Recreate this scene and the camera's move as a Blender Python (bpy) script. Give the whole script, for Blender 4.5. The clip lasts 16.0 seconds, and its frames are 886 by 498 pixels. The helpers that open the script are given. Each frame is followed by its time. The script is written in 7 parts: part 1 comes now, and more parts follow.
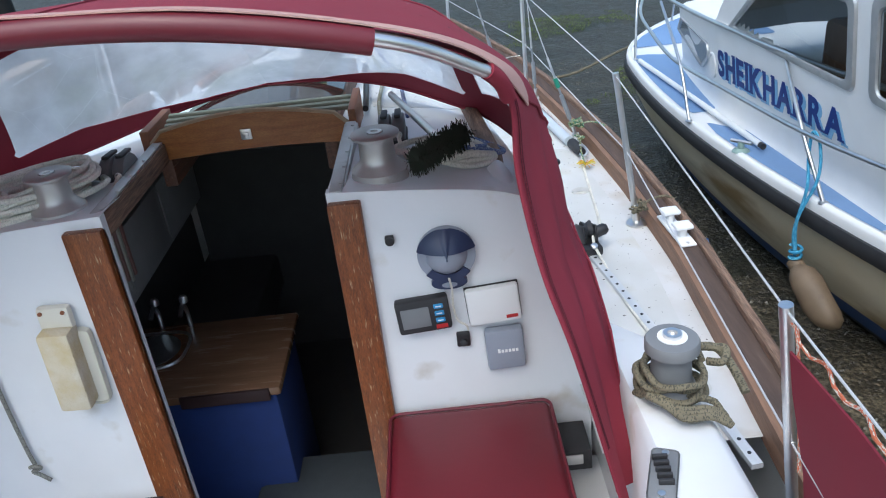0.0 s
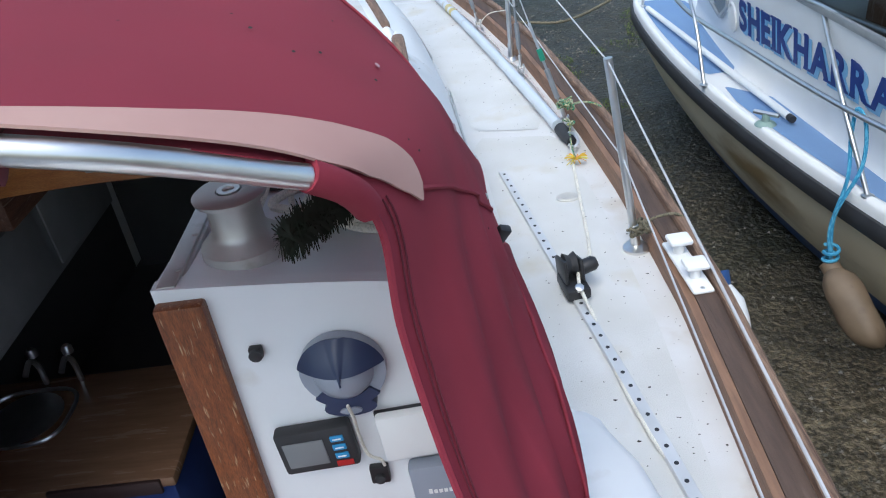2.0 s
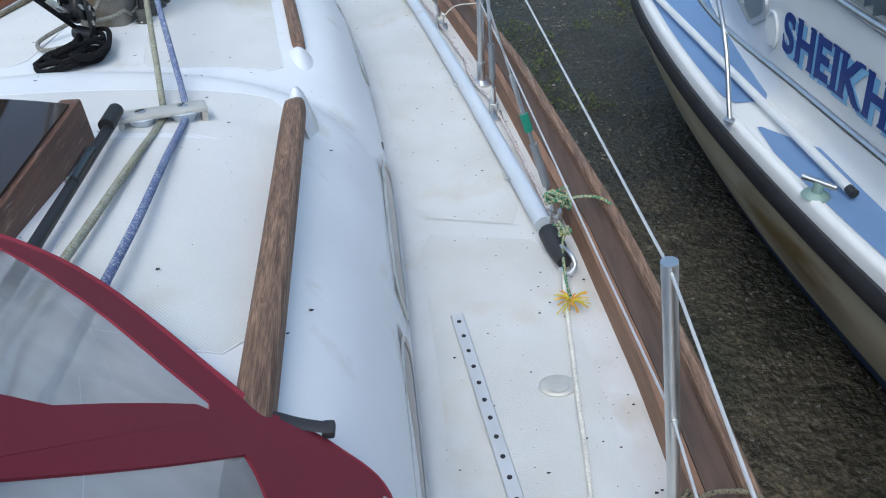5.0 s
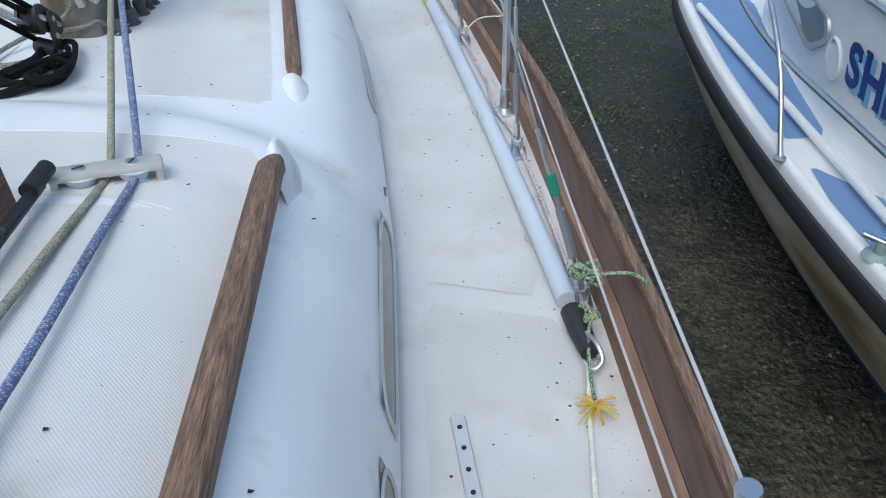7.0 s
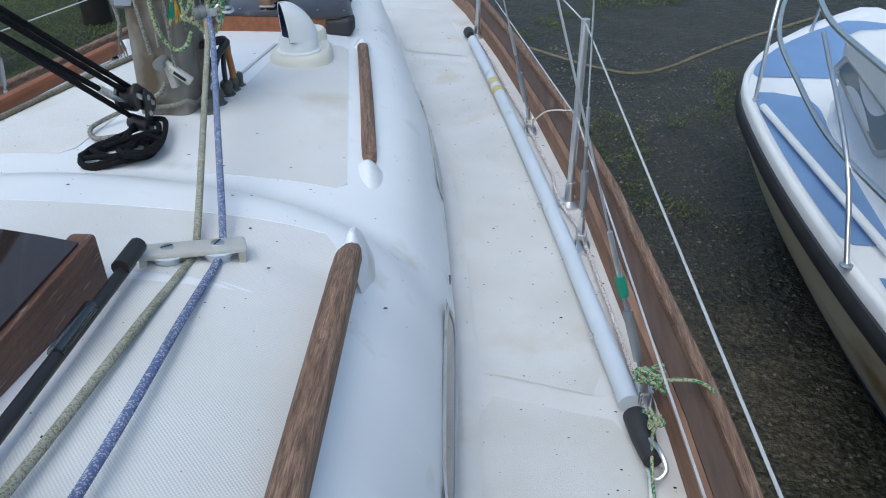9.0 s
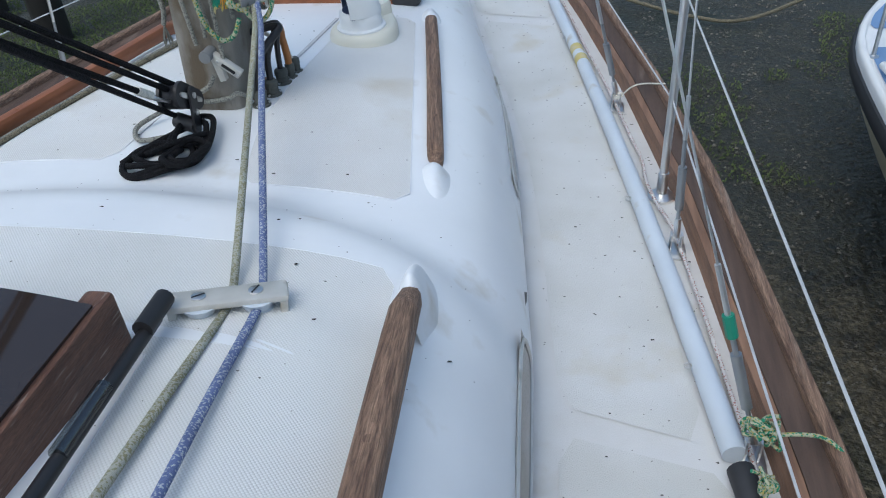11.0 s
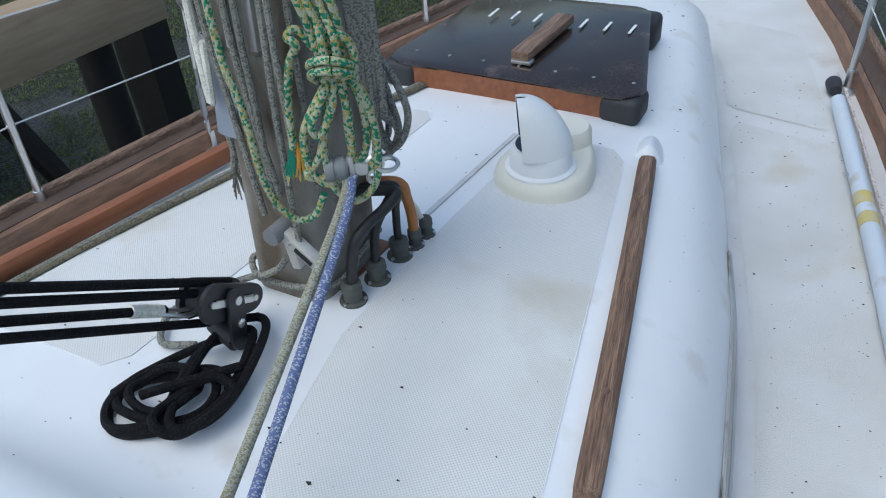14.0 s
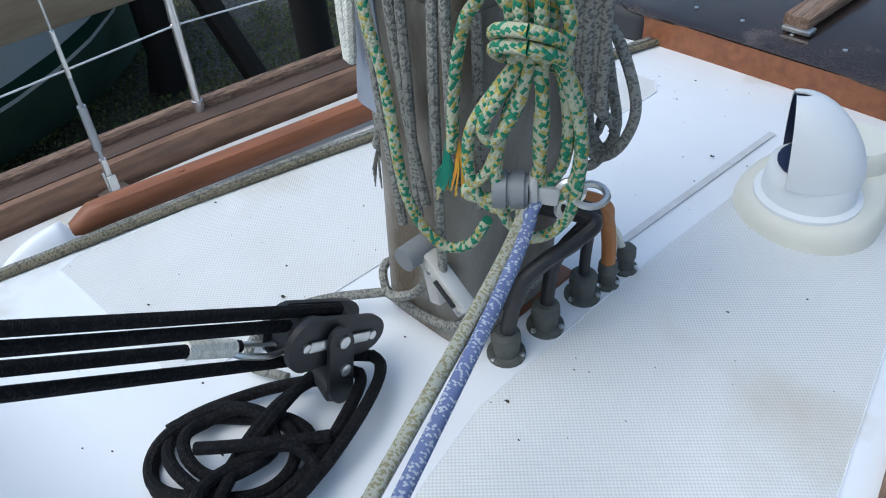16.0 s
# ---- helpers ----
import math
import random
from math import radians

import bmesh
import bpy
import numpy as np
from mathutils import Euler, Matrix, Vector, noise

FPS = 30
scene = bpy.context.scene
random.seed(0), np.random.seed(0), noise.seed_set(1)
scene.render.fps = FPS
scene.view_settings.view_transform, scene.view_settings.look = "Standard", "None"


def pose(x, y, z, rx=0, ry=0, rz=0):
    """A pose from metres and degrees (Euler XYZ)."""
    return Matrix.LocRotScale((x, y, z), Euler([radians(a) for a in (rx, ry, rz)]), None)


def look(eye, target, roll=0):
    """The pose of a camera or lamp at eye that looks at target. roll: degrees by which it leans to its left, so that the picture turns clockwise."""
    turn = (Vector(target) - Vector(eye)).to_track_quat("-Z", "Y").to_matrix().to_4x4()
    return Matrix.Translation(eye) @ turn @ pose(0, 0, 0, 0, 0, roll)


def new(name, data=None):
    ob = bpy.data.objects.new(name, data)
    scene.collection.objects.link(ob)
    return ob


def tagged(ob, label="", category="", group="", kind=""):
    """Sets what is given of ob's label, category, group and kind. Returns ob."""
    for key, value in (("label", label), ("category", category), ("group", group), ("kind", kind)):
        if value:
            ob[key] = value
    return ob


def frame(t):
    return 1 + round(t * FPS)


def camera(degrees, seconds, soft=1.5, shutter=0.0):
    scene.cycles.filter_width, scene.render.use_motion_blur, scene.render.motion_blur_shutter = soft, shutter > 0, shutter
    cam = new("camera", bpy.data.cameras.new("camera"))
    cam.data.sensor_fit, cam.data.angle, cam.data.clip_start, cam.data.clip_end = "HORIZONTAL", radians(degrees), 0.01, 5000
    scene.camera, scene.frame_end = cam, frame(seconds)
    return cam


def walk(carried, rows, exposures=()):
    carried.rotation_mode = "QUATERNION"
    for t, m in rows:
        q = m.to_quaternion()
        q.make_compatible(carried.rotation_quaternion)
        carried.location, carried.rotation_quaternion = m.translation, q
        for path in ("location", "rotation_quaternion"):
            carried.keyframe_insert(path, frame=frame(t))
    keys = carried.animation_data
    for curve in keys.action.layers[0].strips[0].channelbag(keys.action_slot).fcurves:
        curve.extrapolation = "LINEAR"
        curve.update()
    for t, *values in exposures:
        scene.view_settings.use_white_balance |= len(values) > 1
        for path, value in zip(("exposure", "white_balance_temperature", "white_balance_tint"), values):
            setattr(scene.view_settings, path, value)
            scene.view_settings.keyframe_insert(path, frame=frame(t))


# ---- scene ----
cam = camera(59.9, 16.0, soft=1.1)
PATH = [
    (0, (0.652, -1.818, 1.411), (0.625, -0.04, 0.495), -6.6),
    (0.5, (0.765, -1.544, 1.366), (0.638, 0.22, 0.431), -7.0),
    (1, (0.862, -1.364, 1.373), (0.624, 0.367, 0.399), -7.4),
    (1.5, (0.897, -1.274, 1.364), (0.662, 0.43, 0.345), -8.0),
    (2, (0.883, -1.074, 1.346), (0.811, 0.625, 0.294), -8.2),
    (2.5, (0.912, -0.933, 1.309), (0.983, 0.748, 0.228), -7.9),
    (3, (1.039, -0.718, 1.314), (1.178, 0.96, 0.233), -7.8),
    (3.5, (1.07, -0.602, 1.338), (1.21, 1.076, 0.259), -7.2),
    (4, (1.058, -0.477, 1.339), (1.167, 1.187, 0.234), -6.0),
    (4.5, (1.041, -0.191, 1.27), (1.103, 1.438, 0.11), -4.5),
    (5, (1.002, 0.187, 1.291), (1.019, 1.78, 0.082), -3.6),
    (5.2, (0.986, 0.252, 1.312), (0.989, 1.827, 0.079), -3.0),
    (7.3, (1.048, 0.585, 1.264), (1.007, 2.153, 0.024), -1.7),
    (7.5, (1.036, 0.576, 1.27), (0.984, 2.161, 0.05), -1.6),
    (8, (1.002, 0.569, 1.289), (0.924, 2.192, 0.123), -1.0),
    (8.5, (0.993, 0.575, 1.292), (0.884, 2.231, 0.177), -0.6),
    (9, (0.991, 0.587, 1.309), (0.842, 2.263, 0.227), -0.5),
    (9.2, (0.984, 0.589, 1.31), (0.826, 2.273, 0.242), -0.7),
    (11.3, (0.968, 0.95, 1.328), (0.595, 2.495, 0.114), -5.1),
    (11.5, (0.959, 1.001, 1.353), (0.568, 2.535, 0.131), -5.3),
    (12, (0.94, 1.146, 1.358), (0.482, 2.669, 0.146), -5.5),
    (12.5, (0.967, 1.398, 1.336), (0.399, 2.908, 0.154), -5.6),
    (13, (0.985, 1.579, 1.36), (0.319, 3.055, 0.186), -5.3),
    (13.5, (0.898, 1.713, 1.334), (0.156, 3.144, 0.151), -4.7),
    (14, (0.804, 1.842, 1.323), (-0.015, 3.218, 0.126), -4.6),
    (14.5, (0.72, 1.906, 1.312), (-0.183, 3.203, 0.086), -4.8),
    (15, (0.649, 1.979, 1.295), (-0.344, 3.183, 0.044), -4.9),
    (15.5, (0.571, 2.073, 1.244), (-0.501, 3.174, -0.036), -5.1),
    (16, (0.548, 2.187, 1.192), (-0.564, 3.193, -0.131), -4.9),
]
walk(cam, [(t, look(eye, target, roll)) for t, eye, target, roll in PATH], [(0.0, 0.66, 5800, 5), (1.5, 0.62, 5800, 5), (2.5, 0.58, 5800, 5), (4.0, 0.42, 5750, 4), (5.2, 0.30, 5750, 4), (9.0, 0.14, 5750, 4), (12.5, 0.0, 5750, 4), (14.0, 0.05, 5750, 4), (16.0, 0.26, 5750, 4)])

# ---- light ----
world = bpy.data.worlds.new("sky")
scene.world = world
world.use_nodes = True
wn = world.node_tree
sky = wn.nodes.new("ShaderNodeTexSky")
sky.sky_type, sky.sun_disc = "NISHITA", False
sky.sun_elevation, sky.sun_rotation = radians(60), radians(200)
sky.air_density, sky.dust_density = 1.4, 4.0
wn.links.new(sky.outputs["Color"], wn.nodes["Background"].inputs["Color"])
wn.nodes["Background"].inputs["Strength"].default_value = 0.15
sun_data = bpy.data.lights.new("sun", "SUN")
sun_data.energy, sun_data.angle, sun_data.color = 0.8, radians(50), (1.0, 0.98, 0.95)
sun = new("sun", sun_data)
sun.matrix_world = look((-1.3, -1.6, 6.9), (0, 2, 0))


# ---- shaping ----
def obj(name, bm, mat, parent=None, label="", smooth=None):
    """Links a bmesh as one mesh object."""
    bmesh.ops.recalc_face_normals(bm, faces=bm.faces[:])
    me = bpy.data.meshes.new(name)
    bm.to_mesh(me)
    bm.free()
    if smooth is not None:
        me.shade_smooth()
        me.set_sharp_from_angle(angle=radians(smooth))
    for m in mat if isinstance(mat, (list, tuple)) else [mat]:
        me.materials.append(m)
    ob = new(name, me)
    if parent is not None:
        ob.parent = parent
    if label:
        tagged(ob, label)
    return ob


def part(name, bm, mat, parent, label="", smooth=40):
    return obj(name, bm, mat, parent, label, smooth)


def thing(name, label, category, group="", at=(0, 0, 0), kind=""):
    e = new(name)
    e.empty_display_size = 0.05
    e.location = at
    return tagged(e, label, category, group, kind)


def box(bm, lo, hi, bevel=0.0, m=None, seg=2):
    r = bmesh.ops.create_cube(bm, size=1.0)
    vs = r["verts"]
    lo, hi = Vector(lo), Vector(hi)
    for v in vs:
        v.co = Vector([(lo[i] + hi[i]) / 2 + v.co[i] * (hi[i] - lo[i]) for i in range(3)])
    if bevel > 0:
        es = list({e for v in vs for e in v.link_edges})
        r = bmesh.ops.bevel(bm, geom=es, offset=bevel, segments=seg, affect="EDGES", profile=0.5)
        vs = list({v for f in r["faces"] for v in f.verts} | {v for v in vs if v.is_valid})
    if m is not None:
        bmesh.ops.transform(bm, matrix=m, verts=vs)
    return vs


def grid(bm, rows, close=False, cap=False):
    """A skin over rows of points, all of one length."""
    vr = [[bm.verts.new(p) for p in row] for row in rows]
    n = len(vr[0])
    for a, b in zip(vr, vr[1:]):
        for i in range(n if close else n - 1):
            j = (i + 1) % n
            bm.faces.new((a[i], a[j], b[j], b[i]))
    if cap:
        bm.faces.new(vr[0][::-1])
        bm.faces.new(vr[-1])
    return vr


def shell(bm, rows, thick):
    """A skin with thickness towards its back."""
    vr = grid(bm, rows)
    bm.normal_update()
    fs = list({f for r in vr for v in r for f in v.link_faces})
    bmesh.ops.solidify(bm, geom=fs, thickness=thick)
    return vr


def smooth_line(pts, n=6):
    """A curve through the points (Catmull-Rom)."""
    pts = [Vector(p) for p in pts]
    q = [pts[0] * 2 - pts[1]] + pts + [pts[-1] * 2 - pts[-2]]
    out = []
    for i in range(1, len(q) - 2):
        a, b, c, d = q[i - 1:i + 3]
        for k in range(n):
            t = k / n
            out.append(0.5 * (2 * b + (c - a) * t + (2 * a - 5 * b + 4 * c - d) * t * t + (3 * b - a - 3 * c + d) * t ** 3))
    out.append(pts[-1])
    return out


def tube(bm, pts, r, n=8, cap=True, taper=None, flat=1.0):
    """A round bar along points; UV: metres along, share round."""
    pts = [Vector(p) for p in pts]
    uv = bm.loops.layers.uv.verify()
    rings, lens, L = [], [], 0.0
    up = None
    for i, p in enumerate(pts):
        d = (pts[min(i + 1, len(pts) - 1)] - pts[max(i - 1, 0)])
        if d.length < 1e-9:
            d = Vector((0, 0, 1))
        d.normalize()
        if up is None:
            up = Vector((0, 0, 1)) if abs(d.z) < 0.9 else Vector((1, 0, 0))
        s = d.cross(up)
        if s.length < 1e-6:
            s = d.orthogonal()
        s.normalize()
        up = s.cross(d).normalized()
        if i:
            L += (p - pts[i - 1]).length
        lens.append(L)
        rr = r if taper is None else r * taper(i / (len(pts) - 1))
        rings.append([bm.verts.new(p + (s * math.cos(a) + up * (math.sin(a) * flat)) * rr) for a in (2 * math.pi * k / n for k in range(n))])
    for i in range(len(pts) - 1):
        for k in range(n):
            j = (k + 1) % n
            f = bm.faces.new((rings[i][k], rings[i][j], rings[i + 1][j], rings[i + 1][k]))
            for lp, (u, v) in zip(f.loops, ((lens[i], k / n), (lens[i], (k + 1) / n), (lens[i + 1], (k + 1) / n), (lens[i + 1], k / n))):
                lp[uv].uv = (u, v)
    if cap:
        bm.faces.new(rings[0][::-1])
        bm.faces.new(rings[-1])


def turned(bm, profile, m=None, n=24):
    """A turned shape from (radius, height) pairs about z."""
    rows = [[Vector((r * math.cos(2 * math.pi * k / n), r * math.sin(2 * math.pi * k / n), z)) for k in range(n)] for r, z in profile]
    if m is not None:
        rows = [[m @ p for p in row] for row in rows]
    grid(bm, rows, close=True, cap=True)


def lerp(table, y):
    """Reads a table of (y, value) smoothly."""
    if y <= table[0][0]:
        return table[0][1]
    for (a, p), (b, q) in zip(table, table[1:]):
        if y <= b:
            return p + (q - p) * (y - a) / (b - a)
    return table[-1][1]


def B():
    return bmesh.new()


# ---- materials ----
def material(name, base, rough=0.5, metal=0.0, second=None, scale=8.0, spread=0.5, bump=0.0, bump_scale=60.0, stains=None, stain_scale=2.0, stain_at=0.62, stretch=(1, 1, 1), coat=0.0, rough_var=0.1, spec=0.5, bump_dist=0.004, grain=0.0, grain_scale=170.0):
    m = bpy.data.materials.new(name)
    m.use_nodes = True
    t = m.node_tree
    N, L = t.nodes, t.links
    bs = N["Principled BSDF"]
    bs.inputs["Roughness"].default_value, bs.inputs["Metallic"].default_value = rough, metal
    bs.inputs["Coat Weight"].default_value = coat
    bs.inputs["Specular IOR Level"].default_value = spec
    co = N.new("ShaderNodeTexCoord")
    mp = N.new("ShaderNodeMapping")
    mp.inputs["Scale"].default_value = stretch
    L.new(co.outputs["Object"], mp.inputs["Vector"])
    vec = mp.outputs["Vector"]

    def noise_tex(sc, detail=6.0):
        n = N.new("ShaderNodeTexNoise")
        n.inputs["Scale"].default_value, n.inputs["Detail"].default_value = sc, detail
        L.new(vec, n.inputs["Vector"])
        return n.outputs["Fac"]

    def ramp(fac, a, b, ca, cb):
        r = N.new("ShaderNodeValToRGB")
        r.color_ramp.elements[0].position, r.color_ramp.elements[1].position = a, b
        r.color_ramp.elements[0].color, r.color_ramp.elements[1].color = (*ca, 1), (*cb, 1)
        L.new(fac, r.inputs["Fac"])
        return r.outputs["Color"]

    second = second or tuple(c * 0.8 for c in base)
    n1 = noise_tex(scale)
    col = ramp(n1, 0.5 - spread / 2, 0.5 + spread / 2, second, base)
    if stains:
        f = ramp(noise_tex(stain_scale, 9.0), stain_at, stain_at + 0.14, (0, 0, 0), (1, 1, 1))
        mx = N.new("ShaderNodeMix")
        mx.data_type = "RGBA"
        L.new(f, mx.inputs["Factor"])
        L.new(col, mx.inputs["A"])
        mx.inputs["B"].default_value = (*stains, 1)
        col = mx.outputs["Result"]
    if grain:
        g = ramp(noise_tex(grain_scale, 3.0), 0.36, 0.64, (1 - 2 * grain,) * 3, (1 + 0.4 * grain,) * 3)
        mg = N.new("ShaderNodeMix")
        mg.data_type, mg.blend_type = "RGBA", "MULTIPLY"
        mg.inputs["Factor"].default_value = 1.0
        L.new(col, mg.inputs["A"])
        L.new(g, mg.inputs["B"])
        col = mg.outputs["Result"]
    L.new(col, bs.inputs["Base Color"])
    if rough_var:
        mr = N.new("ShaderNodeMapRange")
        mr.inputs["To Min"].default_value, mr.inputs["To Max"].default_value = max(0.02, rough - rough_var), min(1, rough + rough_var)
        L.new(n1, mr.inputs["Value"])
        L.new(mr.outputs["Result"], bs.inputs["Roughness"])
    if bump:
        bp = N.new("ShaderNodeBump")
        bp.inputs["Strength"].default_value, bp.inputs["Distance"].default_value = bump, bump_dist
        L.new(noise_tex(bump_scale, 4.0), bp.inputs["Height"])
        L.new(bp.outputs["Normal"], bs.inputs["Normal"])
    return m


M_gel = material("white_gelcoat", (0.78, 0.80, 0.82), 0.35, second=(0.70, 0.72, 0.74), scale=3, bump=0.05, bump_scale=25, stains=(0.58, 0.56, 0.51), stain_scale=6, stain_at=0.61)
M_deck = material("painted_deck", (0.65, 0.655, 0.66), 0.5, second=(0.56, 0.55, 0.52), scale=5, bump=0.25, bump_scale=500, stains=(0.50, 0.46, 0.39), stain_scale=4, stain_at=0.60)
M_teak = material("weathered_teak", (0.35, 0.225, 0.15), 0.65, second=(0.155, 0.09, 0.06), scale=16, spread=0.34, bump=1.0, bump_scale=60, stretch=(8, 0.35, 8), stains=(0.34, 0.26, 0.20), stain_scale=5, grain=0.25, grain_scale=60)
M_varnish = material("varnished_teak", (0.27, 0.085, 0.022), 0.35, second=(0.13, 0.036, 0.011), scale=18, stretch=(5, 5, 0.6), bump=0.25, stains=(0.58, 0.42, 0.24), stain_scale=34, stain_at=0.605, grain=0.2)
M_canvas = material("burgundy_canvas", (0.30, 0.030, 0.055), 0.8, second=(0.24, 0.022, 0.042), scale=5, bump=0.25, bump_scale=900)
def canvas_glow(m, share):
    """Lets some light through woven cloth."""
    N, L = m.node_tree.nodes, m.node_tree.links
    bs = N["Principled BSDF"]
    tl, mx = N.new("ShaderNodeBsdfTranslucent"), N.new("ShaderNodeMixShader")
    tl.inputs["Color"].default_value = (0.42, 0.10, 0.12, 1)
    mx.inputs["Fac"].default_value = share
    L.new(bs.outputs["BSDF"], mx.inputs[1])
    L.new(tl.outputs["BSDF"], mx.inputs[2])
    L.new(mx.outputs["Shader"], N["Material Output"].inputs["Surface"])


canvas_glow(M_canvas, 0.24)
M_vinyl_red = material("burgundy_vinyl", (0.135, 0.012, 0.022), 0.42, scale=4, bump=0.1, bump_scale=40)
M_steel = material("stainless_steel", (0.74, 0.74, 0.73), 0.34, 1.0, second=(0.62, 0.62, 0.61), scale=20)
M_alu = material("anodised_aluminium", (0.60, 0.60, 0.59), 0.45, 0.6, second=(0.47, 0.46, 0.44), scale=12, stains=(0.27, 0.24, 0.18), stain_scale=8)
M_black = material("black_plastic", (0.018, 0.018, 0.02), 0.45, scale=10)
M_grey = material("grey_plastic", (0.20, 0.21, 0.22), 0.5, scale=10)
M_white = material("white_paint", (0.80, 0.81, 0.81), 0.4, scale=5, second=(0.74, 0.75, 0.74))
M_blue = material("pale_blue_deck_paint", (0.19, 0.31, 0.52), 0.6, second=(0.155, 0.26, 0.45), scale=4, bump=0.1, bump_scale=200)
M_mud = material("wet_mud", (0.185, 0.152, 0.098), 0.52, second=(0.050, 0.043, 0.028), scale=7, spec=0.4, bump=1.0, bump_dist=0.05, bump_scale=22, rough_var=0.3, grain=0.35, grain_scale=45, stains=(0.055, 0.065, 0.035), stain_scale=0.8, stain_at=0.55)


def darken_forward(m):
    """The mud colour grows darker and less brown towards the bows, with a ragged border."""
    N, L = m.node_tree.nodes, m.node_tree.links
    bs = N["Principled BSDF"]
    old = bs.inputs["Base Color"].links[0].from_socket
    co, sp, no, ad, mr, mx = (N.new(k) for k in ("ShaderNodeTexCoord", "ShaderNodeSeparateXYZ", "ShaderNodeTexNoise", "ShaderNodeMath", "ShaderNodeMapRange", "ShaderNodeMix"))
    L.new(co.outputs["Object"], sp.inputs["Vector"])
    L.new(co.outputs["Object"], no.inputs["Vector"])
    no.inputs["Scale"].default_value, no.inputs["Detail"].default_value = 0.9, 6.0
    ad.operation = "MULTIPLY_ADD"
    L.new(no.outputs["Fac"], ad.inputs[0])
    ad.inputs[1].default_value = 4.0
    L.new(sp.outputs["Y"], ad.inputs[2])
    mr.inputs["From Min"].default_value, mr.inputs["From Max"].default_value = 3.5, 6.5
    L.new(ad.outputs["Value"], mr.inputs["Value"])
    mx.data_type, mx.blend_type = "RGBA", "MULTIPLY"
    mx.inputs["B"].default_value = (0.34, 0.40, 0.42, 1)
    L.new(mr.outputs["Result"], mx.inputs["Factor"])
    L.new(old, mx.inputs["A"])
    L.new(mx.outputs["Result"], bs.inputs["Base Color"])


darken_forward(M_mud)
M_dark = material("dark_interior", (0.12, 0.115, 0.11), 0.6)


def rope_material(name, base, fleck, share=0.3, cells=420.0, fleck2=None, around=12.0):
    """Braided rope: strands as small cells, some in a second colour."""
    m = bpy.data.materials.new(name)
    m.use_nodes = True
    N, L = m.node_tree.nodes, m.node_tree.links
    bs = N["Principled BSDF"]
    bs.inputs["Roughness"].default_value = 0.85
    bs.inputs["Specular IOR Level"].default_value = 0.2
    co, mp, vo = N.new("ShaderNodeTexCoord"), N.new("ShaderNodeMapping"), N.new("ShaderNodeTexVoronoi")
    mp.inputs["Scale"].default_value = (cells, around, 1.0)
    mp.inputs["Rotation"].default_value = (0, 0, 0.5)
    vo.inputs["Scale"].default_value, vo.inputs["Randomness"].default_value = 1.0, 0.25
    L.new(co.outputs["UV"], mp.inputs["Vector"])
    L.new(mp.outputs["Vector"], vo.inputs["Vector"])
    sep = N.new("ShaderNodeSeparateColor")
    L.new(vo.outputs["Color"], sep.inputs["Color"])
    rp = N.new("ShaderNodeValToRGB")
    rp.color_ramp.interpolation = "CONSTANT"
    e = rp.color_ramp.elements
    e[0].color, e[0].position = (*base, 1), 0.0
    e[1].color, e[1].position = (*fleck, 1), 1 - share
    if fleck2:
        x = e.new(1 - share * 0.4)
        x.color = (*fleck2, 1)
    L.new(sep.outputs["Red"], rp.inputs["Fac"])
    dirt = N.new("ShaderNodeTexNoise")
    dirt.inputs["Scale"].default_value = 14.0
    L.new(co.outputs["Object"], dirt.inputs["Vector"])
    mx = N.new("ShaderNodeMix")
    mx.data_type, mx.blend_type = "RGBA", "MULTIPLY"
    mx.inputs["Factor"].default_value = 0.6
    L.new(rp.outputs["Color"], mx.inputs["A"])
    dr = N.new("ShaderNodeMapRange")
    dr.inputs["From Min"].default_value, dr.inputs["From Max"].default_value = 0.3, 0.7
    dr.inputs["To Min"].default_value, dr.inputs["To Max"].default_value = 0.55, 0.88
    L.new(dirt.outputs["Fac"], dr.inputs["Value"])
    L.new(dr.outputs["Result"], mx.inputs["B"])
    br = N.new("ShaderNodeHueSaturation")
    br.inputs["Value"].default_value, br.inputs["Saturation"].default_value = 1.35, 0.95
    L.new(mx.outputs["Result"], br.inputs["Color"])
    L.new(br.outputs["Color"], bs.inputs["Base Color"])
    bp = N.new("ShaderNodeBump")
    bp.inputs["Strength"].default_value, bp.inputs["Distance"].default_value = 0.8, 0.002
    bp.invert = True
    L.new(vo.outputs["Distance"], bp.inputs["Height"])
    L.new(bp.outputs["Normal"], bs.inputs["Normal"])
    return m


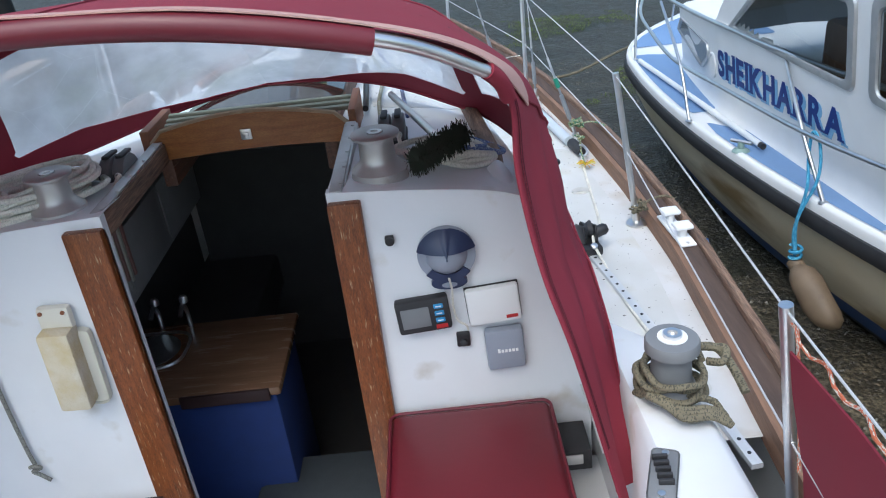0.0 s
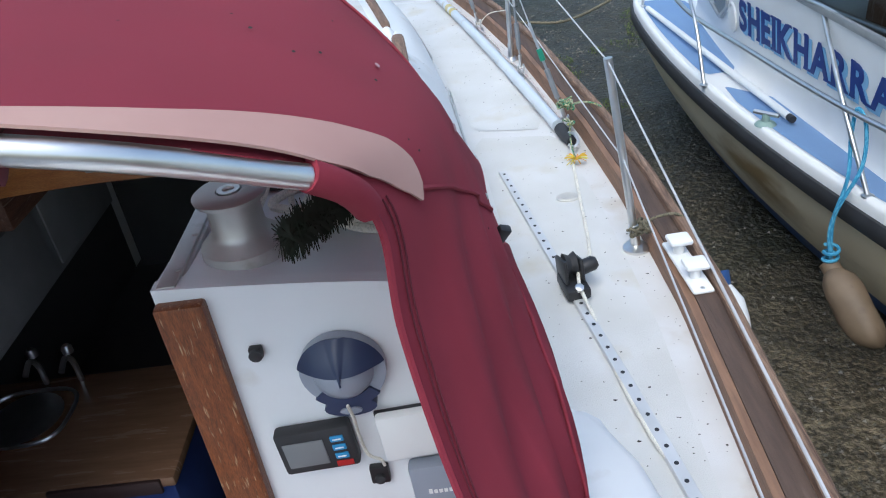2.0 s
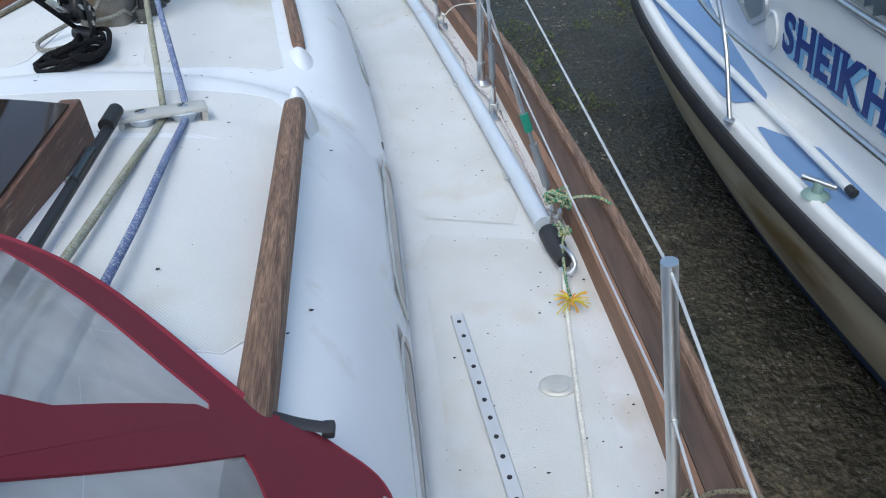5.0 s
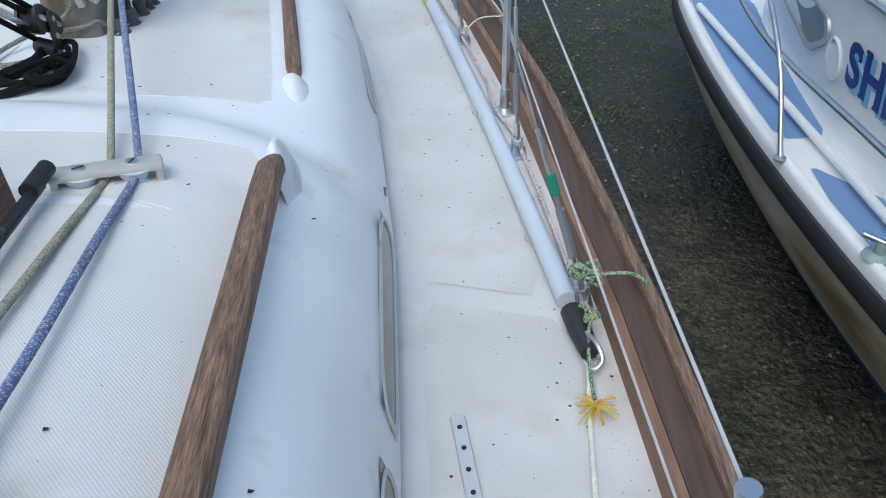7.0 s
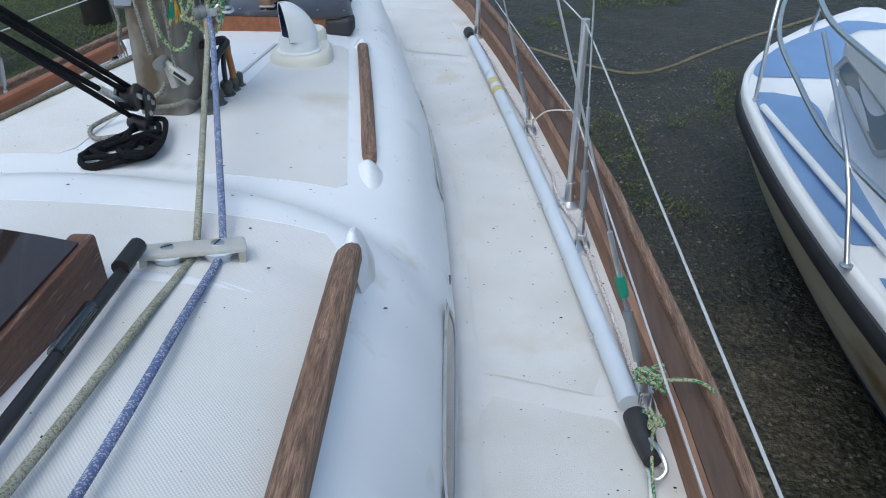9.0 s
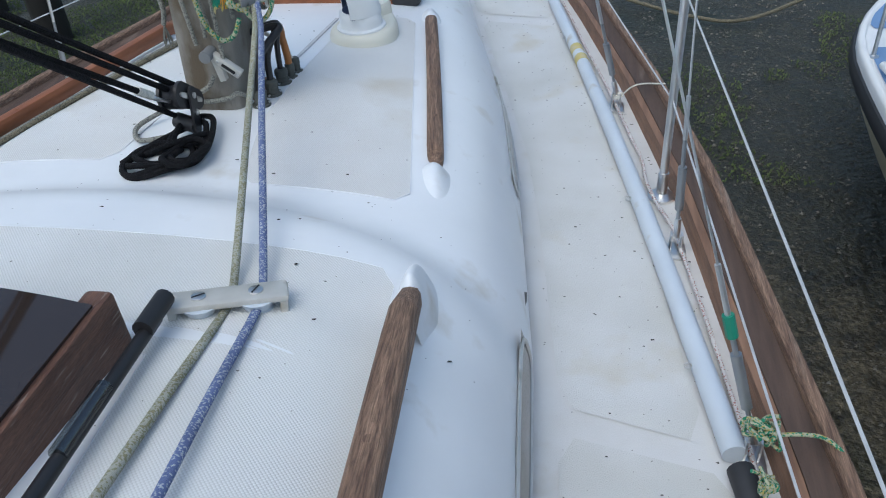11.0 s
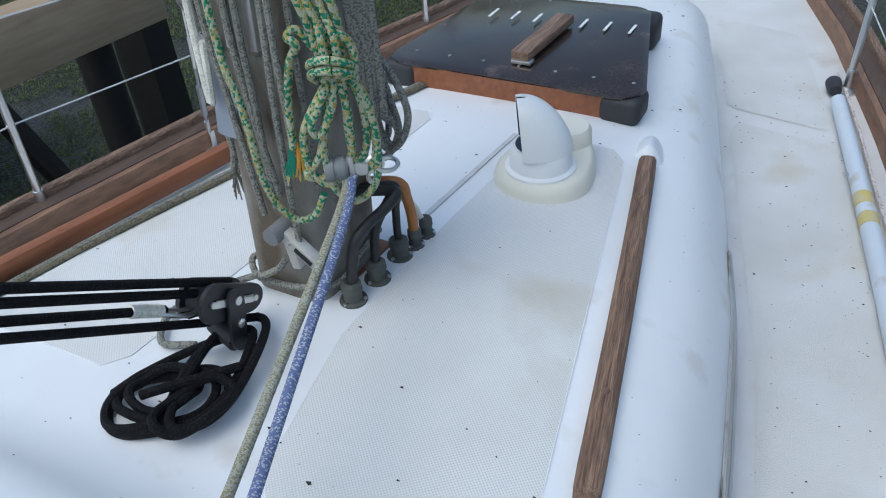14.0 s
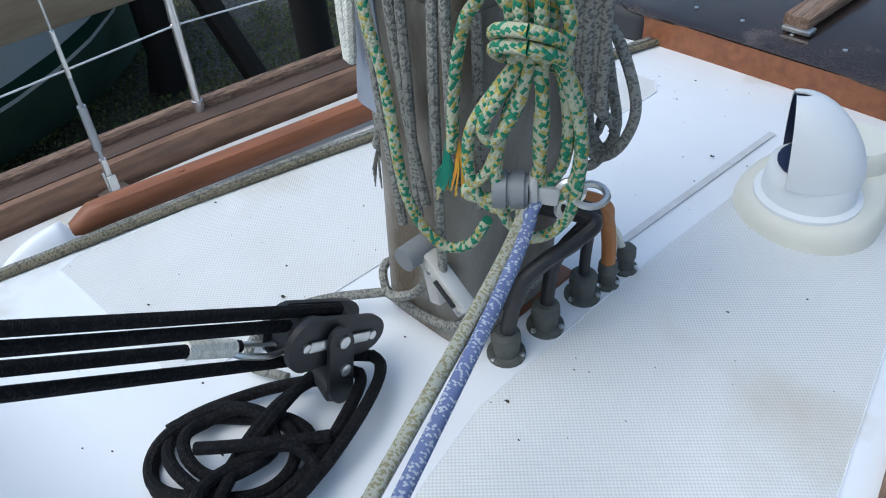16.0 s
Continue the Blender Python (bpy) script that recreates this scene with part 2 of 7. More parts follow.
def nonslip_material():
    """Moulded nonslip: rows of tiny diamonds with a darker grey mixed into the hollows."""
    m = material("nonslip_pattern", (0.72, 0.73, 0.73), 0.6, second=(0.63, 0.63, 0.61), scale=4, stains=(0.56, 0.53, 0.46), stain_scale=3, stain_at=0.63)
    N, L = m.node_tree.nodes, m.node_tree.links
    bs = N["Principled BSDF"]
    co, mp, ck = N.new("ShaderNodeTexCoord"), N.new("ShaderNodeMapping"), N.new("ShaderNodeTexVoronoi")
    mp.inputs["Rotation"].default_value = (0, 0, radians(45))
    ck.inputs["Scale"].default_value, ck.inputs["Randomness"].default_value = 230.0, 0.0
    ck.voronoi_dimensions = "2D"
    L.new(co.outputs["Object"], mp.inputs["Vector"])
    L.new(mp.outputs["Vector"], ck.inputs["Vector"])
    bp = N.new("ShaderNodeBump")
    bp.inputs["Strength"].default_value, bp.inputs["Distance"].default_value = 0.7, 0.0015
    bp.invert = True
    L.new(ck.outputs["Distance"], bp.inputs["Height"])
    old = bs.inputs["Base Color"].links[0].from_socket
    hol, mx = N.new("ShaderNodeMapRange"), N.new("ShaderNodeMix")
    hol.inputs["From Min"].default_value, hol.inputs["From Max"].default_value = 0.35, 0.65
    hol.inputs["To Max"].default_value = 0.55
    mx.data_type, mx.blend_type = "RGBA", "MIX"
    mx.inputs["B"].default_value = (0.42, 0.41, 0.38, 1)
    L.new(ck.outputs["Distance"], hol.inputs["Value"])
    L.new(hol.outputs["Result"], mx.inputs["Factor"])
    L.new(old, mx.inputs["A"])
    L.new(mx.outputs["Result"], bs.inputs["Base Color"])
    L.new(bp.outputs["Normal"], bs.inputs["Normal"])
    return m


def clear_vinyl():
    m = bpy.data.materials.new("cloudy_clear_vinyl")
    m.use_nodes = True
    N, L = m.node_tree.nodes, m.node_tree.links
    bs = N["Principled BSDF"]
    bs.inputs["Roughness"].default_value = 0.12
    bs.inputs["Base Color"].default_value = (0.90, 0.92, 0.93, 1)
    tr, mx, no = N.new("ShaderNodeBsdfTransparent"), N.new("ShaderNodeMixShader"), N.new("ShaderNodeTexNoise")
    tr.inputs["Color"].default_value = (0.93, 0.95, 0.95, 1)
    no.inputs["Scale"].default_value, no.inputs["Detail"].default_value = 5.0, 8.0
    co = N.new("ShaderNodeTexCoord")
    L.new(co.outputs["Object"], no.inputs["Vector"])
    rp = N.new("ShaderNodeMapRange")
    rp.inputs["From Min"].default_value, rp.inputs["From Max"].default_value = 0.35, 0.7
    rp.inputs["To Min"].default_value, rp.inputs["To Max"].default_value = 0.50, 0.86
    L.new(no.outputs["Fac"], rp.inputs["Value"])
    vc, cr, mxm = N.new("ShaderNodeTexVoronoi"), N.new("ShaderNodeMapRange"), N.new("ShaderNodeMath")
    vc.feature = "DISTANCE_TO_EDGE"
    vc.inputs["Scale"].default_value = 4.5
    L.new(co.outputs["Object"], vc.inputs["Vector"])
    cr.inputs["From Max"].default_value = 0.004
    cr.inputs["To Min"].default_value, cr.inputs["To Max"].default_value = 1.0, 0.0
    L.new(vc.outputs["Distance"], cr.inputs["Value"])
    mxm.operation = "MAXIMUM"
    L.new(rp.outputs["Result"], mxm.inputs[0])
    L.new(cr.outputs["Result"], mxm.inputs[1])
    L.new(mxm.outputs["Value"], mx.inputs["Fac"])
    L.new(tr.outputs["BSDF"], mx.inputs[1])
    tl, m2 = N.new("ShaderNodeBsdfTranslucent"), N.new("ShaderNodeMixShader")
    tl.inputs["Color"].default_value = (0.86, 0.88, 0.90, 1)
    m2.inputs["Fac"].default_value = 0.6
    L.new(bs.outputs["BSDF"], m2.inputs[1])
    L.new(tl.outputs["BSDF"], m2.inputs[2])
    L.new(m2.outputs["Shader"], mx.inputs[2])
    bp = N.new("ShaderNodeBump")
    bp.inputs["Strength"].default_value, bp.inputs["Distance"].default_value = 0.6, 0.012
    L.new(no.outputs["Fac"], bp.inputs["Height"])
    L.new(bp.outputs["Normal"], bs.inputs["Normal"])
    L.new(mx.outputs["Shader"], N["Material Output"].inputs["Surface"])
    return m


def tinted_pane():
    """Thin tinted glass: mostly clear, with a share of sharp reflection."""
    m = bpy.data.materials.new("tinted_pane")
    m.use_nodes = True
    N, L = m.node_tree.nodes, m.node_tree.links
    tr, gl, mx = N.new("ShaderNodeBsdfTransparent"), N.new("ShaderNodeBsdfGlossy"), N.new("ShaderNodeMixShader")
    tr.inputs["Color"].default_value = (0.50, 0.53, 0.54, 1)
    gl.inputs["Roughness"].default_value = 0.04
    mx.inputs["Fac"].default_value = 0.14
    L.new(tr.outputs["BSDF"], mx.inputs[1])
    L.new(gl.outputs["BSDF"], mx.inputs[2])
    L.new(mx.outputs["Shader"], N["Material Output"].inputs["Surface"])
    return m


M_pane = tinted_pane()
M_nonslip = nonslip_material()
M_vinyl = clear_vinyl()
M_rope_white = rope_material("white_braid", (0.70, 0.68, 0.60), (0.58, 0.565, 0.50), 0.3)
M_rope_grey = rope_material("grey_braid", (0.24, 0.24, 0.21), (0.13, 0.13, 0.12), 0.35)
M_rope_green = rope_material("green_fleck_rope", (0.34, 0.35, 0.24), (0.022, 0.17, 0.095), 0.52, 250.0, (0.32, 0.27, 0.07), 9.0)
M_rope_blue = rope_material("blue_fleck_rope", (0.115, 0.15, 0.29), (0.36, 0.40, 0.46), 0.26, 560.0, None, 17.0)
M_rope_yellow = rope_material("yellow_fleck_rope", (0.33, 0.335, 0.28), (0.22, 0.21, 0.12), 0.38, 560.0, None, 17.0)
M_rope_red = rope_material("red_fleck_rope", (0.56, 0.54, 0.52), (0.30, 0.12, 0.10), 0.15)
M_rope_black = rope_material("black_braid", (0.005, 0.005, 0.006), (0.011, 0.011, 0.013), 0.3)
M_rope_cyan = rope_material("bright_blue_rope", (0.03, 0.21, 0.37), (0.08, 0.32, 0.48), 0.4, 60.0)
M_rope_olive = rope_material("dirty_olive_rope", (0.17, 0.15, 0.10), (0.08, 0.075, 0.055), 0.3)
M_fray = material("frayed_orange_yarn", (0.62, 0.42, 0.03), 0.9, second=(0.62, 0.22, 0.04), scale=40)
M_pole = material("pale_grey_tube", (0.58, 0.64, 0.70), 0.4, second=(0.52, 0.57, 0.62), scale=6, stains=(0.45, 0.44, 0.40), stain_scale=12)
M_cream = material("cream_plastic", (0.72, 0.70, 0.60), 0.4, second=(0.64, 0.62, 0.53), scale=5)
M_navy = material("navy_plastic", (0.03, 0.045, 0.10), 0.4, scale=6)
M_lilac = material("grey_blue_plastic", (0.30, 0.33, 0.39), 0.35, second=(0.25, 0.28, 0.34), scale=6)
M_glass = material("dark_acrylic", (0.028, 0.021, 0.018), 0.07, scale=4, rough_var=0.04, second=(0.04, 0.028, 0.022), spec=0.75)
M_hull_stain = material("stained_cream_hull", (0.74, 0.68, 0.53), 0.4, second=(0.58, 0.48, 0.30), scale=1.6, stains=(0.28, 0.19, 0.08), stain_scale=1.7, stain_at=0.56, stretch=(1, 0.5, 1.5))
M_rubber = material("black_rubber", (0.035, 0.036, 0.04), 0.6, scale=14, second=(0.02, 0.02, 0.022))
M_boot = material("blue_boot_stripe", (0.02, 0.07, 0.22), 0.5, scale=5)
M_letter = material("blue_lettering", (0.009, 0.038, 0.22), 0.4, scale=6, second=(0.008, 0.032, 0.19))
M_letter_pale = material("pale_blue_lettering", (0.25, 0.50, 0.74), 0.4, scale=6)
M_mast = material("stained_mast_alloy", (0.29, 0.275, 0.245), 0.55, 0.2, second=(0.17, 0.155, 0.13), scale=14, stains=(0.11, 0.085, 0.055), stain_scale=9, stain_at=0.5, stretch=(1, 1, 0.5), bump=0.5, bump_scale=260)
M_gland = material("weathered_grey_nylon", (0.10, 0.105, 0.09), 0.7, second=(0.06, 0.062, 0.055), scale=40, bump=0.4, bump_scale=200)
M_alloy = material("pale_cast_alloy", (0.60, 0.59, 0.55), 0.45, 0.3, second=(0.46, 0.45, 0.41), scale=20, stains=(0.30, 0.27, 0.21), stain_scale=18)
M_seam = material("grey_sealant", (0.60, 0.61, 0.62), 0.7, second=(0.48, 0.48, 0.48), scale=30)
M_stitch = material("dark_red_thread", (0.11, 0.012, 0.025), 0.9)
M_fender = material("brown_fender", (0.18, 0.13, 0.085), 0.6, second=(0.11, 0.08, 0.05), scale=9, stains=(0.10, 0.07, 0.045), stain_scale=12)
M_wood_pale = material("pale_timber", (0.42, 0.32, 0.21), 0.75, second=(0.30, 0.21, 0.13), scale=5, stretch=(7, 0.7, 7), bump=0.3, bump_scale=40)
M_varnish_pale = material("honey_varnish", (0.40, 0.17, 0.05), 0.35, second=(0.25, 0.09, 0.025), scale=12, stretch=(0.8, 5, 5), bump=0.2, grain=0.15)
M_cover = material("grey_green_board", (0.30, 0.31, 0.24), 0.6, second=(0.20, 0.21, 0.16), scale=9, stretch=(0.6, 6, 6))
M_hatch_teak = material("peeling_teak", (0.22, 0.11, 0.07), 0.5, second=(0.10, 0.048, 0.032), scale=14, stretch=(6, 0.6, 6), bump=0.5, bump_scale=50, stains=(0.42, 0.33, 0.27), stain_scale=22, stain_at=0.62, grain=0.2)
M_worn = material("worn_brown_acrylic", (0.06, 0.042, 0.034), 0.22, second=(0.022, 0.017, 0.015), scale=7, rough_var=0.15, stains=(0.15, 0.12, 0.10), stain_scale=5, stain_at=0.60, spec=0.6, grain=0.2)
M_pile = material("tarred_pile", (0.012, 0.011, 0.010), 0.7, scale=5, bump=0.6, bump_scale=20)
M_teak_red = material("oiled_teak", (0.30, 0.11, 0.045), 0.5, second=(0.17, 0.06, 0.025), scale=9, stretch=(6, 0.7, 6), bump=0.2)
M_orange = material("orange_hose", (0.42, 0.17, 0.05), 0.55, scale=8)
M_red = material("red_print", (0.45, 0.02, 0.02), 0.5)
M_btn = material("blue_buttons", (0.05, 0.30, 0.60), 0.5)
M_tape = material("yellow_tape", (0.55, 0.44, 0.08), 0.6, second=(0.5, 0.45, 0.3), scale=30)
M_teak_mid = material("brown_teak", (0.29, 0.165, 0.10), 0.6, second=(0.13, 0.07, 0.042), scale=9, bump=0.5, bump_scale=40, stretch=(6, 0.6, 6), stains=(0.14, 0.09, 0.06), stain_scale=3)
M_teak_dark = material("grey_brown_teak", (0.115, 0.075, 0.055), 0.7, second=(0.055, 0.035, 0.026), scale=9, bump=0.7, bump_scale=40, stretch=(6, 0.6, 6), stains=(0.20, 0.15, 0.12), stain_scale=3)
M_green = material("green_tape", (0.02, 0.22, 0.14), 0.5)
M_foam = material("worn_yellow_foam", (0.52, 0.42, 0.22), 0.9, second=(0.62, 0.58, 0.48), scale=18, bump=0.8, bump_scale=120)
M_blue_cloth = material("blue_upholstery", (0.03, 0.06, 0.22), 0.9, scale=12)
M_weed = material("green_weed", (0.12, 0.16, 0.045), 0.8, second=(0.045, 0.065, 0.018), scale=5, bump=0.8)
M_grime = material("dirt_specks", (0.03, 0.026, 0.02), 0.9)
M_pink = material("faded_pink_canvas", (0.48, 0.30, 0.255), 0.85, second=(0.42, 0.235, 0.205), scale=6, bump=0.2, bump_scale=900)
M_brush = material("dark_green_bristle", (0.012, 0.022, 0.01), 0.8, second=(0.02, 0.02, 0.012), scale=30)
M_brown = material("brown_slats", (0.055, 0.03, 0.028), 0.5, scale=8)


# ---- the ground and our boat: hull, deck, coachroof ----
EDGE = [(-2.6, 1.22), (-1.2, 1.34), (-0.1, 1.41), (0.64, 1.445), (1.34, 1.43), (1.9, 1.39), (2.95, 1.26), (3.69, 1.12), (4.5, 0.93), (5.28, 0.72), (6.2, 0.40), (7.0, 0.02)]
FOOT = [(-0.05, 1.01), (0.55, 0.98), (1.47, 0.93), (2.17, 0.885), (2.81, 0.80), (3.2, 0.735), (4.2, 0.48), (4.85, 0.31), (5.1, 0.22)]
CROWN = [(-0.05, 0.68), (0.0, 0.68), (1.0, 0.605), (1.8, 0.525), (2.07, 0.507), (2.12, 0.492), (2.18, 0.45), (2.24, 0.428), (2.34, 0.422), (3.0, 0.40), (3.6, 0.375), (4.5, 0.32), (4.85, 0.27), (5.0, 0.16), (5.1, 0.0)]


def roof_z(x, y, bow=True):
    """Height of the coachroof."""
    yy = y + (0.16 * min(1.0, (x / 0.8) ** 2) if 1.75 < y < 2.5 else 0.0)
    w, h = lerp(FOOT, y), lerp(CROWN, yy)
    u = min(1.0, abs(x) / max(w, 0.01))
    n = 16 - 9 * min(1.0, max(0.0, (y - 0.2) / 1.2))
    return h * math.sqrt(max(0.0, 1 - u ** n)) * (1 - 0.12 * u * u)


def build_ground():
    bm = B()
    rows = []
    ys = [-40 + 4 * i for i in range(8)] + [-8 + 0.16 * i for i in range(126)] + [12.5 + 5 * i for i in range(1, 14)]
    xs = [-60 + 6 * i for i in range(9)] + [-8 + 0.16 * i for i in range(101)] + [9 + 6 * i for i in range(1, 10)]
    for y in ys:
        rows.append([(x, y, -1.38 + 0.07 * noise.noise((x * 0.5, y * 0.5, 0)) + 0.03 * noise.noise((x * 2, y * 2, 3)) + 0.015 * noise.noise((x * 6, y * 6, 5))) for x in xs])
    grid(bm, rows)
    return tagged(obj("ground", bm, M_mud, smooth=180), "wet grey-brown tidal mud with patches of green weed", "mud", kind="structure")


build_ground()


def build_hull():
    boat = thing("sailing_yacht_hull", "white glassfibre yacht hull and side decks lying on mud", "boat hull")
    bm = B()
    rows = []
    n = 48
    for i in range(n + 1):
        y = -2.6 + 9.6 * i / n
        e = lerp(EDGE, y) + 0.07
        rows.append([(s * (e * a), y, z) for s, a, z in ((1, 1, -0.02), (1, 0.99, -0.3), (1, 0.94, -0.7), (1, 0.8, -1.1), (1, 0.45, -1.5))] + [(-(e * a), y, z) for a, z in ((0.45, -1.5), (0.8, -1.1), (0.94, -0.7), (0.99, -0.3), (1, -0.02))])
    grid(bm, rows)
    part("hull", bm, M_white, boat, smooth=60)
    for s in (1, -1):
        bm = B()
        rows = []
        for i in range(n * 2 + 1):
            y = -0.3 + 7.3 * i / (n * 2)
            e = lerp(EDGE, y) + 0.02
            f = max(0.0, lerp(FOOT, y) - 0.03) if y < 5.1 else 0.0
            rows.append([(s * (f + (e - f) * k / 6), y, -0.015) for k in range(7)])
        grid(bm, rows)
        part("side_deck", bm, M_deck, boat, smooth=60)
    return boat


build_hull()


def build_coachroof():
    top = thing("coachroof", "white glassfibre coachroof with a step and rounded shoulders", "cabin roof")
    bm = B()
    us = [math.sin(math.pi / 2 * k / 22) for k in range(-22, 23)]
    ys = [0.62 + 0.06 * i for i in range(20)] + [1.82 + 0.025 * i for i in range(24)] + [2.43 + 0.08 * i for i in range(29)] + [4.75, 4.85, 4.92, 5.0, 5.05, 5.1]
    grid(bm, [[(u * lerp(FOOT, y), y, roof_z(u * lerp(FOOT, y), y)) for u in us] for y in ys])
    for s, a in ((1, 0.345), (-1, 0.24)):
        rows = []
        for i in range(13):
            y = -0.0 + 0.62 * i / 12
            w = lerp(FOOT, y)
            rows.append([(s * (a + (w - a) * math.sin(math.pi / 2 * k / 16)), y, roof_z(a + (w - a) * math.sin(math.pi / 2 * k / 16), y)) for k in range(17)])
        grid(bm, rows)
    part("roof_moulding", bm, M_gel, top, smooth=60)
    # bulkhead each side of the companionway
    for s, a in ((1, 0.343), (-1, 0.237)):
        bm = B()
        cols = []
        for k in range(17):
            x = a + (1.01 - a) * k / 16
            z = roof_z(x, 0.0)
            cols.append((x, max(z, -0.02)))
        grid(bm, [[(s * x, -0.005, -1.2), (s * x, -0.005, z), (s * x, 0.025, z), (s * x, 0.025, -1.2)] for x, z in cols], close=True, cap=True)
        part("bulkhead", bm, M_gel, top, smooth=30)
    for x0, x1 in ((0.343, 0.429), (-0.339, -0.237)):
        bm = B()
        box(bm, (x0, -0.03, -1.0), (x1, 0.01, 0.645), 0.006)
        part("door_post", bm, M_varnish, top, "worn varnished teak post with flaking finish")
    return top


build_coachroof()


def build_toe_rail(s):
    rail = thing("toe_rail", "weathered brown teak toe rail along the deck edge", "toe rail", "toe rails")
    for nm, prof, mat, lab in (("inner_plank", ((0, -0.03), (0.006, 0.050), (0.028, 0.053), (0.028, -0.03)), M_teak_mid, "reddish inner face"),
                               ("top_plank", ((0.029, -0.03), (0.029, 0.056), (0.086, 0.060), (0.086, -0.03)), M_teak_dark, "grey-brown weathered top"),
                               ("capping", ((0.087, -0.03), (0.087, 0.080), (0.093, 0.087), (0.112, 0.088), (0.118, 0.08), (0.12, -0.06)), M_teak, "paler outer capping")):
        bm = B()
        rows = []
        for i in range(97):
            y = -2.6 + 9.55 * i / 96
            e = lerp(EDGE, y) + (0.04 if s < 0 else 0.0)
            rows.append([(s * (e + a), y, z + 0.002 * noise.noise((y * 3, a * 20, 1))) for a, z in prof])
        grid(bm, rows, close=True, cap=True)
        part(nm, bm, mat, rail, lab, 30)


build_toe_rail(1)
build_toe_rail(-1)


# ---- sprayhood ----
def bez_rows(a, b, nu, nv, mid=None):
    """A patch between two curves, bulged through a middle curve."""
    A, Bc = smooth_line(a, nu), smooth_line(b, nu)
    Mc = smooth_line(mid, nu) if mid else [(p + q) / 2 for p, q in zip(A, Bc)]
    rows = []
    for k in range(nv + 1):
        t = k / nv
        rows.append([p * (2 * (t - 0.5) * (t - 1)) + m * (4 * t * (1 - t)) + q * (2 * t * (t - 0.5)) for p, m, q in zip(A, Mc, Bc)])
    return rows


M_drop = material("chalky_smear", (0.36, 0.14, 0.16), 0.9, second=(0.50, 0.36, 0.36), scale=60)


def build_hood():
    hood = thing("sprayhood", "faded burgundy canvas sprayhood with cloudy clear windows over the companionway", "sprayhood")
    rear = [(0, -0.60, 1.245), (0.3, -0.60, 1.225), (0.587, -0.554, 1.156), (0.746, -0.452, 1.063), (0.792, -0.385, 0.965), (0.796, -0.39, 0.82), (0.83, -0.435, 0.62), (0.885, -0.495, 0.43), (0.985, -0.50, 0.0)]
    mid = [(0, -0.02, 1.20), (0.33, -0.02, 1.175), (0.6, -0.02, 1.10), (0.76, -0.04, 1.015), (0.865, -0.07, 0.92), (0.905, -0.14, 0.75), (0.94, -0.12, 0.54), (0.985, -0.22, 0.36), (1.02, -0.38, 0.02)]
    seam = [(0, 0.56, 1.12), (0.35, 0.56, 1.09), (0.60, 0.51, 1.03), (0.71, 0.44, 0.975), (0.835, 0.30, 0.845), (0.923, 0.091, 0.647), (0.957, 0.333, 0.457), (1.023, 0.09, 0.24), (1.01, -0.26, 0.10)]
    ridge = seam[:4]
    hem = [(0, 1.18, 0.672), (0.25, 1.16, 0.668), (0.5, 1.045, 0.645), (0.775, 0.815, 0.59)]
    q_top = [(0.71, 0.44, 0.975), (0.78, 0.38, 0.915), (0.835, 0.30, 0.845), (0.885, 0.19, 0.755), (0.923, 0.091, 0.647)]
    q_hem = [(0.775, 0.815, 0.59), (0.86, 0.80, 0.53), (0.926, 0.753, 0.47), (0.936, 0.566, 0.45), (0.957, 0.333, 0.457)]
    # the port foot of the hood is fastened further aft than the starboard one
    hem_port = [(0, 1.18, 0.672), (0.25, 1.06, 0.66), (0.5, 0.78, 0.635), (0.755, 0.63, 0.59)]
    q_hem_port = [(0.755, 0.63, 0.59), (0.85, 0.62, 0.53), (0.926, 0.60, 0.47), (0.936, 0.50, 0.45), (0.957, 0.333, 0.457)]
    # window edges as shares across each panel, along its length
    front_win = (((0, 0.03), (0.80, 0.06), (0.93, 0.34), (0.975, 0.78)), ((0, 0.985), (0.30, 0.975), (0.42, 0.92), (0.6, 0.84), (0.7, 0.80), (0.9, 0.81), (0.975, 0.82)))
    side_win = (((0, 0.06), (0.04, 0.05), (0.2, 0.035), (0.7, 0.035), (0.83, 0.08), (0.885, 0.17)), ((0.03, 0.10), (0.06, 0.25), (0.10, 0.44), (0.145, 0.66), (0.25, 0.58), (0.45, 0.44), (0.62, 0.42), (0.72, 0.44), (0.80, 0.42), (0.86, 0.31), (0.885, 0.19)))
    for s in (1, -1):
        if s < 0:
            hem, q_hem = hem_port, q_hem_port
        flip = lambda rows: [[Vector((s * p.x, p.y, p.z)) for p in r] for r in rows]
        bm = B()
        rows = flip(bez_rows(rear, seam, 6, 20, mid))
        for r, row in enumerate(rows):
            for c, p in enumerate(row):
                k = c / len(row)
                fold = max(0.0, k - 0.45) * 0.05 * min(1.0, r / 5)
                p += Vector((s * fold * math.sin(r * 1.3 + c * 0.25), 0, 0.003 * noise.noise((p.x * 6, p.y * 6, p.z * 6))))
        shell(bm, rows, 0.003)
        part("canopy_panel", bm, M_canvas, hood, smooth=60)

        def on(i, t, o=0.003):
            r0, c0 = int(t * 20), int(i * 0.75)
            fr, fc = t * 20 - r0, i * 0.75 - c0
            p = rows[r0][c0].lerp(rows[r0][c0 + 1], fc).lerp(rows[r0 + 1][c0].lerp(rows[r0 + 1][c0 + 1], fc), fr)
            return p + Vector((s * o, -o * 0.3, o))

        bm = B()
        tube(bm, [on(31 + 8.6 * (k / 16) ** 0.62, 0.10 + 0.88 * k / 16) for k in range(17)], 0.0032, 6)
        tube(bm, [on(40 + 20 * k / 16, 0.93 - 0.35 * (k / 16) ** 0.5) for k in range(17)], 0.0035, 6)
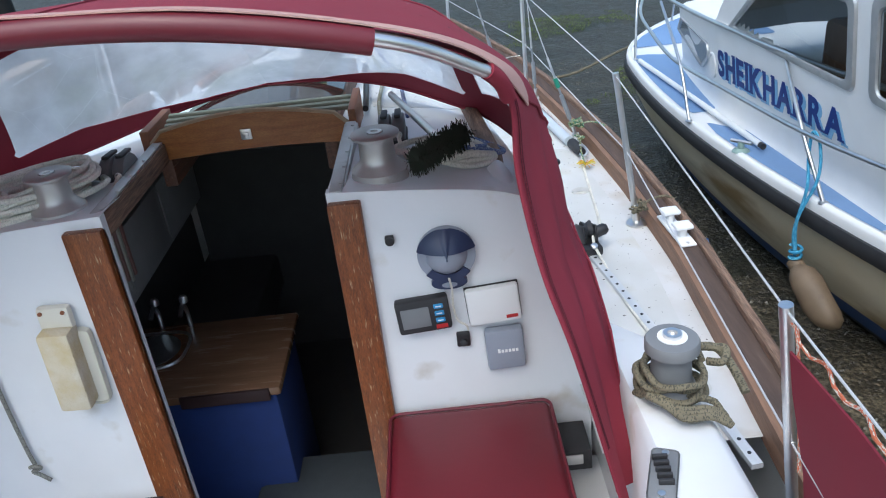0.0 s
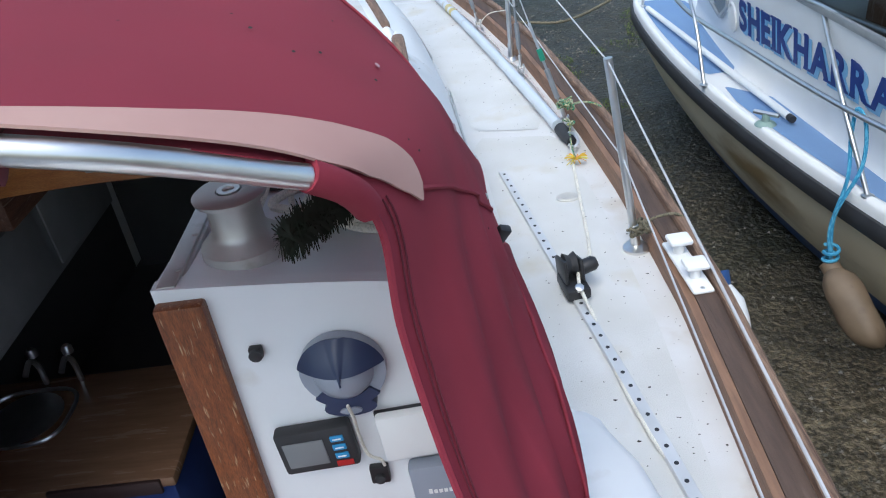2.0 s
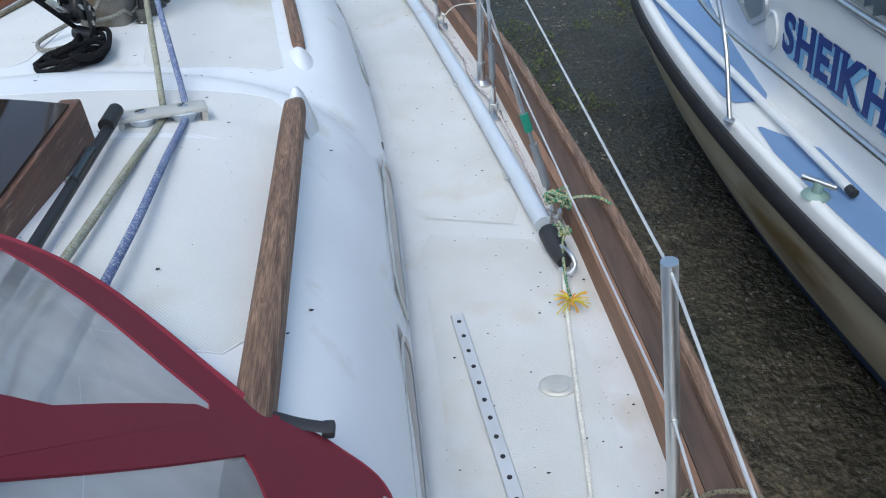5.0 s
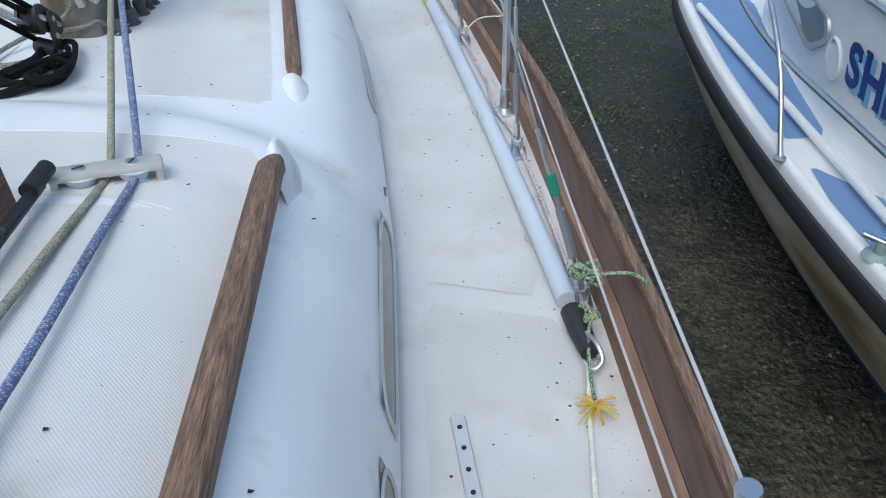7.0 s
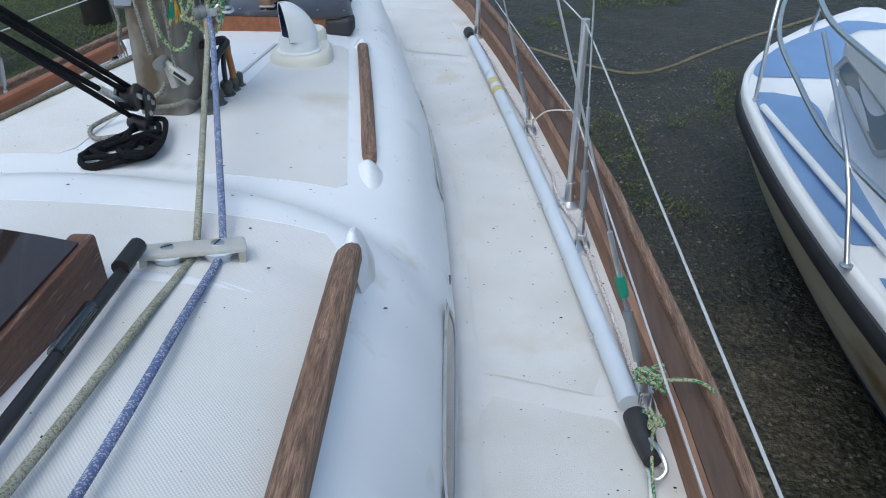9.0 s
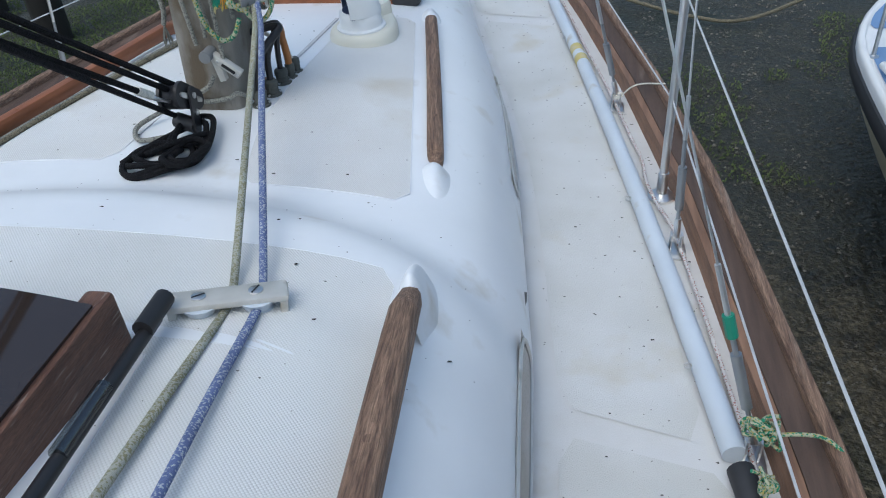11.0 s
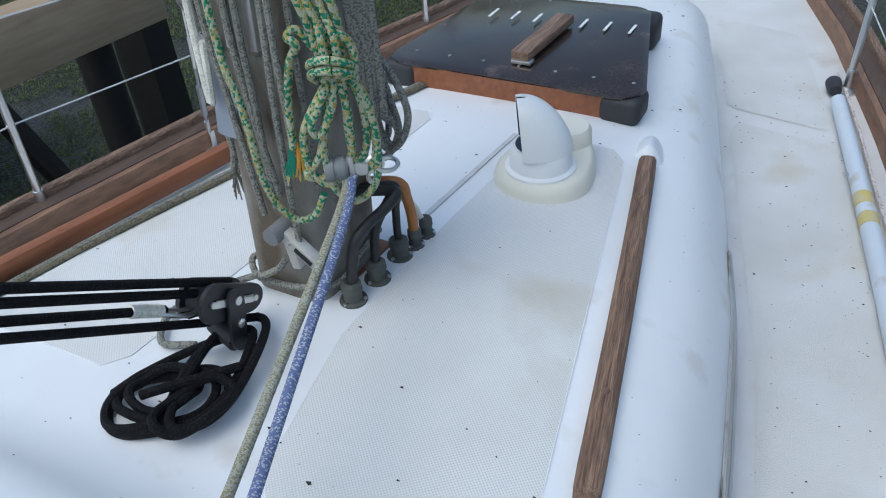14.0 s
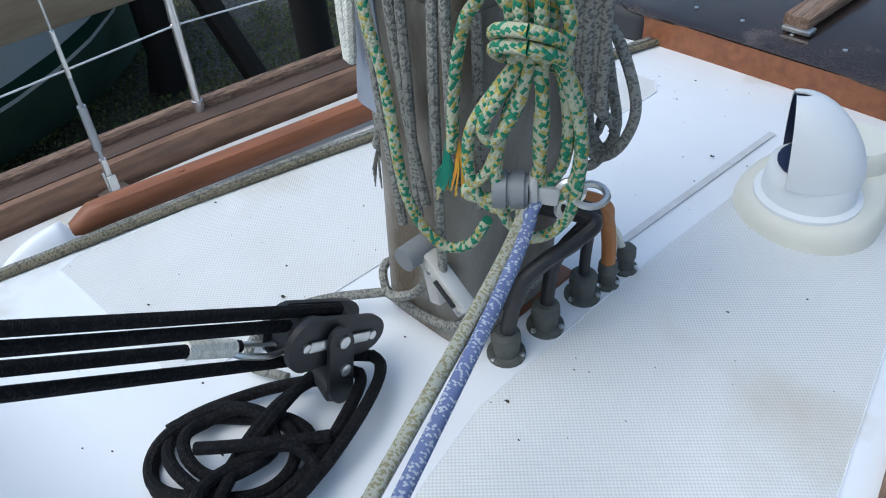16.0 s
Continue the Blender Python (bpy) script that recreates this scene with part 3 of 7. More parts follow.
        tube(bm, [Vector((s * (0.925 + 0.034 * k / 8), 0.091 + 0.242 * k / 8, 0.651 - 0.19 * k / 8)) for k in range(9)], 0.0032, 6)
        part("side_seam", bm, M_canvas, hood)
        bm = B()
        for dt in (0.035, 0.05):
            tube(bm, [on(31 + 30 * k / 30, dt, 0.0018) for k in range(31)], 0.0012, 5)
        part("stitching", bm, M_stitch, hood)
        rng = random.Random(40 + s)
        for q in range(26):
            r, c = rng.randrange(3, 19), rng.randrange(2, 30)
            p, du, dv = rows[r][c], rows[r][c + 1] - rows[r][c], rows[r + 1][c] - rows[r][c]
            nn = du.cross(dv).normalized()
            nn = nn if nn.z > 0 else -nn
            du.normalize()
            dv.normalize()
            pale = q < 3
            rad = rng.uniform(0.006, 0.016) if pale else rng.uniform(0.0015, 0.004)
            bm = B()
            bm.faces.new([bm.verts.new(p + nn * 0.0045 + du * (rad * 0.7 * rng.uniform(0.85, 1.1) * math.cos(w)) + dv * (rad * 1.7 * rng.uniform(0.85, 1.1) * math.sin(w))) for w in (0.52 * k for k in range(12))])
            part("bird_dropping" if pale else "leaf_bit", bm, M_drop if pale else M_grime, hood)
        for a, b, win, nm in ((ridge, hem, front_win, "front"), (q_top, q_hem, side_win, "side")):
            ca, cb = smooth_line(a, 24), smooth_line(b, 24)
            cv, cl = B(), B()
            cols = []
            for j in range(len(ca)):
                u = j / (len(ca) - 1)
                v0, v1 = lerp(win[0], u), lerp(win[1], u)
                v1 = max(v1, v0 + 0.001) if u <= win[1][-1][0] and u >= win[1][0][0] - 0.04 else v0 + 0.001
                vs = [v0 * k / 5 for k in range(6)] + [v0 + (v1 - v0) * k / 8 for k in range(1, 9)] + [v1 + (1 - v1) * k / 5 for k in range(1, 6)]
                p, q = ca[j], cb[j]
                cols.append([Vector((s * (p.x + (q.x - p.x) * v), p.y + (q.y - p.y) * v, p.z + (q.z - p.z) * v)) for v in vs])
            grid(cv, [c[:6] for c in cols])
            grid(cv, [c[13:] for c in cols])
            grid(cl, [c[5:14] for c in cols])
            bmesh.ops.remove_doubles(cl, verts=cl.verts[:], dist=0.0005)
            bmesh.ops.remove_doubles(cv, verts=cv.verts[:], dist=0.0005)
            bmesh.ops.solidify(cv, geom=cv.faces[:], thickness=0.003)
            part(nm + "_panel", cv, M_canvas, hood, smooth=60)
            part(nm + "_window", cl, M_vinyl, hood, "cloudy creased clear vinyl window", smooth=80).visible_shadow = False
        # hem rolls and snap fasteners
        bm = B()
        tube(bm, [Vector((s * p.x, p.y, p.z)) for p in smooth_line(hem, 8)], 0.008, 6)
        tube(bm, [Vector((s * p.x, p.y, p.z)) for p in smooth_line(q_hem, 8)], 0.005, 6)
        tube(bm, [Vector((s * (p.x + 0.002), p.y, p.z + 0.002)) for p in smooth_line(seam, 8)], 0.003, 6)
        part("piping", bm, M_canvas, hood)
        for k in (0.49, 0.74, 0.96):
            p = smooth_line(q_hem, 10)[int(k * 40)]
            bm = B()
            turned(bm, ((0.010, -0.002), (0.010, 0.006), (0.005, 0.010)), Matrix.Translation((s * (p.x - 0.006), p.y - 0.02, p.z + 0.012)) @ pose(0, 0, 0, 0, s * 60, 0), 12)
            part("snap_fastener", bm, M_steel, hood)
        # strap at the handrail
        bm = B()
        tube(bm, smooth_line([(s * 0.775, 0.815, 0.588), (s * 0.82, 0.812, 0.567), (s * 0.855, 0.811, 0.556)], 4), 0.009, 6, flat=0.25)
        box(bm, (s * 0.855 - 0.008, 0.800, 0.547), (s * 0.855 + 0.008, 0.822, 0.559), 0.003)
        part("strap", bm, M_rubber, hood, "dark webbing strap with buckle")
    # rear bow: tube, pocket and pink trim
    bow = smooth_line([(-p[0], p[1], p[2]) for p in rear[3::-1]][:-1] + rear[:4], 8)
    bm = B()
    tube(bm, [p + Vector((0, 0.0, -0.01)) for p in bow], 0.0125, 12)
    part("bow_tube", bm, M_steel, hood, "polished stainless bow tube")
    bm = B()
    tube(bm, [p + Vector((0, 0.004, -0.016)) for p in bow if p.x < 0.57], 0.021, 12, flat=1.1)
    part("tube_pocket", bm, M_vinyl_red, hood, "burgundy leatherette sleeve round the tube")
    bm = B()
    tube(bm, [p + Vector((0, 0.0, -0.008)) for p in smooth_line(rear, 8) if p.x > 0.735 and p.z > 0.99], 0.0165, 10)
    part("tube_pocket", bm, M_canvas, hood)
    bm = B()
    top = bez_rows(rear, seam, 8, 80, mid)
    rows = []
    for k in range(6):
        row = []
        for i in range(-34, 35):
            lo = lerp(((0, 0), (25, 0), (29, 2.5), (32, 7), (34, 12)), abs(i))
            hi = lerp(((0, 2), (14, 2.2), (18, 5), (21, 8), (24, 11), (28, 14), (31, 15), (33, 14), (34, 12.5)), abs(i))
            q = lo + (hi - lo) * k / 5
            f = int(q)
            p = top[f][abs(i)].lerp(top[f + 1][abs(i)], q - f)
            row.append(Vector((math.copysign(p.x, i) + 0.004 * math.copysign(min(1, abs(i) / 20), i), p.y - 0.003, p.z + 0.012)))
        rows.append(row)
    shell(bm, rows, 0.003)
    part("chafe_strip", bm, M_pink, hood, "sun-faded pink reinforcing strip along the rear edge", 60)
    bm = B()
    hemline = smooth_line(rear, 8)
    tube(bm, [p + Vector((0.0, -0.004, 0)) for p in hemline if p.z < 1.0], 0.005, 6)
    part("rear_binding", bm, M_canvas, hood)
    bm = B()
    box(bm, (-0.012, -0.008, -0.03), (0.012, 0.008, 0.03), 0.004, pose(0.933, 0.085, 0.637, 25, 25, 20))
    part("buckle", bm, M_black, hood)
    return hood


build_hood()


# ---- companionway and sliding hatch ----
def build_hatch():
    h = thing("sliding_hatch", "open sliding hatch with dark acrylic top and worn teak sides", "hatch")
    for x0, x1 in ((-0.29, -0.245), (0.265, 0.31)):
        bm = B()
        box(bm, (x0, 0.62, 0.50), (x1, 1.64, 0.635), 0.008)
        part("side_rail", bm, M_hatch_teak, h, "worn reddish teak side with peeling varnish")
    bm = B()
    rows = []
    for k in range(9):
        y = 0.62 + 0.98 * k / 8
        rows.append([(-0.28 + 0.58 * j / 10, y, 0.642 + 0.03 * (1 - ((j - 5) / 5) ** 2) - 0.002 * (k > 7)) for j in range(11)])
    shell(bm, rows, 0.008)
    part("acrylic_top", bm, M_glass, h, "dark reflective acrylic panel", 40)
    bm = B()
    rows = []
    for z in (0, 1):
        rows.append([(-0.285 + 0.64 * j / 16, 0.585, (0.605 + 0.012 * math.sin(math.pi * j / 16)) if z == 0 else 0.69 + 0.045 * math.sin(math.pi * j / 16) - 0.03 * (abs(j - 8) == 8)) for j in range(17)])
    shell(bm, rows, 0.028)
    part("front_board", bm, M_varnish_pale, h, "varnished teak front board", 30)
    bm = B()
    tube(bm, [(-0.285 + 0.64 * j / 16, 0.598, 0.69 + 0.045 * math.sin(math.pi * j / 16) - 0.03 * (abs(j - 8) == 8)) for j in range(17)], 0.011, 8)
    part("edge_bead", bm, M_wood_pale, h, "pale rounded wooden edge")
    bm = B()
    box(bm, (0.01, 0.574, 0.65), (0.045, 0.582, 0.685), 0.002)
    box(bm, (0.018, 0.566, 0.66), (0.037, 0.575, 0.675), 0.003)
    part("latch", bm, M_steel, h)
    bm = B()
    for i in range(3):
        box(bm, (-0.27, 0.70 + 0.03 * i, 0.675 + 0.008 * i), (0.36, 0.725 + 0.03 * i, 0.69 + 0.008 * i), 0.003)
    part("track_cover", bm, M_cover, h, "dull grey-green grooved cover boards")
    for x0, x1 in ((0.36, 0.385), (-0.32, -0.29)):
        bm = B()
        box(bm, (x0, 0.60, 0.58), (x1, 0.86, 0.705), 0.004)
        part("side_board", bm, M_teak_red, h)
    return h


build_hatch()


def build_companionway():
    c = thing("companionway", "companionway runners and threshold of metal-capped timber", "companionway")
    for x0, x1, mt in ((0.345, 0.39, M_alu), (-0.285, -0.24, M_teak)):
        bm = B()
        box(bm, (x0, 0.005, 0.60), (x1, 0.585, 0.665), 0.004)
        part("runner", bm, mt, c)
        bm = B()
        box(bm, (x0 + 0.006, 0.0, 0.664), (x1 - 0.006, 0.58, 0.672), 0.002)
        for k in range(5):
            turned(bm, ((0.005, 0), (0.005, 0.003), (0.001, 0.004)), Matrix.Translation((x1 - 0.013, 0.05 + 0.12 * k, 0.672)), 8)
        part("metal_cap", bm, M_alu, c, "dull aluminium cap with screws")
    bm = B()
    box(bm, (-0.24, -0.03, -0.72), (0.345, 0.02, -0.62), 0.006)
    part("threshold", bm, M_varnish, c)
    bm = B()
    box(bm, (0.43, 0.02, 0.60), (0.455, 0.42, 0.635), 0.004)
    part("trim_strip", bm, M_teak, c)


build_companionway()


def build_interior():
    room = thing("cabin_interior", "dark cabin lining seen through the companionway", "cabin", kind="structure")
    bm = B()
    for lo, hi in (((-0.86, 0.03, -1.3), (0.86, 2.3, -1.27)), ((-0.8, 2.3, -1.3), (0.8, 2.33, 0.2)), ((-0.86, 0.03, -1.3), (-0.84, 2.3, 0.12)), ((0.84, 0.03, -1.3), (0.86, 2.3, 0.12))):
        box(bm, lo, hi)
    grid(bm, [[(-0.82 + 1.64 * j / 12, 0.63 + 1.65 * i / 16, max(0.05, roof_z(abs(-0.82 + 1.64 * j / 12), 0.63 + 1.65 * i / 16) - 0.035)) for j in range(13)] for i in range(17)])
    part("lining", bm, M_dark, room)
    g = thing("galley_unit", "galley with woodblock worktop above blue panelling", "galley")
    bm = B()
    box(bm, (-0.83, 0.46, -0.29), (-0.03, 0.98, -0.25), 0.012)
    part("worktop", bm, M_wood_in, g, "woodblock laminate worktop")
    bm = B()
    box(bm, (-0.80, 0.50, -1.1), (-0.06, 0.94, -0.292), 0.01)
    part("front_panel", bm, M_blue_cloth, g, "dark blue panelled front")
    bm = B()
    box(bm, (-0.40, 0.448, -0.30), (-0.07, 0.462, -0.25), 0.004)
    part("fiddle", bm, M_brown, g)
    bm = B()
    rim = [(-0.60 + 0.15 * math.copysign(abs(math.cos(a)) ** 0.6, math.cos(a)), 0.78 + 0.13 * math.copysign(abs(math.sin(a)) ** 0.6, math.sin(a)), -0.244) for a in (2 * math.pi * k / 28 for k in range(29))]
    tube(bm, rim, 0.007, 6, cap=False)
    turned(bm, ((0.12, 0.003), (0.12, 0.0045), (0.02, 0.0047)), Matrix.Translation((-0.60, 0.78, -0.25)), 24)
    part("sink", bm, M_steel, g, "dark stainless sink")
    for x in (-0.60, -0.48):
        bm = B()
        tube(bm, smooth_line([(x, 0.95, -0.25), (x, 0.95, -0.17), (x, 0.92, -0.13), (x, 0.87, -0.15)], 4), 0.010, 8)
        turned(bm, ((0.018, 0), (0.018, 0.02), (0.011, 0.03)), Matrix.Translation((x, 0.95, -0.13)), 12)
        part("tap", bm, M_steel, g)
    st = thing("companionway_step", "grey carpeted step inside the companionway", "step")
    bm = B()
    box(bm, (-0.22, 0.05, -0.80), (0.33, 0.66, -0.75), 0.03)
    part("tread", bm, M_carpet, st)
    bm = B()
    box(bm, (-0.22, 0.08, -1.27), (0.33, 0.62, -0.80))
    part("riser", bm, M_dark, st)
    l = thing("cabin_locker", "pale grey cabin side locker", "locker")
    bm = B()
    box(bm, (-0.80, 0.3, -0.05), (-0.62, 1.9, 0.24), 0.008)
    part("body", bm, M_grey_in, l)
    for i in range(3):
        bm = B()
        box(bm, (-0.619, 0.35 + 0.5 * i, -0.02), (-0.61, 0.80 + 0.5 * i, 0.25), 0.004)
        part("door", bm, M_grey_in, l)
    s = thing("settee_berth", "dark settee berth inside the cabin", "settee")
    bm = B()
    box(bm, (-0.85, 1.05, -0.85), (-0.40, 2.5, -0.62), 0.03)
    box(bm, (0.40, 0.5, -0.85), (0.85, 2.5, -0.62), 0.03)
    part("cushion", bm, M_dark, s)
    f = thing("picture_frame", "small white framed panel on the cabin bulkhead", "picture")
    bm = B()
    box(bm, (0.02, 2.285, -0.02), (0.14, 2.297, 0.10), 0.003)
    part("frame", bm, M_white, f)
    bm = B()
    box(bm, (0.035, 2.28, -0.005), (0.125, 2.284, 0.085))
    part("panel", bm, M_green_dark, f)
    cu = thing("striped_curtain", "striped cabin curtains with red and cream bands", "curtain")
    for k in range(8):
        bm = B()
        box(bm, (-0.605, 0.62 + 0.035 * k, 0.05 + 0.01 * (k % 3)), (-0.597, 0.64 + 0.035 * k, 0.30), 0.002)
        part("stripe", bm, M_pink if k % 2 else M_cream, cu)


M_wood_in = material("woodblock_laminate", (0.30, 0.17, 0.10), 0.25, second=(0.20, 0.11, 0.06), scale=6, stretch=(1, 8, 1))
M_carpet = material("grey_carpet", (0.07, 0.085, 0.10), 0.95, scale=30, bump=0.6, bump_scale=300)
M_grey_in = material("grey_laminate", (0.46, 0.46, 0.45), 0.5)
M_green_dark = material("dark_green_screen", (0.02, 0.05, 0.035), 0.4)
build_interior()


# ---- bulkhead instruments ----
def disc(r0, r1, a0, a1, y0, y1, n=16):
    """A slice of a flat ring facing the cockpit."""
    bm = B()
    rows = []
    for k in range(n + 1):
        a = a0 + (a1 - a0) * k / n
        rows.append([(r * math.cos(a), y, r * math.sin(a)) for r, y in ((r0, y0), (r0, y1), (r1, y1), (r1, y0))])
    grid(bm, rows, close=True, cap=True)
    return bm


def build_compass():
    c = thing("bulkhead_compass", "grey and navy bulkhead compass with hanging lanyard on the white bulkhead", "compass", at=(0.632, -0.008, 0.47))
    c.scale = (0.93, 0.93, 0.93)
    part("rim", disc(0.055, 0.083, 0, 2 * math.pi, 0.0, -0.022, 40), M_lilac, c)
    bm = B()
    turned(bm, ((0.062, 0.0), (0.06, 0.02), (0.05, 0.042), (0.032, 0.056), (0.012, 0.062), (0.001, 0.063)), pose(0, 0, 0, 90, 0, 0), 28)
    part("dome", bm, M_lilac, c, "grey domed cover")
    bm = B()
    rows = []
    for k in range(29):
        a = radians(14 + 152 * k / 28)
        r0 = 0.004 if abs(k - 14) < 2 else min(0.080, 0.021 / math.sin(a))
        row = []
        for j in range(7):
            r = r0 + (0.086 - r0) * j / 6
            row.append((r * math.cos(a), -0.024 - 0.046 * (1 - (r / 0.087) ** 2) - 0.004 * (abs(k - 14) < 2), r * math.sin(a)))
        rows.append(row)
    shell(bm, rows, 0.004)
    part("shroud", bm, M_navy, c, "navy upper shroud", 50)
    part("lower_band", disc(0.060, 0.085, radians(222), radians(318), -0.02, -0.028), M_navy, c)
    bm = B()
    grid(bm, [[(0.052 * math.cos(w), y, -0.088 + 0.022 * math.sin(w)) for w in (2 * math.pi * k / 24 for k in range(24))] for y in (-0.004, -0.022, -0.026)], close=True, cap=True)
    lip = part("lower_lip", bm, M_navy, c)
    bm = B()
    grid(bm, [[(0.022 * math.cos(w), y, -0.094 + 0.008 * math.sin(w)) for w in (2 * math.pi * k / 20 for k in range(20))] for y in (-0.025, -0.030)], close=True, cap=True)
    part("pull_tab", bm, M_lilac, lip)
    bm = B()
    tube(bm, smooth_line([(0.0, -0.05, -0.06), (0.005, -0.045, -0.10), (0.003, -0.03, -0.16), (0.012, -0.03, -0.215), (0.035, -0.03, -0.235), (0.04, -0.028, -0.255)], 5), 0.0035, 6)
    part("lanyard", bm, M_rope_white, c)


build_compass()


def build_display():
    d = thing("echo_sounder_display", "dark grey rectangular display unit with three blue keys on the bulkhead", "instrument", at=(0.551, -0.01, 0.296))
    bm = B()
    box(bm, (-0.073, -0.032, -0.052), (0.073, 0.0, 0.052), 0.008)
    part("case", bm, M_rubber, d)
    bm = B()
    box(bm, (-0.06, -0.0345, -0.032), (0.018, -0.031, 0.03), 0.002)
    part("screen", bm, M_grey, d)
    for k in range(3):
        bm = B()
        box(bm, (0.032, -0.0355, 0.020 - 0.022 * k), (0.058, -0.031, 0.034 - 0.022 * k), 0.002)
        b = part("key", bm, M_btn, d, "blue key")
        bm = B()
        box(bm, (0.037, -0.0365, 0.0255 - 0.022 * k), (0.053, -0.0350, 0.0285 - 0.022 * k))
        part("print_bar", bm, M_white, b)
    bm = B()
    box(bm, (0.03, -0.0345, -0.043), (0.062, -0.0315, -0.031))
    part("emblem", bm, M_red, d, "plain red emblem bar")
    d.matrix_basis = pose(0.551, -0.01, 0.296, 0, -4, 0)
    w = thing("instrument_cover", "white plastic instrument cover on the bulkhead", "cover")
    bm = B()
    box(bm, (-0.072, -0.03, -0.056), (0.072, 0.0, 0.056), 0.007)
    part("shell", bm, M_white, w)
    bm = B()
    box(bm, (-0.074, -0.012, -0.058), (0.074, -0.002, 0.058), 0.004)
    part("gasket", bm, M_black, w)
    bm = B()
    box(bm, (0.03, -0.0315, -0.044), (0.062, -0.029, -0.034))
    part("emblem", bm, M_red, w, "plain red emblem bar")
    w.matrix_basis = pose(0.744, -0.01, 0.305, 0, -4, 0)
    g = thing("instrument_cover", "grey square instrument cover on the bulkhead", "cover")
    bm = B()
    box(bm, (-0.054, -0.035, -0.066), (0.054, 0.0, 0.066), 0.010)
    part("shell", bm, M_lilac, g)
    bm = B()
    for k in range(6):
        box(bm, (-0.022 + 0.010 * k, -0.0365, -0.006), (-0.015 + 0.010 * k, -0.034, 0.003 + 0.003 * (k == 0)))
    part("emblem", bm, M_white, g, "plain pale emblem bars")
    g.matrix_basis = pose(0.767, -0.01, 0.160, 0, -2, 0)
    s = thing("switch_plate", "small black switch plate on the bulkhead", "switch")
    bm = B()
    box(bm, (0.634, -0.024, 0.172), (0.672, -0.008, 0.216), 0.004)
    part("plate", bm, M_black, s)
    bm = B()
    turned(bm, ((0.011, 0), (0.011, 0.008), (0.006, 0.010)), pose(0.653, -0.022, 0.188, 90, 0, 0), 14)
    part("knob", bm, M_rubber, s)
    k = thing("power_socket", "tiny black socket on the bulkhead", "socket")
    bm = B()
    box(bm, (0.476, -0.022, 0.513), (0.500, -0.006, 0.537), 0.004)
    turned(bm, ((0.012, 0), (0.012, 0.012), (0.006, 0.014)), pose(0.489, -0.016, 0.525, 90, 0, 0), 14)
    part("body", bm, M_black, k)


build_display()


def build_lifebuoy_light():
    h = thing("winch_handle_holder", "yellowed worn foam-filled holder screwed to the white bulkhead", "holder")
    bm = B()
    box(bm, (-0.045, -0.03, 0.085), (0.045, 0.0, 0.16), 0.012)
    part("bracket", bm, M_cream, h)
    bm = B()
    box(bm, (-0.042, -0.075, -0.15), (0.045, -0.005, 0.10), 0.010)
    part("pad", bm, M_foam, h, "crumbling yellowed foam pad")
    bm = B()
    box(bm, (-0.03, -0.02, -0.17), (0.075, 0.0, 0.08), 0.02)
    part("back_plate", bm, M_cream, h)
    for x in (-0.03, 0.03):
        bm = B()
        turned(bm, ((0.006, 0), (0.006, 0.004)), pose(x, -0.03, 0.145, 90, 0, 0), 8)
        part("screw", bm, M_teak_red, h)
    h.matrix_basis = pose(-0.435, -0.01, 0.285, 0, 2, 0)
    r = thing("hanging_cord", "grey flecked cord with a knotted end hanging down the bulkhead", "rope")
    bm = B()
    tube(bm, smooth_line([(-0.66, -0.02, 0.42), (-0.67, -0.02, 0.2), (-0.668, -0.02, -0.02), (-0.663, -0.02, -0.09)], 6), 0.006, 8)
    tube(bm, smooth_line([(-0.675, -0.03, -0.09), (-0.65, -0.035, -0.085), (-0.652, -0.02, -0.105), (-0.674, -0.025, -0.11), (-0.66, -0.02, -0.13), (-0.635, -0.02, -0.155)], 5), 0.006, 8)
    part("cord", bm, M_rope_grey, r)


build_lifebuoy_light()


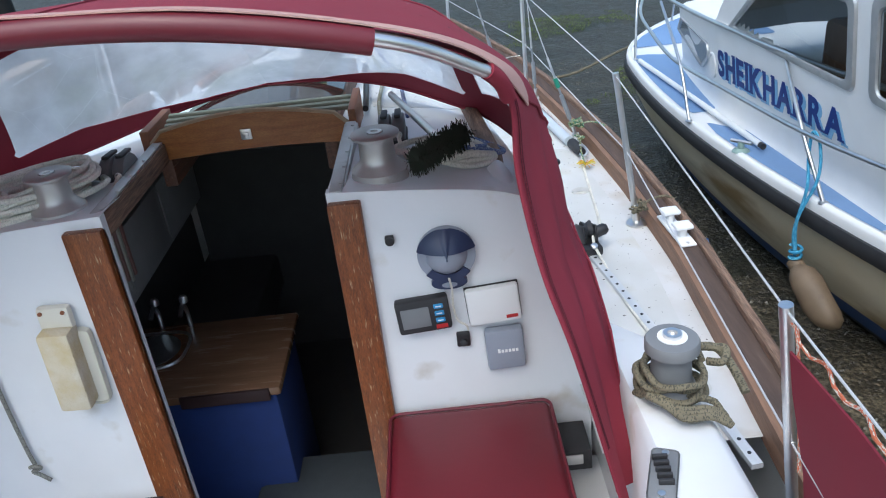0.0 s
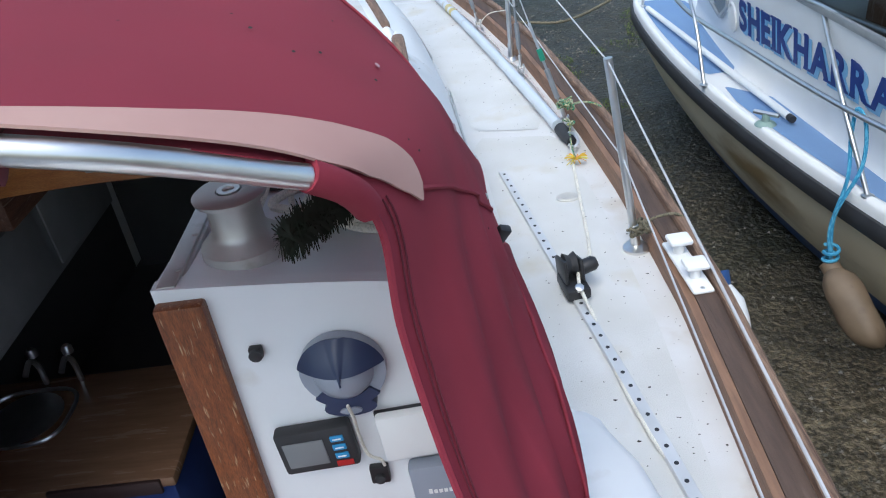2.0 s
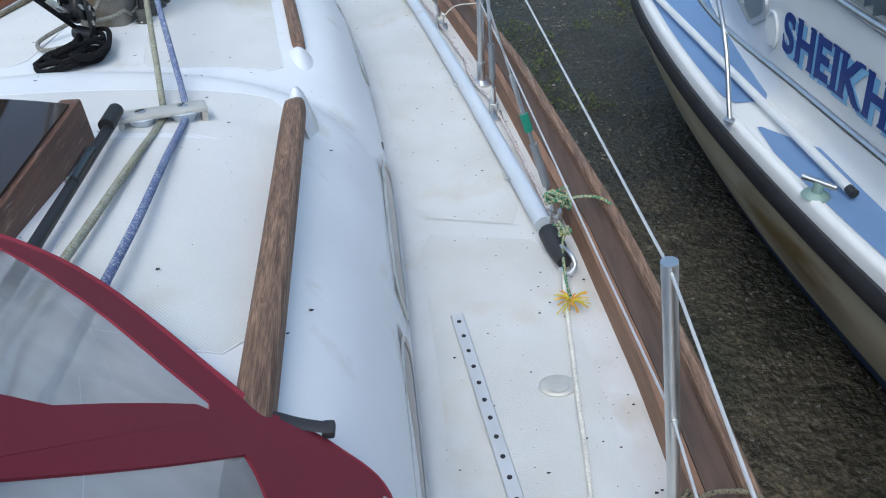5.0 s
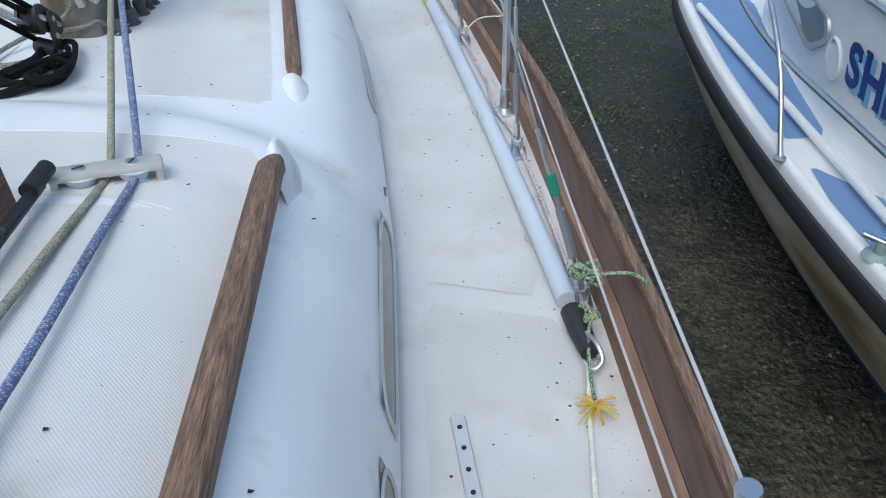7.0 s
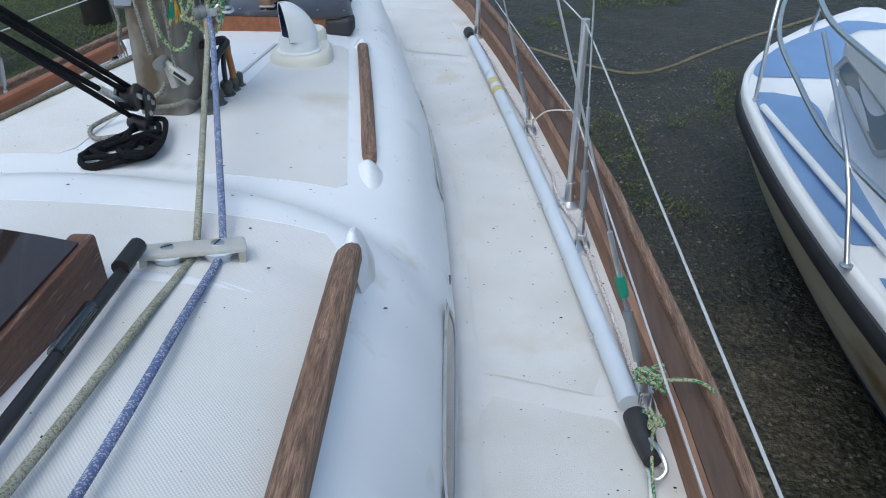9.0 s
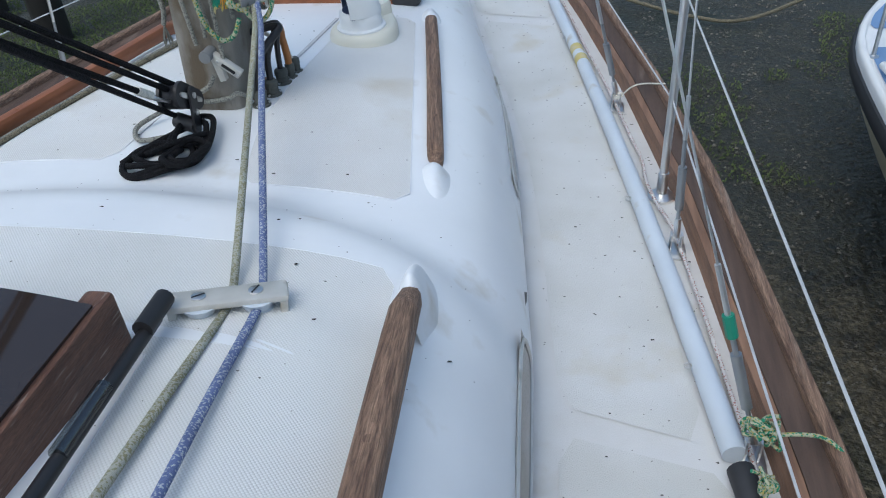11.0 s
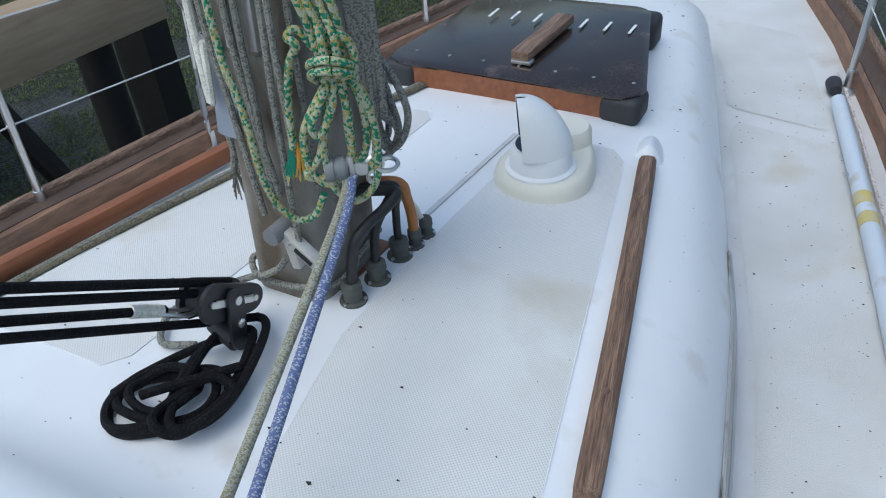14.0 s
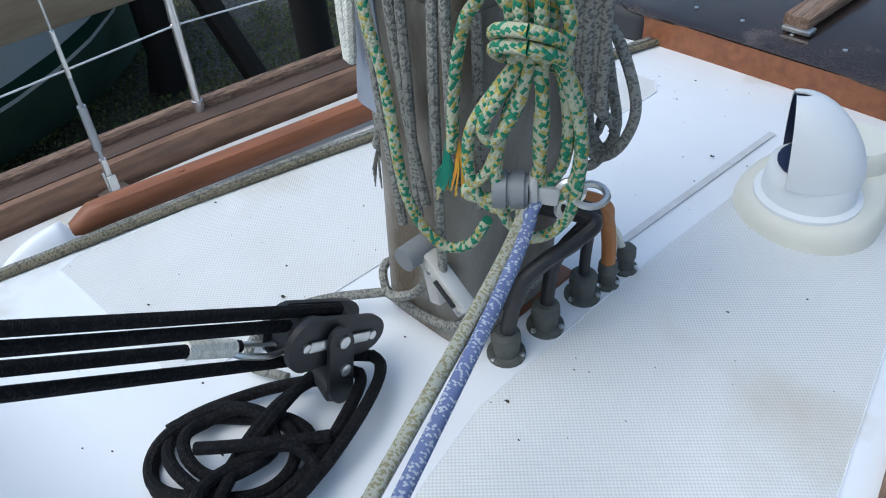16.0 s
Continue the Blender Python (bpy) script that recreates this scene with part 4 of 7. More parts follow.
# ---- cockpit: seat, cushion, grating, coaming ----
def build_cockpit():
    ck = thing("cockpit_moulding", "white glassfibre cockpit seats and coamings", "cockpit")
    bm = B()
    box(bm, (0.40, -2.3, -0.6), (1.06, -0.03, -0.26), 0.02)
    box(bm, (-1.06, -2.3, -0.6), (-0.42, -0.03, -0.42), 0.02)
    part("seat", bm, M_gel, ck)
    for s in (1, -1):
        bm = B()
        rows = []
        for y, zt, xo in ((-2.4, 0.24, 1.235), (-1.2, 0.23, 1.225), (-0.5, 0.215, 1.215), (-0.2, 0.19, 1.20), (0.0, 0.14, 1.18), (0.15, 0.08, 1.15), (0.27, 0.02, 1.12), (0.34, -0.016, 1.09)):
            rows.append([(s * a, y, b) for a, b in ((1.0, -0.6), (1.02, -0.2), (1.03, zt - 0.02), (1.045, zt), (xo - 0.035, zt - 0.004), (xo - 0.012, zt - 0.018), (xo + 0.02, min(zt - 0.02, -0.015)))])
        grid(bm, rows)
        part("coaming", bm, M_gel, ck, smooth=50)
    bm = B()
    box(bm, (-0.42, -2.4, -1.05), (0.42, -0.02, -1.0))
    box(bm, (-1.3, -2.6, -1.05), (1.3, -2.38, 0.2), 0.02)
    part("well", bm, M_gel, ck)
    cu = thing("cockpit_cushion", "burgundy vinyl cockpit cushion with piped edges on the seat", "cushion")
    bm = B()
    box(bm, (0.415, -0.95, -0.258), (0.885, -0.035, -0.025), 0.03, None, 4)
    for f in bm.verts:
        if f.co.z > -0.06:
            f.co.z += 0.012 * math.sin((f.co.x - 0.425) / 0.45 * math.pi) + 0.006 * math.sin(f.co.y * 7)
    part("pad", bm, M_vinyl_red, cu)
    bm = B()
    r = 0.03
    ring = []
    for cx, cy, a0 in ((0.885 - r, -0.035 - r, 0), (0.415 + r, -0.035 - r, 90), (0.415 + r, -0.95 + r, 180), (0.885 - r, -0.95 + r, 270)):
        ring += [(cx + (r - 0.002) * math.cos(radians(a0 + 18 * k)), cy + (r - 0.002) * math.sin(radians(a0 + 18 * k)), -0.032) for k in range(6)]
    tube(bm, ring + ring[:1], 0.005, 6)
    part("piping", bm, M_vinyl_red, cu)
    g = thing("cockpit_grating", "dark brown slatted seat grating", "grating")
    for k in range(5):
        bm = B()
        box(bm, (-0.66 + 0.075 * k, -0.9, -0.25), (-0.60 + 0.075 * k, -0.06, -0.225), 0.004)
        part("slat", bm, M_brown, g)
    bm = B()
    box(bm, (-0.68, -0.5, -0.43), (-0.30, -0.45, -0.251))
    part("bearer", bm, M_brown, g)
    hk = thing("seat_hinge", "steel strap hinge and dark gap block on the white coaming side", "hinge")
    # dark block stands in for the shaded gap behind the hinge plate
    bm = B()
    box(bm, (0.90, -0.16, -0.20), (0.98, -0.03, -0.13), 0.003)
    part("leaf", bm, M_rubber, hk)
    bm = B()
    box(bm, (0.905, -0.165, -0.175), (0.955, -0.161, -0.14), 0.002)
    part("plate", bm, M_steel, hk)


build_cockpit()


# ---- winches ----
def winch(name, label, at, r, h, mat, groups="winches"):
    w = thing(name, label, "winch", groups, at)
    bm = B()
    turned(bm, ((r, 0), (r, h * 0.12), (r * 0.97, h * 0.30), (r * 0.72, h * 0.42), (r * 0.62, h * 0.50), (r * 0.60, h * 0.82), (r * 0.63, h * 0.88)), None, 36)
    part("drum", bm, mat, w)
    bm = B()
    turned(bm, ((r * 0.63, h * 0.88), (r * 0.82, h * 0.92), (r * 0.84, h * 0.97), (r * 0.76, h), (r * 0.30, h * 0.995), (r * 0.28, h * 0.97)), None, 36)
    part("top_flange", bm, mat, w)
    bm = B()
    turned(bm, ((r * 0.26, h * 0.97), (r * 0.26, h * 1.01), (r * 0.14, h * 1.01), (r * 0.13, h * 0.98)), None, 20)
    part("socket", bm, M_steel, w)
    return w


winch("roof_winch", "brushed aluminium halyard winch on the coachroof", (0.478, 0.125, 0.632), 0.078, 0.145, M_alu)
winch("roof_winch", "dull grey halyard winch on the coachroof beside coiled rope", (-0.385, 0.10, 0.632), 0.072, 0.14, M_alu)


def build_sheet_winch():
    w = thing("sheet_winch", "grey self-tailing sheet winch on the coaming wrapped in dirty rope", "winch", "winches", (1.13, -0.36, 0.213))
    w.scale = (0.9, 0.9, 0.94)
    bm = B()
    turned(bm, ((0.075, 0), (0.075, 0.02), (0.055, 0.04), (0.05, 0.12), (0.06, 0.13)), None, 32)
    part("drum", bm, M_grey, w)
    bm = B()
    turned(bm, ((0.06, 0.128), (0.070, 0.134), (0.070, 0.158), (0.066, 0.164), (0.036, 0.168)), None, 36)
    part("rubber_ring", bm, M_grey, w, "grey rubber top ring")
    bm = B()
    turned(bm, ((0.038, 0.167), (0.038, 0.170), (0.022, 0.171), (0.020, 0.168)), None, 28)
    part("cap", bm, M_white, w, "white maker's ring")
    bm = B()
    turned(bm, ((0.024, 0.170), (0.024, 0.180), (0.013, 0.180), (0.012, 0.172)), None, 20)
    part("socket", bm, M_steel, w)
    r = thing("sheet_rope", "dirty olive flecked rope wound round the winch", "rope")
    bm = B()
    pts = []
    for k in range(64):
        a = 2 * math.pi * k / 14
        rr = 0.072 + 0.010 * math.sin(k * 0.7)
        pts.append((1.13 + rr * math.cos(a), -0.36 + rr * math.sin(a), 0.295 - 0.0013 * k + 0.006 * math.sin(k * 1.9)))
    pts += [(1.19, -0.43, 0.24), (1.215, -0.46, 0.225), (1.22, -0.48, 0.222)]
    tube(bm, smooth_line(pts, 3), 0.0085, 8)
    part("turn", bm, M_rope_olive, r)
    for sgn in range(3):
        bm = B()
        tube(bm, smooth_line([(1.06 + 0.02 * sgn, -0.41, 0.25 - 0.012 * sgn), (1.12, -0.465 - 0.015 * sgn, 0.245), (1.18, -0.465 - 0.014 * sgn, 0.24), (1.215, -0.47 - 0.014 * sgn, 0.222), (1.225, -0.50, 0.215)], 5), 0.009, 8)
        part("loop", bm, M_rope_olive, r)
    bm = B()
    tube(bm, smooth_line([(1.21, -0.31, 0.30), (1.26, -0.30, 0.28), (1.285, -0.34, 0.25), (1.295, -0.40, 0.22)], 6), 0.011, 8)
    tube(bm, smooth_line([(1.24, -0.29, 0.28), (1.275, -0.31, 0.285), (1.26, -0.34, 0.27), (1.23, -0.32, 0.26)], 6), 0.010, 8)
    part("tail_hitch", bm, M_rope_olive, r)


build_sheet_winch()


def build_coaming_cleat():
    c = thing("jam_cleat", "grey ridged jam cleat on the white coaming", "cleat")
    bm = B()
    box(bm, (-0.03, -0.075, 0.0), (0.03, 0.075, 0.014), 0.012)
    part("base", bm, M_grey, c)
    bm = B()
    for k in range(5):
        box(bm, (-0.016, -0.035 + 0.018 * k, 0.012), (0.016, -0.027 + 0.018 * k, 0.026), 0.002, pose(0, 0, 0, 0, 0, 15))
    part("teeth", bm, M_rubber, c)
    for y in (-0.06, 0.06):
        bm = B()
        turned(bm, ((0.008, 0.013), (0.008, 0.017), (0.002, 0.018)), Matrix.Translation((0, y, 0)), 10)
        part("screw", bm, M_steel, c)
    c.matrix_basis = pose(1.025, -0.60, 0.216, 0, 0, -20) @ Matrix.Translation((0.02, -0.03, 0))


build_coaming_cleat()


# ---- on the aft coachroof under the hood ----
def flaked(label, at, r, n, mat, rad, seed, sway=0.25, lift=0.011, squash=0.8):
    """Round turns of rope dropped one on another."""
    rng = random.Random(seed)
    t = thing("rope_coil", label, "rope", "rope coils")
    for j in range(n):
        ox, oy = at[0] + sway * r * rng.uniform(-1, 1), at[1] + sway * r * rng.uniform(-1, 1)
        rr, ph, sq = r * rng.uniform(0.62, 1.05), rng.random() * 3, squash * rng.uniform(0.8, 1.15)
        pts = []
        for k in range(21):
            a = 2 * math.pi * k / 20 + ph
            w = rr * (1 + 0.05 * math.sin(3 * a + j))
            x, y = ox + w * math.cos(a), oy + w * sq * math.sin(a)
            pts.append((x, y, max(roof_z(abs(x), max(y, 0.02)), at[2] - 0.03) + rad + lift * j * 0.6 + 0.008 * math.sin(2 * a + j)))
        bm = B()
        tube(bm, smooth_line(pts, 3), rad, 8)
        part("turn", bm, mat, t)
    return t


flaked("heaped coils of off-white rope on the coachroof", (-0.52, 0.23, 0.632), 0.175, 15, M_rope_white, 0.0085, 3, 0.22, 0.0075, 0.95)
flaked("off-white rope tangled under the deck brush on the coachroof", (0.665, 0.30, 0.628), 0.115, 6, M_rope_white, 0.009, 5, 0.4)
flaked("blue flecked rope tangled on the coachroof", (0.70, 0.33, 0.625), 0.095, 5, M_rope_blue, 0.008, 7, 0.4)


def clutch(at, label, rz=0):
    """A double clutch: two rounded bodies with levers and the lines that enter them."""
    c = thing("rope_clutch", label, "rope clutch", "rope clutches")
    m = pose(*at, 0, 0, rz)
    bm = B()
    box(bm, (-0.044, -0.07, -0.012), (0.044, 0.07, 0.008), 0.004, m)
    part("base", bm, M_rubber, c)
    for x in (-0.021, 0.021):
        bm = B()
        out = [(-0.064, 0.008), (-0.066, 0.034), (-0.052, 0.052), (-0.02, 0.066), (0.025, 0.066), (0.052, 0.050), (0.066, 0.028), (0.066, 0.008)]
        grid(bm, [[m @ Vector((x + w, y * f, 0.008 + (z - 0.008) * f)) for y, z in out] for w, f in ((-0.0185, 0.94), (-0.0155, 1.0), (0.0155, 1.0), (0.0185, 0.94))], close=True, cap=True)
        part("body", bm, M_clutch, c)
        bm = B()
        box(bm, (x - 0.010, -0.035, 0.064), (x + 0.010, 0.052, 0.075), 0.004, m @ pose(0, 0, 0, -4, 0, 0))
        part("lever", bm, M_rubber, c)
        bm = B()
        turned(bm, ((0.011, 0), (0.011, 0.004), (0.0075, 0.005), (0.0075, 0.0)), m @ pose(x, -0.0655, 0.026, 90, 0, 0), 14)
        part("eye", bm, M_steel, c)
        bm = B()
        tube(bm, smooth_line([m @ Vector(p) for p in ((x, -0.06, 0.026), (x * 1.1, -0.10, 0.018), (x * 1.6, -0.17, 0.004), (x * 2.4, -0.22, 0.004))], 5), 0.0062, 8)
        part("line", bm, M_rope_white, c)


M_clutch = material("grey_moulded_plastic", (0.17, 0.175, 0.18), 0.5, second=(0.13, 0.135, 0.14), scale=12, bump=0.05, bump_scale=200)
clutch((0.505, 0.46, 0.645), "grey double rope clutch on the coachroof")
clutch((-0.32, 0.38, 0.64), "grey double rope clutch on the coachroof beside coiled rope")


def build_brush():
    b = thing("deck_brush", "deck brush with dark green bristles and metal handle lying on ropes", "brush")
    d = Vector((0.145, 0.165, 0.01))
    bm = B()
    tube(bm, [(0.49, 0.88, 0.66), (0.645, 0.15, 0.73)], 0.012, 10)
    part("handle", bm, M_steel, b)
    bm = B()
    rng = random.Random(4)
    for k in range(1800):
        u, v = rng.random(), rng.random()
        p = Vector((0.572, 0.045, 0.715)) + d * u + Vector((-0.03, 0.03, 0)) * (v - 0.5)
        a = rng.random() * 6.28
        e = p + Vector((math.cos(a) * 0.018, -0.008 + math.sin(a) * 0.016, 0.016 * rng.random() - 0.012 + 0.03 * math.sin(a)))
        w = Vector((0.0016, 0, 0.0016))
        bm.faces.new([bm.verts.new(q) for q in (p - w, p + w, e + w * 0.5, e - w * 0.5)])
    part("bristles", bm, M_brush, b)
    bm = B()
    box(bm, (-0.105, -0.018, -0.018), (0.105, 0.018, 0.012), 0.008, pose(0.645, 0.128, 0.712, 0, 0, 49))
    part("head", bm, M_brush, b)


build_brush()


# ---- coachroof: nonslip panels, handrails, windows ----
def roof_patch(name, x_edges, y0, y1, mat, label, lift=0.0018, taper=None):
    """A thin inset panel lying on the coachroof."""
    t = thing(name, label, "deck panel")
    bm = B()
    ny, nx = max(4, int((y1 - y0) / 0.04)), 16
    rows = []
    for i in range(ny + 1):
        y = y0 + (y1 - y0) * i / ny
        a, b = lerp(x_edges[0], y), lerp(x_edges[1], y)
        c = 0.03
        k = min(1.0, min(y - y0, y1 - y) / c)
        inset = c * (1 - math.sqrt(max(0.0, 1 - (1 - k) ** 2)))
        a, b = a + inset, b - inset
        rows.append([(a + (b - a) * j / nx, y, roof_z(a + (b - a) * j / nx, y) + lift) for j in range(nx + 1)])
    grid(bm, rows)
    part("panel", bm, mat, t, smooth=180)
    bm = B()
    edge = [r[0] for r in rows] + rows[-1][1:] + [r[-1] for r in rows[-2::-1]] + rows[0][-2::-1]
    tube(bm, [(x, y, z - 0.0005) for x, y, z in edge], 0.0013, 5, cap=False)
    part("moulded_edge", bm, M_gel, t, "raised white moulded edge")


roof_patch("nonslip_panel", (((0.9, 0.42), (1.65, 0.34), (1.66, -0.55), (1.95, -0.55)), ((0.9, 0.735), (1.9, 0.655))), 0.95, 1.94, M_nonslip, "white diamond-patterned nonslip panel on the aft roof")
roof_patch("nonslip_panel", (((2.3, 0.20), (2.6, 0.135), (2.95, 0.135), (3.4, 0.155)), ((2.3, 0.595), (3.5, 0.37))), 2.27, 3.46, M_nonslip, "white diamond-patterned nonslip panel beside the mast")
roof_patch("nonslip_panel", (((2.3, -0.60), (3.5, -0.38)), ((2.3, -0.17), (3.4, -0.14))), 2.36, 3.46, M_nonslip, "white diamond-patterned nonslip panel to port of the mast")


def build_deck_panels():
    t = thing("side_deck_panel", "pale worn nonslip panel on the side deck", "deck panel")
    for y0, y1 in ((-0.1, 1.98), (2.06, 4.45), (4.55, 5.4)):
        bm = B()
        rows = []
        for i in range(31):
            y = y0 + (y1 - y0) * i / 30
            slant = 0.06
            a, b = lerp(FOOT, y) + 0.055, lerp(EDGE, y) - 0.075 - 0.03 * (y > 2)
            k = min(1.0, min(y - y0, y1 - y) / 0.04)
            ins = 0.035 * (1 - math.sqrt(max(0.0, 1 - (1 - k) ** 2)))
            a, b = a + ins, b - ins
            rows.append([(a + (b - a) * j / 8, y - slant * j / 8, -0.0125) for j in range(9)])
        grid(bm, rows)
        part("panel", bm, M_nonslip2, t, smooth=180)


M_nonslip2 = material("worn_nonslip", (0.64, 0.645, 0.64), 0.62, second=(0.53, 0.53, 0.50), scale=3.5, bump=0.5, bump_scale=420, stains=(0.54, 0.51, 0.43), stain_scale=3.4, stain_at=0.58)
build_deck_panels()


def grab_rail(label, a, b, w, h, mat, feet=True, s=1, bow=0.003, drop=True):
    t = thing("grab_rail", label, "handrail", "handrails")
    bm = B()
    rows = []
    n = 24
    va, vb = Vector(a), Vector(b)
    side = (vb - va).cross(Vector((0, 0, 1))).normalized()
    for i in range(n + 1):
        k = i / n
        p = va.lerp(vb, k) + side * (s * bow * math.sin(math.pi * k))
        end = min(1.0, min(k, 1 - k) / 0.05)
        dz = -0.025 * (1 - end) ** 2 * (1 if drop else 0)
        ww = w * (0.72 + 0.28 * end)
        rows.append([p + side * (ww / 2 * cx) + Vector((0, 0, dz + h / 2 * cz)) for cx, cz in ((-1, -0.7), (-1, 0.45), (-0.72, 0.92), (0, 1.05), (0.72, 0.92), (1, 0.45), (1, -0.7), (0.6, -1), (-0.6, -1))])
    grid(bm, rows, close=True, cap=True)
    bar = part("wooden_bar", bm, mat, t, smooth=50)
    turn = Matrix.Rotation(math.atan2(va.x - vb.x, vb.y - va.y), 4, "Z")
    bar.data.transform(turn.inverted())
    bar.matrix_basis = turn
    for k in (0.22, 0.5, 0.78):
        p = va.lerp(vb, k) + side * (s * bow * math.sin(math.pi * k))
        bm = B()
        turned(bm, ((0.0075, h / 2 * 0.9), (0.0075, h / 2 * 1.055), (0.001, h / 2 * 1.06)), Matrix.Translation(p), 12)
        part("plug", bm, mat, bar).matrix_basis = turn.inverted()
    if feet:
        d = (vb - va).normalized()
        for p, sg in ((va, -1), (vb, 1)):
            bm = B()
            rows = []
            base = roof_z(abs(p.x), p.y + sg * 0.03)
            for k in range(17):
                q = k / 16
                c = p + d * (sg * (-0.05 + 0.19 * q))
                r = 0.036 * math.sqrt(max(0.0, 1 - max(0, q - 0.35) ** 2 / 0.43)) + 0.003
                zb = roof_z(abs(c.x), c.y) - 0.004
                top = zb + (p.z + 0.012 - zb) * max(0.02, 1 - max(0.0, q - 0.30) ** 2 / 0.5) if q > 0.3 else p.z - 0.02 + 0.02 * q
                top = max(top, zb + 0.002)
                wd = r * 0.95 * (0.55 + 0.45 * min(1.0, q / 0.35))
                rows.append([c + side * (wd * (j - 8) / 8) + Vector((0, 0, roof_z(abs(c.x + side.x * wd * (j - 8) / 8), c.y) - c.z - 0.003 + (top - zb) * (0.5 + 0.5 * math.cos(math.pi * (j - 8) / 8)) ** 0.6)) for j in range(17)])
            grid(bm, rows)
            part("moulded_foot", bm, M_gel, t, "white moulded foot", 70)
    return t


grab_rail("weathered teak grab rail along the aft coachroof", (0.802, 0.21, 0.618), (0.703, 1.83, 0.515), 0.048, 0.045, M_teak)
grab_rail("weathered teak grab rail beside the ventilator", (0.625, 2.46, 0.372), (0.432, 3.46, 0.375), 0.042, 0.04, M_teak)
grab_rail("oiled reddish teak grab rail on the port coachroof", (-0.655, 2.42, 0.395), (-0.47, 3.34, 0.395), 0.04, 0.045, M_teak_red)
grab_rail("weathered teak grab rail on the port coachroof", (-0.735, 0.10, 0.61), (-0.70, 1.82, 0.528), 0.05, 0.045, M_teak)


def side_x(y, z):
    """Where the cabin side lies at that height."""
    w, h = lerp(FOOT, y), lerp(CROWN, y) * 0.88
    return w * max(0.0, 1 - (min(z, h * 0.98) / h) ** 2) ** (1 / 7)


def cabin_window(y0, y1, z0, z1, name="window_1"):
    t = tagged(thing(name, "long narrow cabin window with dull metal frame", "window", kind="structure"))
    for s in (1, -1):
        ring = []
        for k in range(40):
            a = 2 * math.pi * k / 40
            y = (y0 + y1) / 2 + (y1 - y0) / 2 * math.copysign(abs(math.cos(a)) ** 0.35, math.cos(a))
            z = (z0 + z1) / 2 + (z1 - z0) / 2 * math.copysign(abs(math.sin(a)) ** 0.6, math.sin(a))
            ring.append(Vector((s * (side_x(y, z) + 0.004), y, z)))
        bm = B()
        tube(bm, ring + ring[:1], 0.006, 6, cap=False, flat=0.7)
        part("window_frame", bm, M_alu, t)
        bm = B()
        rows = []
        for i in range(13):
            y = y0 + (y1 - y0) * i / 12
            rows.append([(s * (side_x(y, z) + 0.004), y, z) for z in (z0, (z0 + z1) / 2, z1)])
        grid(bm, rows)
        part("pane", bm, M_glass, t)


cabin_window(1.48, 2.08, 0.09, 0.205, "window_1")
cabin_window(0.45, 1.36, 0.09, 0.215, "window_2")
cabin_window(2.72, 3.45, 0.10, 0.175, "window_3")


# ---- coachroof fittings ----
def build_fairlead():
    f = thing("deck_organiser", "twin-sheave aluminium deck organiser bolted to the roof", "deck fitting", at=(0.415, 1.735, 0.528))
    bm = B()
    box(bm, (-0.097, -0.025, 0.024), (0.097, 0.025, 0.038), 0.006)
    box(bm, (-0.095, -0.022, -0.03), (0.095, 0.022, -0.012), 0.004)
    part("plate", bm, M_alloy, f)
    for x in (-0.045, 0.045):
        bm = B()
        turned(bm, ((0.034, -0.012), (0.022, 0.008), (0.034, 0.028)), Matrix.Translation((x, 0, 0)), 20)
        part("sheave", bm, M_pole, f)
        bm = B()
        turned(bm, ((0.012, 0.037), (0.012, 0.040), (0.010, 0.041)), Matrix.Translation((x, 0, 0)), 16)
        bolt = part("bolt", bm, M_steel, f)
        bm = B()
        box(bm, (-0.011, -0.0012, 0.0405), (0.011, 0.0012, 0.0418), 0, Matrix.Translation((x, 0, 0)) @ pose(0, 0, 0, 0, 0, 40 + 400 * x))
        part("slot", bm, M_black, bolt)
    for x in (-0.088, 0.088):
        bm = B()
        box(bm, (x - 0.007, -0.02, -0.012), (x + 0.007, 0.02, 0.03), 0.003)
        part("cheek", bm, M_alloy, f)
    f.matrix_basis = pose(0.418, 1.745, 0.508, -3, 5, 22)
    for nm, mat, lab, x1, x0, xm in (("halyard", M_rope_yellow, "off-white rope with yellow flecks led aft from the mast", 0.416, 0.44, 0.160), ("halyard", M_rope_blue, "blue rope with white flecks led aft from the mast", 0.468, 0.53, 0.170)):
        r = thing(nm, lab, "rope", "halyards led aft")
        bm = B()
        tube(bm, smooth_line([(xm - 0.016, 2.685, 0.705), (xm - 0.008, 2.66, 0.698), (xm - 0.002, 2.645, 0.685), (xm + (x1 - xm) * 0.12, 2.55, 0.668), (xm + (x1 - xm) * 0.46, 2.25, 0.612), (x1 - 0.01, 1.80, 0.525), (x1, 1.74, 0.52), (x1 + (x0 - x1) * 0.3, 1.52, 0.55), (x0 * 0.7 + x1 * 0.3, 1.25, 0.585), (x0, 0.95, 0.622), (x0 + 0.02, 0.62, 0.655)], 8), 0.0075, 10)
        part("line", bm, mat, r)
    h = thing("boathook", "black boathook handle with clear grip lying beside the hatch", "boathook")
    bm = B()
    tube(bm, [(0.345, 1.66, 0.565), (0.385, 1.05, 0.612), (0.395, 0.85, 0.628)], 0.011, 10)
    part("shaft", bm, M_black, h)
    bm = B()
    tube(bm, [(0.343, 1.70, 0.573), (0.347, 1.62, 0.577)], 0.016, 12)
    part("end_cap", bm, M_black, h)
    bm = B()
    tube(bm, [(0.356, 1.50, 0.586), (0.363, 1.38, 0.593)], 0.0122, 10)
    part("label_sleeve", bm, M_pane, h, "clear worn plastic label sleeve")


build_fairlead()


